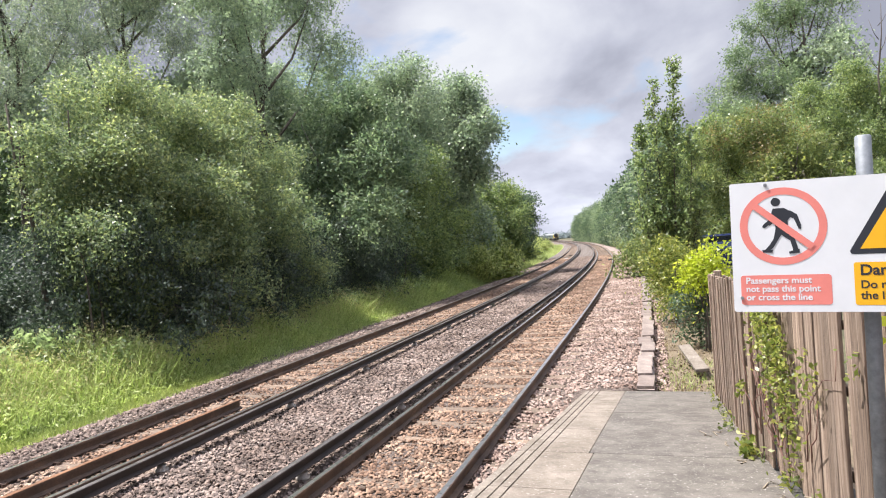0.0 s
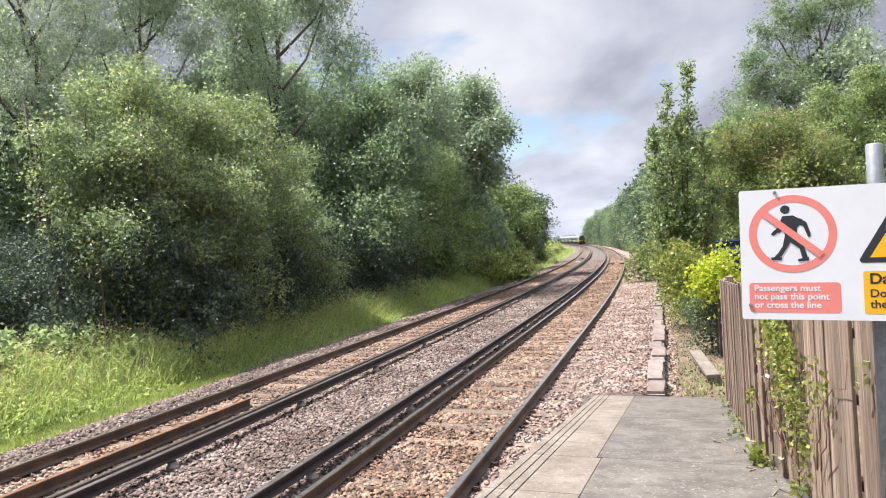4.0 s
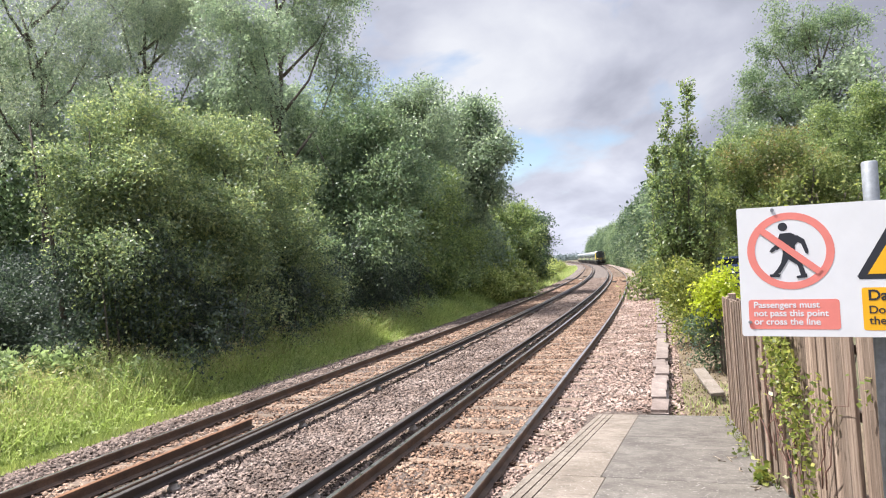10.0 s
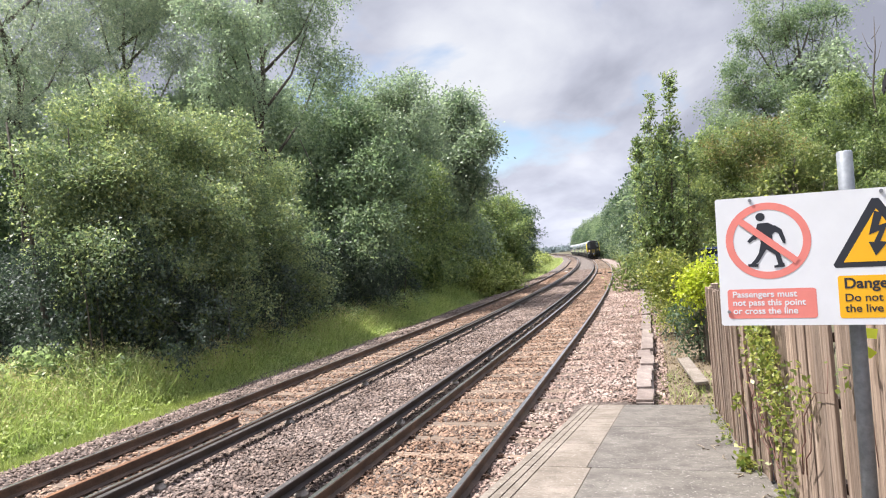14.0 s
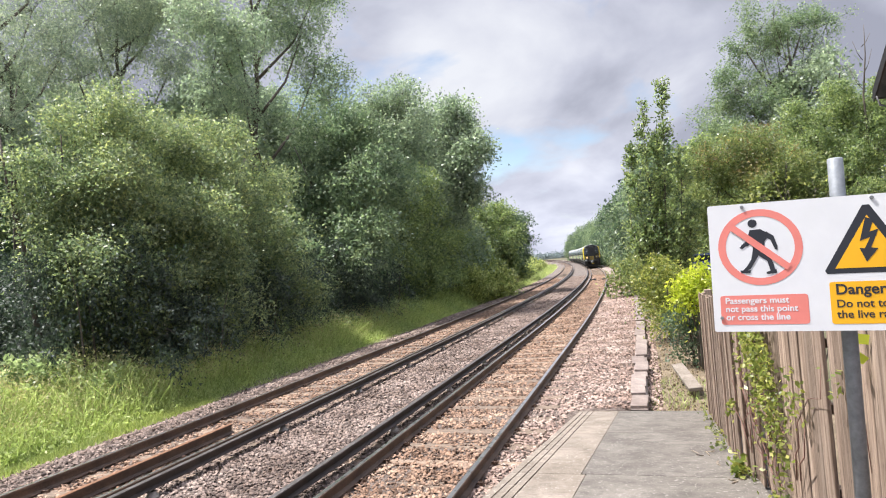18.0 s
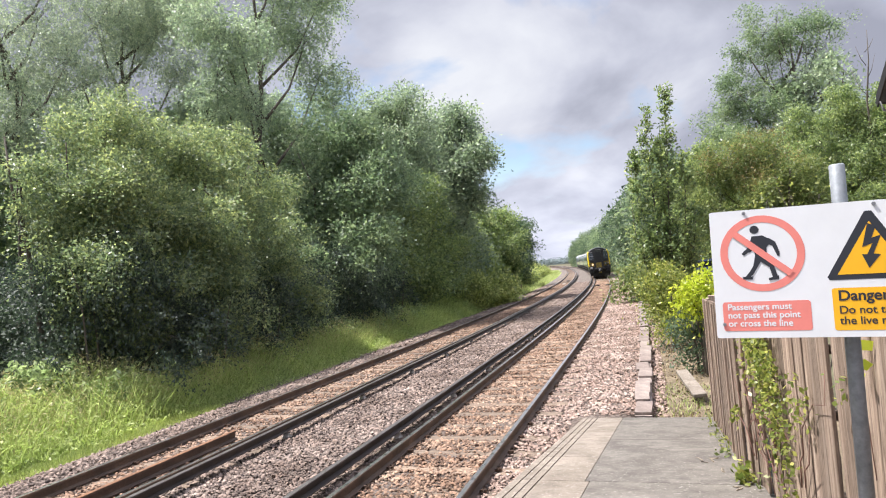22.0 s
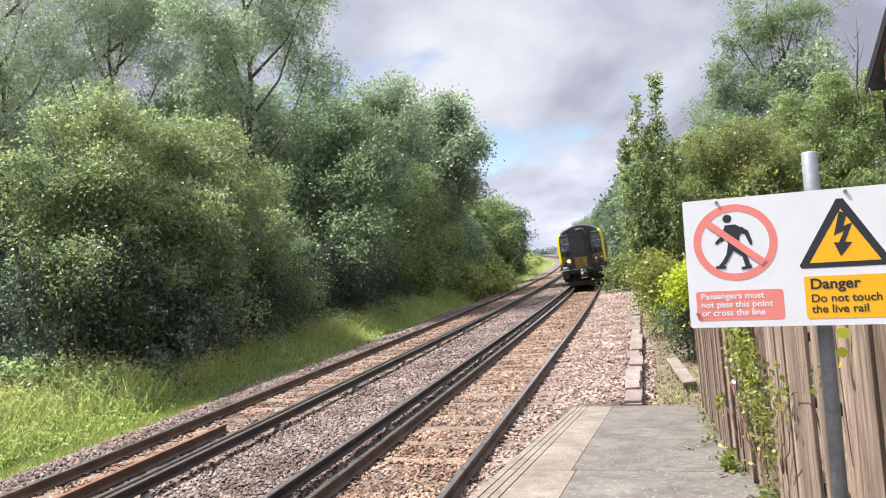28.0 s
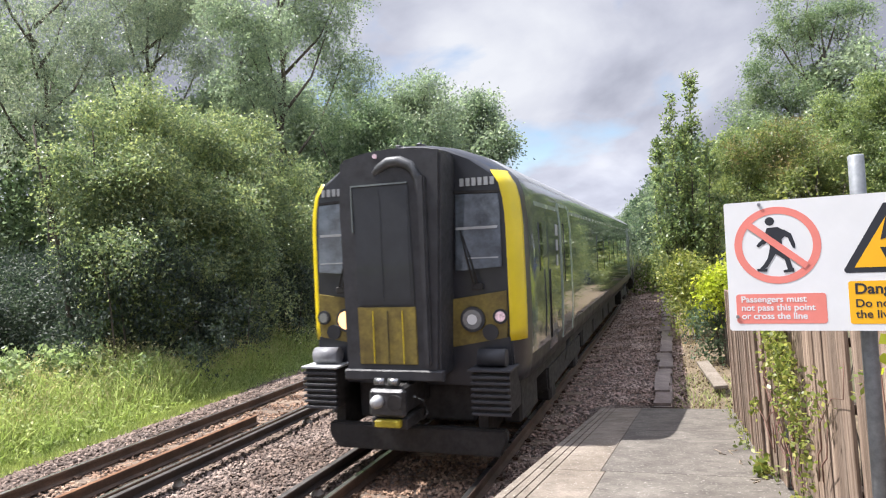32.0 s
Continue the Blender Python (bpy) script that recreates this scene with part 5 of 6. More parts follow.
    for x, z in ((0.112, 0.012), (0.50, 0.012), (0.026, 0.398), (0.60, 0.385)):
        part("screw", disc(x, 0.001, -z, 0.006, 0.006, 10), M["steel"], panel)
    bm = bmesh.new()
    inv = SIGN_POSE.inverted()
    pts = [inv @ Vector(p) for p in (POST_FOOT, POST_TOP)]
    d = (pts[1] - pts[0]).normalized()
    tube(bm, [pts[0], pts[1] - d * 0.004, pts[1]], [0.0242, 0.0242, 0.021], 24)
    part("post", bm, M["post"], s, "round grey steel post")
    for z in (0.09, 0.35):
        part("clamp", boxed(0.385, 0.004, -z - 0.02, 0.475, 0.02, -z + 0.02, 0.003), M["steel"], s)


SIGN_POSE = pose(0.212, 2.478, 2.588, -5.0, 1.4, -4.0)
POST_TOP, POST_FOOT = (0.631, 2.503, 2.712), (0.603, 2.461, 0.90)


# ---- planting ----
M["litter"] = leaf_mat("dead_leaves", (0.07, 0.045, 0.025), (0.16, 0.11, 0.065), (0.32, 0.25, 0.16), 0.7, 0.2)
def open_crown_limbs():
    """Dark rising limbs with few leaves, on the thin side of the tall tree's crown."""
    rng = np.random.default_rng(53)
    t = thing("tree", pose(7.4, 36.9, -0.1), "thin tree with dark rising limbs and few leaves", "tree", "trees and bushes beside the line")
    bm, tips = bmesh.new(), []
    tube(bm, [(0, 0, -0.2), (0.1, 0, 4), (0.0, 0, 8.2)], [0.13, 0.11, 0.09], 7)
    for k in range(9):
        a = -0.62 + 1.3 * k / 8
        p, way, r = Vector((0, 0, 7.6 + 0.15 * k % 0.5)), Vector((math.sin(a) * 0.8, 0.3 * rng.normal(), math.cos(a))), 0.055
        pts = [p.copy()]
        for j in range(5):
            p = p + way.normalized() * 1.15 * (0.8 + 0.3 * rng.random())
            way = way + Vector((0.12 * rng.normal(), 0.1 * rng.normal(), 0.18))
            pts.append(p.copy())
            for i in range(2):
                q = p + Vector((0.5 * rng.normal(), 0.3 * rng.normal(), 0.45 + 0.3 * rng.random()))
                tube(bm, [p, q], [r * 0.4, 0.006], 4, False)
                tips.append((q.x, q.y, q.z, 0.30))
        tube(bm, pts, [r, r * 0.85, r * 0.7, r * 0.5, r * 0.35, 0.008], 5)
    part("trunk", bm, M["bark"], t)
    part("crown", sprays(rng, tips, 10000, 0.09, "crown", M["leaf_mid"], per=9), M["leaf_mid"], t)


def build_trees():
    L = "dense leafy tree at the edge of the wood"
    # wood beside the far track, front row
    W = "broad bright green bushy tree beside the grass verge"
    tree("tree", -14.4, 13.8, -0.2, 8.0, 3.0, 190000, 0.067, 11, M["leaf_dome"], W, loose=1.2, stems=3, trunk=0.08, lobes=[
        (-0.2, 0.4, 7.2, 1.4), (-0.2, -0.9, 5.5, 1.2), (-0.4, 2.2, 7.0, 1.5), (0.4, -0.1, 5.2, 1.6), (0.8, 1.0, 4.6, 1.6), (0.4, -1.3, 3.8, 1.1), (1.0, -0.8, 3.2, 1.4), (1.2, 0.6, 2.5, 1.4), (0.6, -1.2, 2.2, 1.0), (-1.2, 0.8, 4.5, 1.8), (1.0, -0.2, 4.3, 1.2)])
    tree("tree", -14.2, 18.0, -0.2, 8.0, 3.0, 165000, 0.070, 19, M["leaf_dome"], W, loose=1.2, stems=3, trunk=0.08, lobes=[
        (-0.6, 0.0, 7.3, 1.4), (-0.6, 2.4, 7.4, 1.5), (0.2, -0.3, 5.8, 1.7), (0.0, 2.8, 5.9, 1.5), (0.8, -1.6, 3.8, 1.6), (0.8, 1.0, 3.6, 1.7), (1.2, -1.7, 2.0, 1.3), (0.8, 2.3, 2.4, 1.5), (-1.2, 1.0, 4.5, 1.8)])
    tree("tree", -15.4, 28.0, -0.2, 10.0, 3.0, 95000, 0.115, 14, M["leaf_mid"], L, per=14, loose=1.15, stems=2, trunk=0.1, lobes=[
        (0.1, 0.5, 9.2, 1.8), (1.8, 1.5, 9.4, 1.7), (-0.5, -0.5, 6.9, 1.8), (1.7, 0.0, 6.7, 2.1), (-0.1, -1.0, 4.3, 2.0), (1.8, 0.0, 4.2, 2.1), (0.6, -2.0, 2.2, 1.6), (2.7, 2.0, 7.1, 1.7), (2.0, -3.2, 3.6, 1.5)])
    tree("tree", -14.0, 37.0, -0.2, 7.0, 3.0, 60000, 0.12, 15, M["leaf_light"], L, per=13, loose=1.15, stems=2, trunk=0.09, lobes=[
        (-0.1, 1.0, 7.3, 1.6), (-0.9, -1.0, 5.5, 1.9), (0.7, 1.0, 5.1, 1.8), (-0.2, -1.0, 3.0, 1.7), (1.1, 3.0, 3.2, 1.7), (-0.2, -3.0, 2.8, 1.5), (0.6, -0.4, 1.4, 1.4)])
    tree("tree", -14.6, 46.0, -0.2, 14.0, 3.2, 62000, 0.165, 26, M["leaf_far"], "dense broad-leaved tree with glossy foliage", trunk=0.2, slim=0.66, per=11, loose=1.25, lobes=[
        (-0.3, 1.0, 13.9, 1.8), (1.5, 1.0, 13.4, 1.6), (2.6, 0.0, 11.3, 1.2), (-0.6, 0.0, 11.1, 2.2), (1.8, 0.0, 9.7, 1.7), (-2.3, 0.0, 10.4, 2.0), (-0.1, -1.0, 7.5, 2.3), (1.8, 0.0, 7.4, 1.5), (0.4, 0.0, 4.6, 2.2)])
    tree("tree", -15.4, 60.0, -0.2, 7.5, 3.0, 50000, 0.16, 17, M["leaf_light"], L, stems=2, trunk=0.1, lobes=[
        (-0.6, 0.0, 7.3, 2.0), (0.9, 2.0, 6.7, 1.9), (0.6, 0.0, 4.5, 2.1), (-0.3, -4.0, 4.3, 1.9), (0.1, -4.0, 2.2, 1.6), (0.8, 1.0, 2.2, 1.7)])
    tree("tree", -17.0, 77.0, -0.2, 7.0, 3.0, 36000, 0.18, 28, M["leaf_dark"], L, trunk=0.13, lobes=[
        (0.2, 0.0, 6.6, 2.1), (1.1, 1.0, 4.8, 1.4), (0.3, -2.0, 3.8, 1.9), (1.2, 3.0, 3.2, 1.0), (0.4, 0.0, 1.8, 1.7)])
    # tall trees behind
    T = "tall leafy tree with branches showing against the sky"
    tree("tree", -25.0, 19.5, -0.1, 17.0, 4.0, 72000, 0.074, 21, M["leaf_birch"], T, loose=1.6, trunk=0.16, droop=0.5, lobes=[
        (0.0, -0.3, 13.4, 1.6), (-1.0, 2.4, 15.6, 1.8), (0.0, 0.6, 11.6, 1.5), (0.0, 3.0, 13.7, 1.4), (0.0, -0.3, 9.5, 1.7), (-1.0, 3.2, 18.0, 2.1), (0.0, -1.8, 15.8, 1.9), (0.6, 2.0, 7.4, 1.9), (0.3, -2.6, 11.5, 1.6)])
    tree("tree", -26.0, 26.3, -0.1, 21.0, 5.0, 135000, 0.080, 22, M["leaf_birch"], T, loose=1.6, trunk=0.2, droop=0.5, lobes=[
        (0.0, -1.1, 16.4, 2.0), (0.0, 1.5, 16.2, 2.1), (0.0, 3.8, 18.5, 2.2), (0.0, 1.4, 20.1, 2.8), (0.0, -2.2, 13.0, 1.6), (0.0, 4.5, 15.4, 1.7), (0.0, 6.0, 21.3, 2.6), (0.4, 1.4, 10.6, 2.0), (0.2, 4.6, 11.5, 1.8)])
    tree("tree", -19.0, 28.8, -0.1, 24.5, 4.4, 100000, 0.105, 23, M["leaf_far"], "tall leafy tree with a dark bare trunk and open crown", trunk=0.2, loose=1.5, droop=0.25, lobes=[
        (0.0, -1.6, 14.9, 1.7), (0.0, 1.6, 17.2, 2.1), (0.5, 4.3, 16.7, 1.9), (0.5, 5.4, 14.6, 1.8), (0.0, -3.6, 12.4, 1.6), (0.0, -1.3, 11.8, 1.2), (0.5, 7.2, 13.5, 1.3), (0.0, 1.9, 20.2, 2.6), (1.0, 5.6, 19.6, 1.6), (0.6, 3.0, 23.4, 2.4), (1.4, 0.4, 24.6, 2.2), (1.2, 4.6, 25.6, 1.8), (0.5, 4.4, 11.2, 1.7), (-0.5, -3.1, 15.6, 1.6)])
    tree("tree", -24.5, 36.0, -0.1, 17.0, 4.0, 60000, 0.125, 29, M["leaf_far"], T, loose=1.4, trunk=0.18, droop=0.4, lobes=[
        (0.0, -1.0, 16.0, 2.2), (0.5, 2.6, 14.2, 2.2), (0.0, -3.0, 13.6, 2.2), (0.4, 0.4, 12.4, 2.4), (0.2, -3.4, 10.0, 2.4), (0.4, 2.8, 10.0, 2.4), (0.4, 0.0, 7.4, 2.6)])
    tree("tree", -17.5, 41.0, -0.1, 14.4, 3.4, 44000, 0.135, 24, M["leaf_far"], T, loose=1.4, per=12, trunk=0.17, lobes=[
        (0.0, 0.0, 14.0, 1.6), (2.0, 0.0, 14.4, 1.5), (0.3, 0.0, 11.8, 2.0), (2.6, 0.0, 11.9, 1.9), (1.4, -1.0, 9.2, 2.3)])
    # deep wood behind, out of copies
    base = tree("tree", -26, 2.0, 0, 13.5, 4.4, 34000, 0.19, 31, M["leaf_far"], "shaded tree deep in the wood", 0.05, 26, 1, 0.2)
    base2 = tree("tree", -25, 34.0, 0, 14.5, 4.4, 34000, 0.19, 32, M["leaf_mid"], "shaded tree deep in the wood", 0.05, 26, 1, 0.2)
    k = 0
    for x, y in ((-27, 3), (-25, 9.5), (-31, 17), (-32, 23), (-22.5, 29), (-23, 38), (-21, 44.5), (-21, 52), (-22, 60), (-21.5, 70), (-30, 14), (-31, 28), (-29, 44), (-28, 58), (-30, 5), (-24, -4), (-28, -12)):
        k += 1
        c = copy_thing(base if k % 2 else base2, pose(x, y, 0, 0, 0, 67 * k))
        c.scale = (1, 1, 0.85 + 0.3 * ((k * 37) % 10) / 10)
    # bushes in shade-dark leaf colour fill the foot of the wood
    under = tree("bush", -18.2, 9.0, -0.1, 3.0, 2.4, 26000, 0.062, 33, M["leaf_under"], "undergrowth coloured dark for the shade below the trees", 0.0, 20, 2, 0.03)
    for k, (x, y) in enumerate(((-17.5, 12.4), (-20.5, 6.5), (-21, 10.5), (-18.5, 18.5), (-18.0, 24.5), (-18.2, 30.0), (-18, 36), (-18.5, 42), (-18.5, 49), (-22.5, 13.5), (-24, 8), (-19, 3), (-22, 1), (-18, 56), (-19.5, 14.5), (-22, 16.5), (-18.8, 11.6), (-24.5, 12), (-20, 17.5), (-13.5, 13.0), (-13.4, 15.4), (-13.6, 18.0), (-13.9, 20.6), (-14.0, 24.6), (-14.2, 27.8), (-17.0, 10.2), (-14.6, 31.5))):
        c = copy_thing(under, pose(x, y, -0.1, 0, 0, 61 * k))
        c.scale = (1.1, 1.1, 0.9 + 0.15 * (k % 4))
    # right-hand side
    sapling(0.30, 21.0, -0.1, 7.75, 0.95, 41, M["leaf_light"], "slender young tree with upright leafy shoots beside the line")
    tree("bush", 0.40, 21.8, -0.1, 3.4, 1.2, 24000, 0.07, 42, M["leaf_olive"], "ivy-covered bush over the cable trough", trunk=0.03, stems=2, lobes=[
        (-0.3, 0.0, 2.6, 0.65), (0.2, 0.0, 2.9, 0.7), (-0.5, -0.6, 1.6, 0.65), (0.2, -0.5, 1.6, 0.7), (0.2, -0.2, 0.9, 0.7)])
    tree("bush", 0.22, 18.2, -0.1, 1.95, 0.9, 9000, 0.06, 43, M["leaf_climb"], "straggly bush beside the trough", trunk=0.025, stems=2, per=9, lobes=[
        (-0.45, 0.3, 1.5, 0.42), (0.1, -0.2, 1.6, 0.45), (-0.3, 0.0, 0.95, 0.45), (0.4, 0.0, 1.0, 0.4), (0.0, -0.6, 0.55, 0.35), (-0.1, 0.2, 2.0, 0.35)])
    tree("bush", 0.80, 14.2, -0.1, 1.9, 0.6, 3400, 0.058, 44, M["leaf_lime"], "yellow-green shrub by the fence end", stems=2, trunk=0.025, slim=0.7, per=8, lobes=[
        (-0.30, 0.0, 1.60, 0.20), (-0.05, 0.0, 1.70, 0.22), (0.12, 0.0, 1.92, 0.20), (-0.05, -0.1, 1.45, 0.22), (-0.35, 0.1, 1.38, 0.13), (0.20, 0.1, 1.5, 0.22)])
    tree("bush", 0.75, 14.6, -0.1, 1.4, 0.6, 3600, 0.06, 52, M["leaf_dark"], "dark scrub below the yellow-green shrub", stems=2, trunk=0.03, per=9, lobes=[
        (-0.1, 0.0, 1.0, 0.4), (-0.35, 0.2, 0.7, 0.35), (0.1, 0.0, 0.6, 0.35), (-0.2, -0.1, 0.35, 0.3)])
    tree("tree", 2.4, 31.0, -0.1, 7.2, 2.5, 46400, 0.1, 46, M["leaf_light"], L, 0.1, 26, 1, 0.1)
    tree("tree", 6.9, 36.5, -0.1, 14.6, 3.6, 66000, 0.078, 47, M["leaf_mid"], "tall open-crowned tree with dark branches", trunk=0.17, lobes=[
        (-2.2, -0.5, 10.2, 1.3), (-3.1, -0.5, 8.9, 1.1), (-1.6, 0.0, 12.4, 1.2), (-0.1, 0.5, 13.6, 1.5), (1.3, 0.5, 13.2, 1.1), (-0.9, -0.5, 9.7, 1.6), (-2.8, -1.5, 7.4, 1.4), (-0.5, -0.5, 7.6, 1.6)])
    open_crown_limbs()
    haw = tree("tree", 4.6, 26.6, -0.1, 6.0, 3.1, 100000, 0.062, 48, M["leaf_olive"], "olive-green hawthorn with rusty tips", stems=2, trunk=0.1, lobes=[
        (-2.7, -0.1, 5.4, 0.9), (-1.7, -0.1, 5.5, 1.0), (-0.5, 0.4, 5.7, 1.1), (0.3, -0.1, 5.1, 1.0), (-2.3, -0.6, 3.9, 1.2), (-0.5, -0.6, 4.1, 1.2), (0.8, 0.0, 3.6, 1.3), (-1.4, 0.0, 2.2, 1.3)])
    part("young_growth", sprays(np.random.default_rng(54), [(-1.5, -0.5, 5.9, 0.6), (-0.6, -0.3, 6.2, 0.7), (0.2, -0.6, 5.5, 0.6), (-0.9, -1.0, 5.0, 0.6), (-2.4, -0.6, 5.7, 0.5)], 1900, 0.075, "young_growth", M["leaf_rust"], per=7), M["leaf_rust"], haw, "rust-tinged young shoots")
    tree("tree", 7.6, 28.6, -0.1, 7.6, 2.8, 80000, 0.064, 49, M["leaf_light"], L, stems=2, trunk=0.1, droop=0.3, lobes=[
        (-1.7, 0.4, 6.9, 0.9), (-0.6, 0.4, 7.6, 0.9), (-1.1, -0.1, 6.1, 1.2), (-2.2, -0.6, 5.2, 1.0), (-0.3, -0.6, 5.5, 1.0), (-1.0, -0.4, 4.2, 1.3), (0.4, 0.0, 6.6, 1.1)])
    tree("tree", 9.3, 27.0, -0.1, 7.4, 3.0, 85000, 0.064, 50, M["leaf_light"], L, stems=2, trunk=0.1, droop=0.3, lobes=[
        (-1.6, 1.0, 7.3, 1.0), (-1.5, 0.5, 6.0, 1.1), (-0.6, 1.0, 7.2, 1.3), (-0.9, 0.0, 5.2, 1.2), (-2.1, 0.0, 4.3, 1.1), (0.3, 0.2, 6.4, 1.3), (-1.0, 0.0, 3.2, 1.3)])
    tree("tree", 9.0, 36.0, -0.1, 11.5, 3.6, 31900, 0.144, 51, M["leaf_far"], L, 0.1, 26, 1, 0.15)
    tree("bush", 1.30, 6.6, 0.0, 2.8, 0.5, 420, 0.028, 45, M["leaf_climb"], "climbing shrub whose shoots rise behind the fence", stems=3, trunk=0.012, per=7, lobes=[
        (-0.28, 0.0, 2.84, 0.12), (-0.05, 0.1, 2.88, 0.10), (0.16, 0.0, 2.86, 0.12), (-0.12, 0.0, 2.68, 0.15), (0.1, 0.1, 2.6, 0.16), (-0.18, 0.0, 2.98, 0.06), (0.32, 0.1, 2.92, 0.06)])
    row = tree("tree", 1.2, 44.0, -0.1, 8.6, 2.6, 14000, 0.2, 61, M["leaf_dark"], "trackside tree in a green row", 0.02, 28, 2, 0.1)
    row2 = tree("tree", 0.3, 52.0, -0.1, 9.6, 2.7, 14000, 0.2, 62, M["leaf_mid"], "trackside tree in a green row", 0.02, 28, 2, 0.1)
    k = 0
    s = 60.0
    while s < 300:
        k += 1
        d = 5.0 + (k * 7 % 5) * 0.35 - 1.4 * smooth(100, 160, s)
        p = on_line(s, d, -0.2)
        c = copy_thing(row if k % 2 else row2, pose(p.x, p.y, p.z, 0, 0, 83 * k))
        f = 0.95 + 0.3 * ((k * 29) % 10) / 10
        c.scale = (f, f, f * (0.95 + 0.1 * (k % 3)))
        s += 5.2 + (k % 3)
    low = tree("bush", -1.2, 36.0, -0.2, 1.9, 1.4, 4000, 0.14, 63, M["leaf_olive"], "low olive-green scrub beside the track", 0.02, 16, 2, 0.03)
    for i, (s, d, f) in enumerate(((70, 4.0, 0.22), (82, 3.9, 0.2), (95, 3.8, 0.2), (110, 3.9, 0.22), (50, 4.2, 0.25), (42, 4.3, 0.28), (128, 3.9, 0.2), (150, 4.0, 0.22))):
        p = on_line(s, d, -0.2)
        c = copy_thing(low, pose(p.x, p.y, p.z, 0, 0, 50 * i))
        c.scale = (f * 4, f * 4, f * 5)
    # low shrubs of the far verge
    sh = tree("bush", -11.9, 42.0, -0.25, 1.9, 1.5, 8000, 0.13, 71, M["leaf_pale"], "low bright shrub on the verge", 0.02, 18, 2, 0.03)
    tree("bush", -11.4, 45.2, -0.45, 2.0, 1.75, 9000, 0.17, 72, M["leaf_pale"], "broad-leaved bright shrub at the foot of the wood", 0.0, 20, 3, 0.03, slim=0.8)
    for i, (s, d, f) in enumerate(((68, -10.5, 1.0), (78, -9.4, 0.8), (90, -9.8, 0.9), (100, -11, 1.1), (115, -10, 0.9), (128, -12, 1.2), (145, -10.5, 1.0), (100, -15, 1.3), (120, -17, 1.4), (150, -15, 1.5), (175, -14, 1.5), (200, -18, 1.8), (62, -9.6, 0.9))):
        p = on_line(s, d, -0.3)
        c = copy_thing(sh, pose(p.x, p.y, p.z, 0, 0, 70 * i))
        c.scale = (f * 1.2, f * 1.2, f)


def build_far_woods():
    """A distant wooded ridge and hedges."""
    rng = np.random.default_rng(9)
    blobs = []
    for i in range(150):
        a = radians(-4 + 30 * i / 150)
        dist = 520 + 60 * math.sin(i * 1.7)
        blobs.append((-math.sin(a) * dist, math.cos(a) * dist, -0.5 + 0.8 * abs(math.sin(i * 0.9)), 2.6 + 1.2 * abs(math.sin(i * 2.3))))
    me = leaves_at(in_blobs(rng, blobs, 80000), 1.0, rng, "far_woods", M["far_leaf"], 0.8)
    tagged(new("far_woods", me), "distant wooded ridge in a pale haze tint", "woods", kind="stuff")


def blades(name, s, d, z, h, w, rng, mat, label, lean=0.35):
    n = len(s)
    p = np.array([on_line(a, b) for a, b in zip(s, d)])
    p[:, 2] = z
    t = rng.random(n) * 2 * np.pi
    side = np.stack([np.cos(t), np.sin(t), np.zeros(n)], 1) * w[:, None]
    b = rng.normal(size=(n, 2)) * lean * h[:, None]
    tip = p + np.stack([b[:, 0], b[:, 1], h], 1)
    q = np.stack([p - side, p + side, tip], 1)
    tagged(new(name, quads_mesh(name, q.reshape(-1, 3), 3, mat)), label, "grass", kind="stuff")


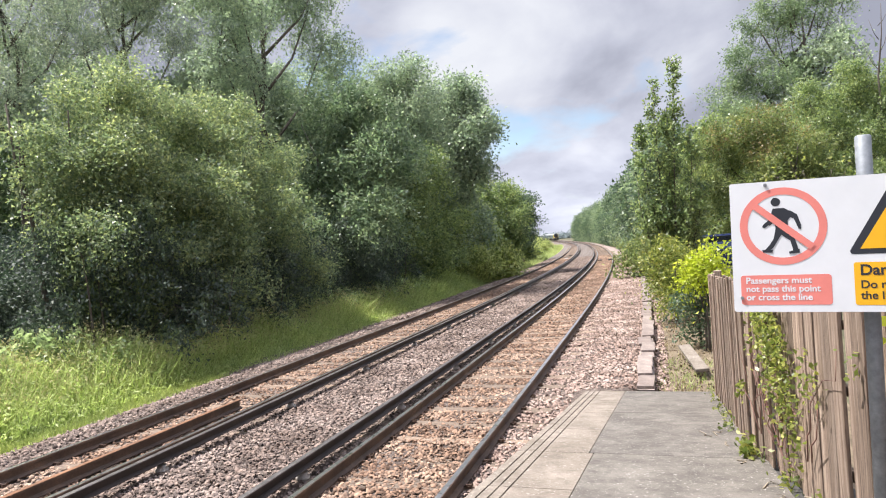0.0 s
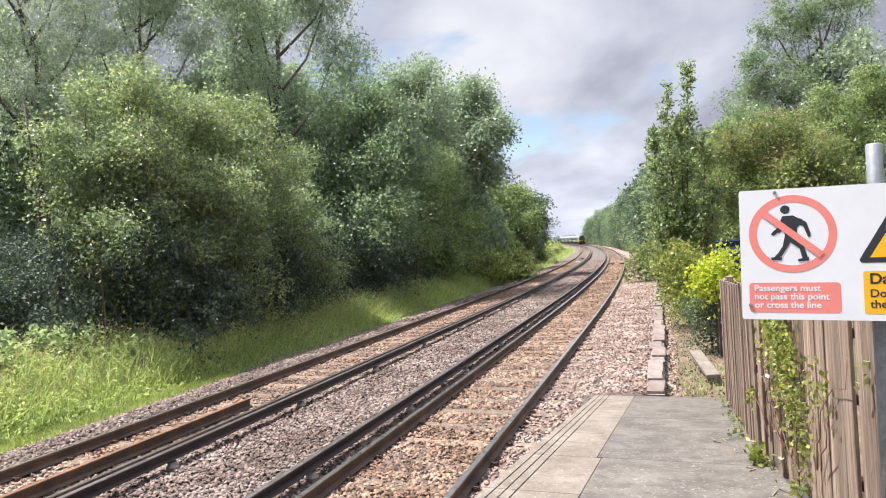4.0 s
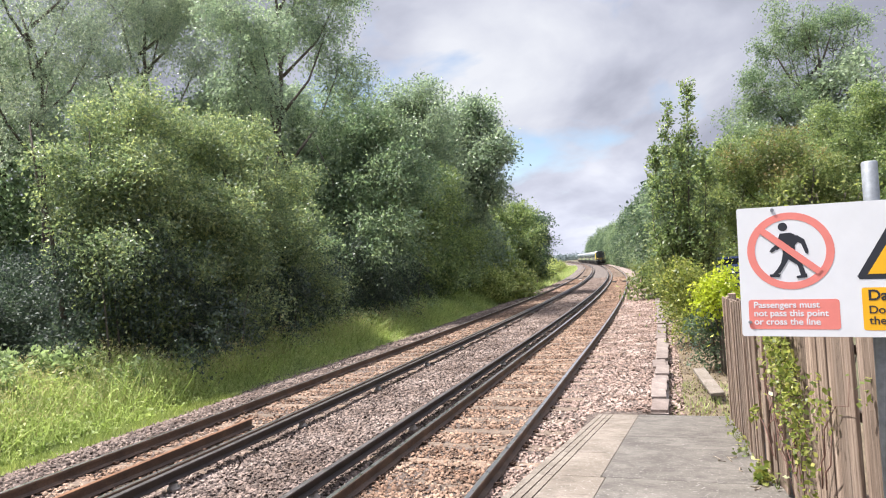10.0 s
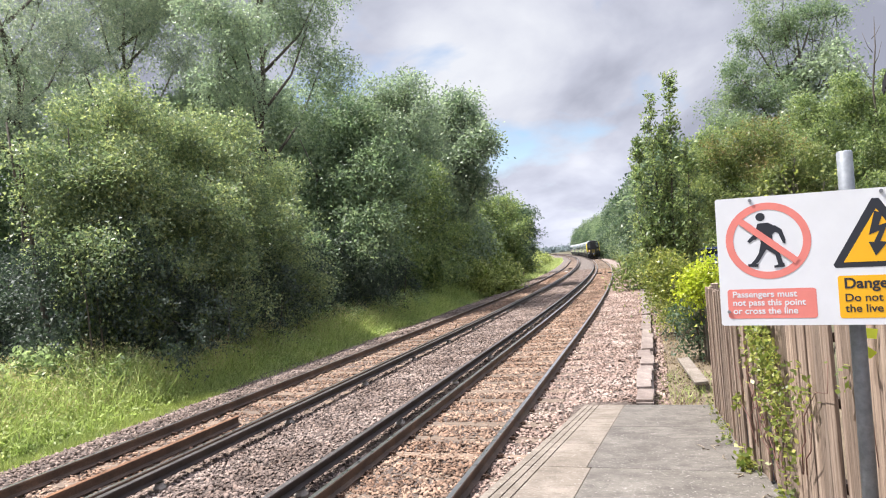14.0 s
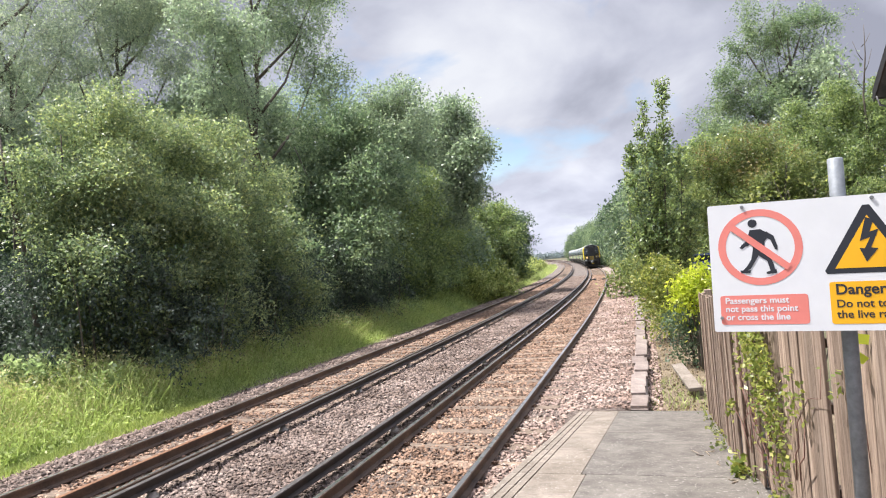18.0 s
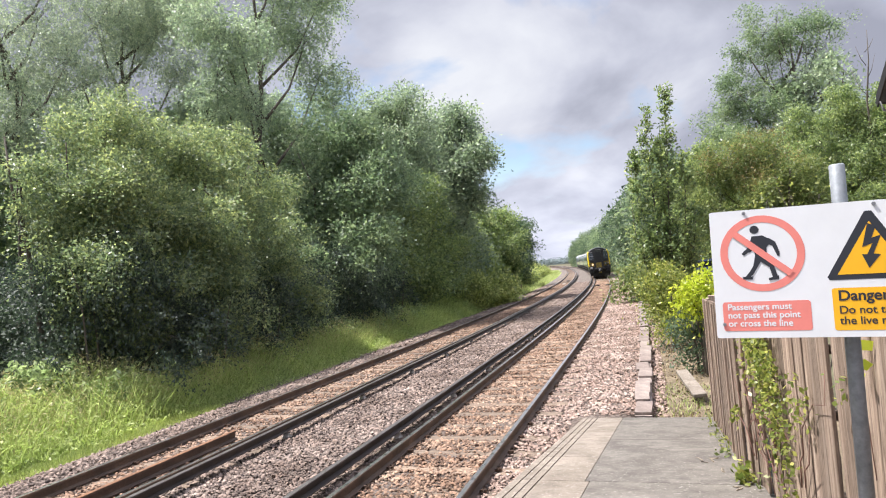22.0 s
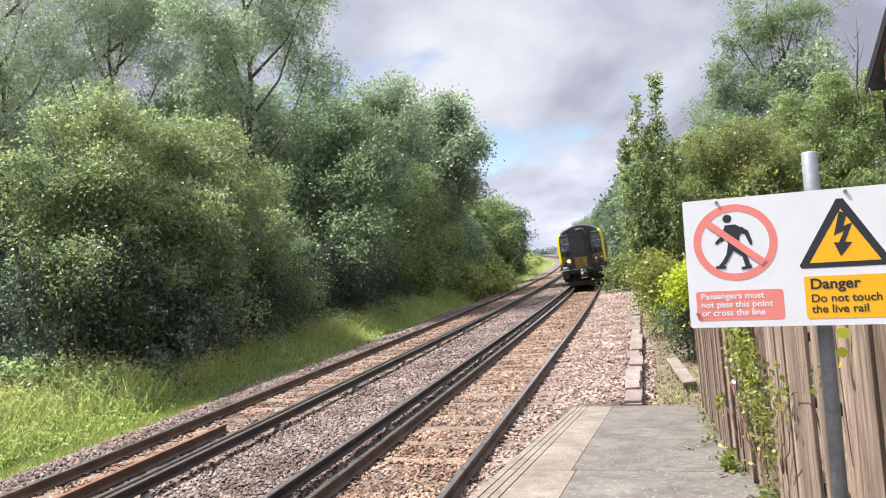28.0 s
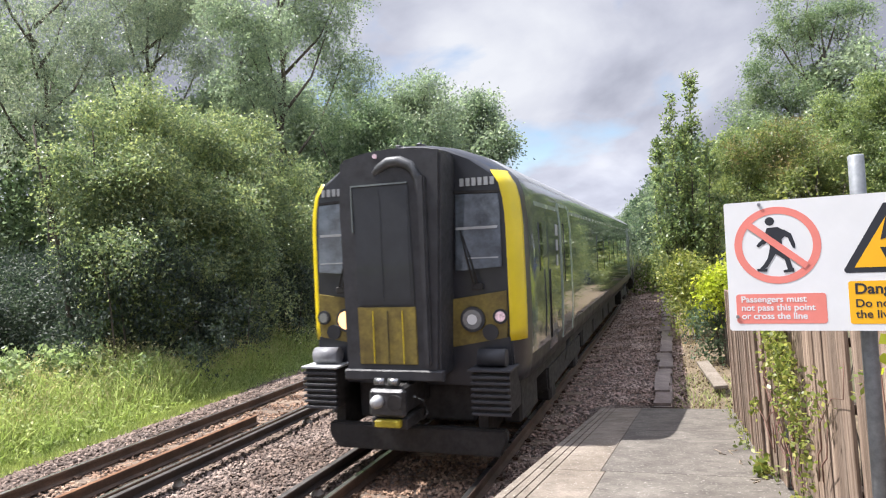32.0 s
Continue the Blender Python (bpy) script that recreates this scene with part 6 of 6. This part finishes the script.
def build_grass():
    rng = np.random.default_rng(77)

    def spread(n, s0, s1, d0, d1, pw=1.5):
        s = s0 + (s1 - s0) * rng.random(n) ** pw
        d = d0 + (d1 - d0) * rng.random(n)
        z = np.array([ground_z(a, b) for a, b in zip(s, d)])
        return s, d, z
    # short lush grass along the edge of the ballast
    s, d, z = spread(16000, 1.5, 13, -7.65, -7.05, 1.2)
    blades("short_verge_grass", s, d, z, 0.05 + 0.12 * rng.random(len(s)), 0.005 + 0.005 * rng.random(len(s)) + s * 0.0002, rng, M["grass_short"], "short lush grass along the ballast", 0.4)
    # tall verge grass beside the far track: a bank that rises away from the ballast
    def bank(s, d):
        lump = np.array([0.5 + 0.7 * noise.noise((a * 0.55, b * 0.8, 4.2)) + 0.35 * noise.noise((a * 1.9, b * 2.1, 9.0)) for a, b in zip(s, d)])
        return (0.58 + 0.70 * np.clip(lump, 0, 1.2)) * np.clip((-7.35 - d) / 1.15, 0.10, 1.0) * (0.92 + 0.08 * (s < 12))
    s, d, z = spread(90000, 1.5, 45, -12.2, -7.0)
    h = bank(s, d) * (0.55 + 0.6 * rng.random(len(s)))
    blades("verge_grass", s, d, z, h, 0.008 + 0.012 * rng.random(len(s)) + s * 0.0003, rng, M["grass"], "tall bright green verge grass", 0.5)
    s, d, z = spread(13000, 1.5, 30, -11.4, -8.0)
    h = bank(s, d) * (0.85 + 0.4 * rng.random(len(s)))
    blades("seeding_grass", s, d, z, h, 0.004 + 0.004 * rng.random(len(s)), rng, M["straw"], "pale seeding grass stalks", 0.16)
    s, d, z = spread(26000, 45, 200, -17, -6.9, 1.2)
    blades("far_verge_grass", s, d, z, 0.25 + 0.45 * rng.random(len(s)), 0.03 + 0.03 * rng.random(len(s)), rng, M["grass"], "yellow-green grass on the sunny far verge", 0.6)
    # seed heads and broad leaves that break up the blades
    s, d, z = spread(85000, 1.5, 42, -12.2, -7.45)
    a = s / R
    p = np.stack([X0 - R + (R + d) * np.cos(a), (R + d) * np.sin(a), z + bank(s, d) * (0.25 + 0.75 * rng.random(len(s)) ** 0.7)], 1)
    tagged(new("verge_leaves", leaves_at(p, 0.095, rng, "verge_leaves", M["grass"], 0.42, 0.0, up=1.6)), "broad weed leaves among verge grass", "weeds", kind="stuff")
    s, d, z = spread(22000, 1.5, 30, -11.4, -8.0)
    a = s / R
    p = np.stack([X0 - R + (R + d) * np.cos(a), (R + d) * np.sin(a), z + bank(s, d) * (0.9 + 0.3 * rng.random(len(s)))], 1)
    tagged(new("seed_heads", leaves_at(p, 0.06, rng, "seed_heads", M["straw"], 0.4, -0.6)), "pale feathery grass seed heads", "grass", kind="stuff")
    # dead leaves on the bare dirt
    s, d, z = spread(5000, 10.4, 24, 2.8, 4.6, 1.2)
    a = s / R
    p = np.stack([X0 - R + (R + d) * np.cos(a), (R + d) * np.sin(a), z + 0.012 + 0.015 * rng.random(len(s))], 1)
    tagged(new("leaf_litter", leaves_at(p, 0.045, rng, "leaf_litter", M["litter"], 0.6, 0.0, 4)), "brown dead leaves scattered on the dirt", "litter", kind="stuff")
    # dry grass by the trough and under the fence
    s, d, z = spread(500, 10.4, 26, 2.85, 4.4, 1.2)
    blades("dry_grass", s, d, z, 0.05 + 0.13 * rng.random(len(s)), 0.004 + 0.003 * rng.random(len(s)), rng, M["straw"], "dry grass tufts on bare dirt", 0.5)
    s, d, z = spread(450, 10.4, 13.0, 2.75, 4.0, 1.0)
    blades("short_grass", s, d, z, 0.04 + 0.12 * rng.random(len(s)), 0.005 + 0.003 * rng.random(len(s)), rng, M["grass"], "short green grass at the ramp's foot", 0.5)


def build_weeds():
    """Nettle-like weeds among the verge grass: stems with leaves in tiers."""
    rng = np.random.default_rng(15)
    for k in range(150):
        s, d = (rng.uniform(5.0, 11.5), rng.uniform(-11.6, -9.6)) if k < 50 else (rng.uniform(10, 34.0), rng.uniform(-11.2, -8.5))
        p = on_line(s, d)
        t = thing("weed", pose(p.x, p.y, ground_z(s, d) - 0.02), "tall leafy green weed among the grass", "weed", "weeds on the verge")
        bm, pts = bmesh.new(), []
        for j in range(5):
            ox, oy, h = rng.normal() * 0.12, rng.normal() * 0.12, rng.uniform(0.95, 1.65) if k < 50 else rng.uniform(0.7, 1.4)
            tube(bm, [(ox * 0.4, oy * 0.4, 0), (ox, oy, h)], [0.008, 0.003], 4)
            for i in range(30):
                f = 0.25 + 0.75 * i / 30
                pts.append((ox * (0.4 + 0.6 * f) + rng.normal() * 0.05, oy * (0.4 + 0.6 * f) + rng.normal() * 0.05, h * f))
        part("stalk", bm, M["leaf_light"], t)
        part("leaves", leaves_at(np.array(pts), 0.15, rng, "leaves", M["leaf_nettle"], 0.5, 0.1, 4, 1.6), None, t)


def build_fence_foot():
    """Small weeds and dead twigs along the foot of the fence."""
    rng = np.random.default_rng(31)
    for k in range(13):
        y = 3.4 + 6.6 * (k + rng.random()) / 13
        t = thing("small_weed", pose(fence_x(y) - 0.06, y, ramp_z(y) - 0.005), "small green weed at the fence foot", "weed", "weeds along the fence")
        n = int(rng.integers(8, 24))
        p = rng.normal(size=(n, 3)) * np.array([0.045, 0.09, 0.05])
        p[:, 2] = np.abs(p[:, 2]) + 0.01
        part("leaves", leaves_at(p, 0.045, rng, "leaves", M["leaf_climb"] if k % 3 else M["leaf_olive"], 0.6, 0.0, 4), None, t)
        bm = bmesh.new()
        for j in range(3):
            tube(bm, [(0, 0, 0), (rng.normal() * 0.04, rng.normal() * 0.05, 0.07)], [0.004, 0.002], 4)
        part("stalk", bm, M["leaf_olive"], t)
    t = thing("small_weed", pose(fence_x(5.5) - 0.10, 5.5, ramp_z(5.5) - 0.005), "bright leafy weed at the fence foot", "weed", "weeds along the fence")
    p = np.abs(rng.normal(size=(70, 3))) * np.array([-0.05, 0.12, 0.07]) + np.array([0.03, -0.1, 0.02])
    part("leaves", leaves_at(p, 0.055, rng, "leaves", M["leaf_climb"], 0.7, 0.0, 4, 0.8), None, t)
    part("stalk", tube(bmesh.new(), [(0, 0, 0), (-0.02, 0.03, 0.08), (-0.03, 0.07, 0.14)], [0.005, 0.004, 0.002], 4), M["leaf_olive"], t)
    for k in range(9):
        y = rng.uniform(3.6, 6.5)
        x = fence_x(y) - rng.uniform(0.05, 0.35)
        bm = bmesh.new()
        q, path = Vector((0, 0, 0)), [(0, 0, 0)]
        for j in range(4):
            q = q + Vector((rng.normal() * 0.05, rng.normal() * 0.07, 0))
            path.append((q.x, q.y, -0.138 * q.y + 0.004 + 0.01 * rng.random()))
        tube(bm, path, [0.006, 0.005, 0.004, 0.003, 0.002], 5)
        t = thing("twig", pose(x, y, ramp_z(y) + 0.006), "dry pale twig lying on the platform", "twig", "twigs on the platform")
        part("stick", bm, M["straw_wood"], t)


M["stem"] = plain("pinkish_stem", (0.22, 0.11, 0.085), 0.7)


def build_climber():
    """Climbing plant that hangs on the fence."""
    rng = np.random.default_rng(21)
    spots = [(4.1, 1.55, 0.2, 60), (5.0, 1.70, 0.42, 760), (4.7, 1.42, 0.38, 520), (4.55, 1.15, 0.28, 60), (4.4, 1.0, 0.22, 18), (5.9, 1.05, 0.08, 40), (4.6, 0.74, 0.12, 30), (3.45, 1.75, 0.07, 12), (5.0, 1.9, 0.3, 160)]
    t = thing("climbing_plant", pose(fence_x(4.7) - 0.02, 4.7, 0.5, 0, 0, 6), "green climbing plant with pink stems on the fence", "climbing plant")
    pts = []
    for y, z, r, n in spots:
        p = rng.normal(size=(n, 3)) * np.array([0.03, r * 0.42, r * 0.55]) + np.array([-0.03, y - 4.7, z - 0.5])
        p[:, 0] = -np.abs(p[:, 0]) - 0.012
        pts.append(p)
    part("leaves", leaves_at(np.concatenate(pts), 0.037, rng, "leaves", M["leaf_climb"], 0.62, 0.4, 4, 0.6), None, t)
    bm = bmesh.new()
    for k in range(16):
        y0 = rng.uniform(-0.5, 0.9)
        path = [(-0.02, y0, rng.uniform(0.2, 0.6))]
        for j in range(6):
            path.append((-0.02 - 0.02 * rng.random(), path[-1][1] + rng.normal() * 0.14, path[-1][2] + rng.uniform(0.02, 0.2)))
        tube(bm, path, [0.005 - 0.0006 * j for j in range(7)], 4)
    part("stem_work", bm, M["stem"], t)
    # a short shoot with large leaves farther along the fence
    t = thing("climbing_plant", pose(0.845, 3.25, 1.91), "young climbing shoot with a few large bright leaves on the fence", "climbing plant")
    p = np.array([(-0.02, 0.0, 0.05), (-0.03, 0.02, -0.02), (-0.02, -0.02, -0.05)])
    part("leaves", leaves_at(p, 0.055, rng, "leaves", M["leaf_lime"], 0.9, 0.3, 4, 0.5), None, t)
    part("stem_work", tube(bmesh.new(), [(0.0, 0.02, 0.3), (-0.02, 0.03, 0.05), (-0.015, 0.01, -0.2), (-0.02, -0.06, -0.5)], [0.004, 0.004, 0.003, 0.002], 5), M["stem"], t)


def build_small_trackside():
    """Small things on and beside the tracks."""
    for s, d in ((62.0, -0.42), (62.0, 0.55), (84.0, FAR_D + 0.2)):
        t = thing("track_magnet", line_pose(s, d, SLEEPER_TOP), "dark metal magnet box between the rails", "track magnet", "magnets in the track")
        part("case", boxed(-0.22, -0.35, 0.0, 0.22, 0.35, 0.13, 0.02), M["under"], t)
        part("base_plate", boxed(-0.26, -0.4, -0.02, 0.26, 0.4, 0.0), M["clip"], t)
    t = thing("track_marker", line_pose(73.5, FAR_D + 0.1, SLEEPER_TOP), "small pale marker plate between the rails", "marker")
    part("plate", boxed(-0.2, -0.15, 0.0, 0.2, 0.15, 0.09, 0.02), M["white"], t)
    t = thing("marker_post", line_pose(66.0, -8.1, -0.45), "short weathered marker post in the verge", "post")
    part("stake", boxed(-0.05, -0.05, 0.0, 0.05, 0.05, 0.95, 0.01), M["board"], t)
    # a bare dead tree behind the hedge
    t = thing("dead_tree", pose(7.85, 27.5, -0.1), "bare dead tree rising above the hedge", "tree", "trees and bushes beside the line")
    part("trunk", tube(bmesh.new(), [(0, 0, -0.2), (0.05, 0, 4), (0.0, 0, 7.5), (0.18, 0, 9.0), (0.22, 0, 10.1)], [0.08, 0.06, 0.035, 0.02, 0.008], 7), M["bark"], t)
    for h, x, up in ((7.6, -0.5, 1.2), (8.3, 0.35, 0.9), (8.8, -0.25, 0.8), (9.3, 0.35, 0.5), (7.2, 0.8, 1.1)):
        part("limb", tube(bmesh.new(), [(0.08, 0, h), (0.08 + x * 0.5, 0.05, h + up * 0.35), (0.08 + x, 0.1, h + up)], [0.016, 0.011, 0.005], 5), M["bark"], t)


# ---- house and car behind the fence ----
M["brick"] = surface("brickwork", [(0.3, (0.30, 0.12, 0.09)), (0.5, (0.42, 0.19, 0.15)), (0.7, (0.52, 0.27, 0.21))], 6, 30, 0.9, relief=0.4, dist=0.01)
M["mortar"] = plain("mortar", (0.45, 0.42, 0.38), 0.95)
M["slate"] = surface("roof_slate", [(0.3, (0.05, 0.05, 0.06)), (0.7, (0.13, 0.13, 0.14))], 3, 20, 0.7, relief=0.3, dist=0.01)
M["barge"] = plain("dark_bargeboard_paint", (0.03, 0.028, 0.03), 0.5)
M["blue"] = plain("blue_car_paint", (0.035, 0.05, 0.12), 0.25, 0.2, 0.1, 2, coat=0.8)
M["tyre"] = plain("tyre_rubber", (0.02, 0.02, 0.02), 0.85)


def build_house():
    h = thing("house", HOUSE_POSE, "red brick house with a dark steep gable roof", "house")
    W, D, E, RZ = 6.5, 9.0, HOUSE_EAVE, HOUSE_EAVE + 5.2
    bm = bmesh.new()
    v = [bm.verts.new(c) for c in ((0, 0, 0), (W, 0, 0), (W, 0, E), (W / 2, 0, RZ), (0, 0, E), (0, D, 0), (W, D, 0), (W, D, E), (W / 2, D, RZ), (0, D, E))]
    for q in ((0, 1, 2, 3, 4), (9, 8, 7, 6, 5), (0, 4, 9, 5), (1, 6, 7, 2), (4, 3, 8, 9), (2, 7, 8, 3)):
        bm.faces.new([v[i] for i in q])
    wall = part("wall", bm, M["mortar"], h)
    # courses of bricks near the corner that is seen
    bb = bmesh.new()
    box(bb, 0, -0.012, 0, 0.215, 0.03, 0.065)
    me = bpy.data.meshes.new("brick")
    bb.to_mesh(me)
    bb.free()
    me.materials.append(M["brick"])
    for r in range(42):
        z = E - 2.6 + 0.075 * r
        for c in range(7):
            x = 0.0 + 0.225 * c + (0.1125 if r % 2 else 0)
            if z + 0.07 < E + max(0, x) * 1.55:
                b = part("brick", me, None, wall)
                b.matrix_local = pose(x, 0, z)
    for s in (0, 1):
        bm = bmesh.new()
        x0, z0, x1, z1 = (-0.5, E - 0.75, W / 2, RZ + 0.05) if s == 0 else (W + 0.5, E - 0.75, W / 2, RZ + 0.05)
        a = [bm.verts.new(c) for c in ((x0, -0.17, z0), (x1, -0.17, z1), (x1, D + 0.45, z1), (x0, D + 0.45, z0))]
        b = [bm.verts.new((q.co.x, q.co.y, q.co.z + 0.16)) for q in a]
        bm.faces.new(a)
        bm.faces.new(b)
        for i in range(4):
            bm.faces.new((a[i], a[(i + 1) % 4], b[(i + 1) % 4], b[i]))
        bmesh.ops.recalc_face_normals(bm, faces=bm.faces)
        part("roof_slope", bm, M["slate"], h)
        bm = bmesh.new()
        a = [bm.verts.new(c) for c in ((x0, -0.22, z0 - 0.12), (x1, -0.22, z1 - 0.1), (x1, -0.22, z1 + 0.2), (x0, -0.22, z0 + 0.2))]
        b = [bm.verts.new((q.co.x, -0.172, q.co.z)) for q in a]
        bm.faces.new(a)
        bm.faces.new(b)
        for i in range(4):
            bm.faces.new((a[i], a[(i + 1) % 4], b[(i + 1) % 4], b[i]))
        bmesh.ops.recalc_face_normals(bm, faces=bm.faces)
        part("bargeboard", bm, M["barge"], h)
    part("gutter", tube(bmesh.new(), [(-0.56, -0.15, E - 0.72), (-0.56, D + 0.4, E - 0.72)], [0.07, 0.07], 8), M["barge"], h)
    part("gutter_hook", tube(bmesh.new(), [(-0.4, -0.2, E - 0.75), (-0.3, -0.18, E - 1.0), (-0.05, -0.06, E - 1.15), (-0.05, -0.06, 0.0)], [0.035] * 4, 8), M["barge"], h)


HOUSE_EAVE, HOUSE_POSE = 6.75, pose(6.39, 19.9, 0.0, 0, 0, -70)


def build_parked_car():
    c = thing("car", CAR_POSE, "blue parked car behind the bushes", "car")
    prof = [(-2.0, 0.35), (2.05, 0.35), (2.1, 0.75), (1.95, 0.92), (0.95, 1.02), (0.35, 1.48), (-1.2, 1.50), (-1.85, 1.05), (-2.08, 0.95)]
    bm = bmesh.new()
    a = [bm.verts.new((x, -0.82 + (0.14 if z > 1.1 else 0), z)) for x, z in prof]
    b = [bm.verts.new((x, 0.82 - (0.14 if z > 1.1 else 0), z)) for x, z in prof]
    bm.faces.new(a)
    bm.faces.new(list(reversed(b)))
    for i in range(len(prof)):
        j = (i + 1) % len(prof)
        bm.faces.new((a[i], b[i], b[j], a[j]))
    bmesh.ops.recalc_face_normals(bm, faces=bm.faces)
    bmesh.ops.bevel(bm, geom=list(bm.edges), offset=0.06, segments=2, affect="EDGES")
    part("body", bm, M["blue"], c)
    for s in (-1, 1):
        y0 = -0.775 if s < 0 else 0.745
        part("side_window", prism([(0.85, 1.04), (0.32, 1.42), (-1.1, 1.43), (-1.6, 1.06)], y0, y0 + 0.03), M["glass"], c)
        for x in (-1.25, 1.3):
            w = part("wheel", tube(bmesh.new(), [(x, s * 0.62, 0.32), (x, s * 0.84, 0.32)], [0.32, 0.32], 20), M["tyre"], c)
            part("hubcap", tube(bmesh.new(), [(x, s * 0.83, 0.32), (x, s * 0.85, 0.32)], [0.19, 0.17], 14), M["steel"], w)
    bm = bmesh.new()
    q = [bm.verts.new(v) for v in ((1.0, -0.6, 1.03), (1.0, 0.6, 1.03), (0.42, 0.52, 1.45), (0.42, -0.52, 1.45))]
    q2 = [bm.verts.new((v.co.x - 0.05, v.co.y, v.co.z - 0.05)) for v in q]
    bm.faces.new(q)
    for i in range(4):
        bm.faces.new((q[i], q2[i], q2[(i + 1) % 4], q[(i + 1) % 4]))
    bmesh.ops.recalc_face_normals(bm, faces=bm.faces)
    part("windscreen", bm, M["glass"], c)


CAR_POSE = pose(1.7, 25.6, 0.55, 0, 0, 165)

# ---- the place ----
build_ground()
build_ballast()
TRACK_NEAR = build_track(0.0, -1.16, "near railway track with rusty rails and a conductor rail")
TRACK_FAR = build_track(FAR_D, -3.20, "far railway track with rusty rails and a conductor rail")
build_spare_rail()
build_platform()
build_trough()
build_fence()
build_sign()
build_train()
build_house()
build_parked_car()
build_trees()
build_far_woods()
build_weeds()
build_climber()
build_fence_foot()
build_small_trackside()
build_grass()
build_stones()
motions()
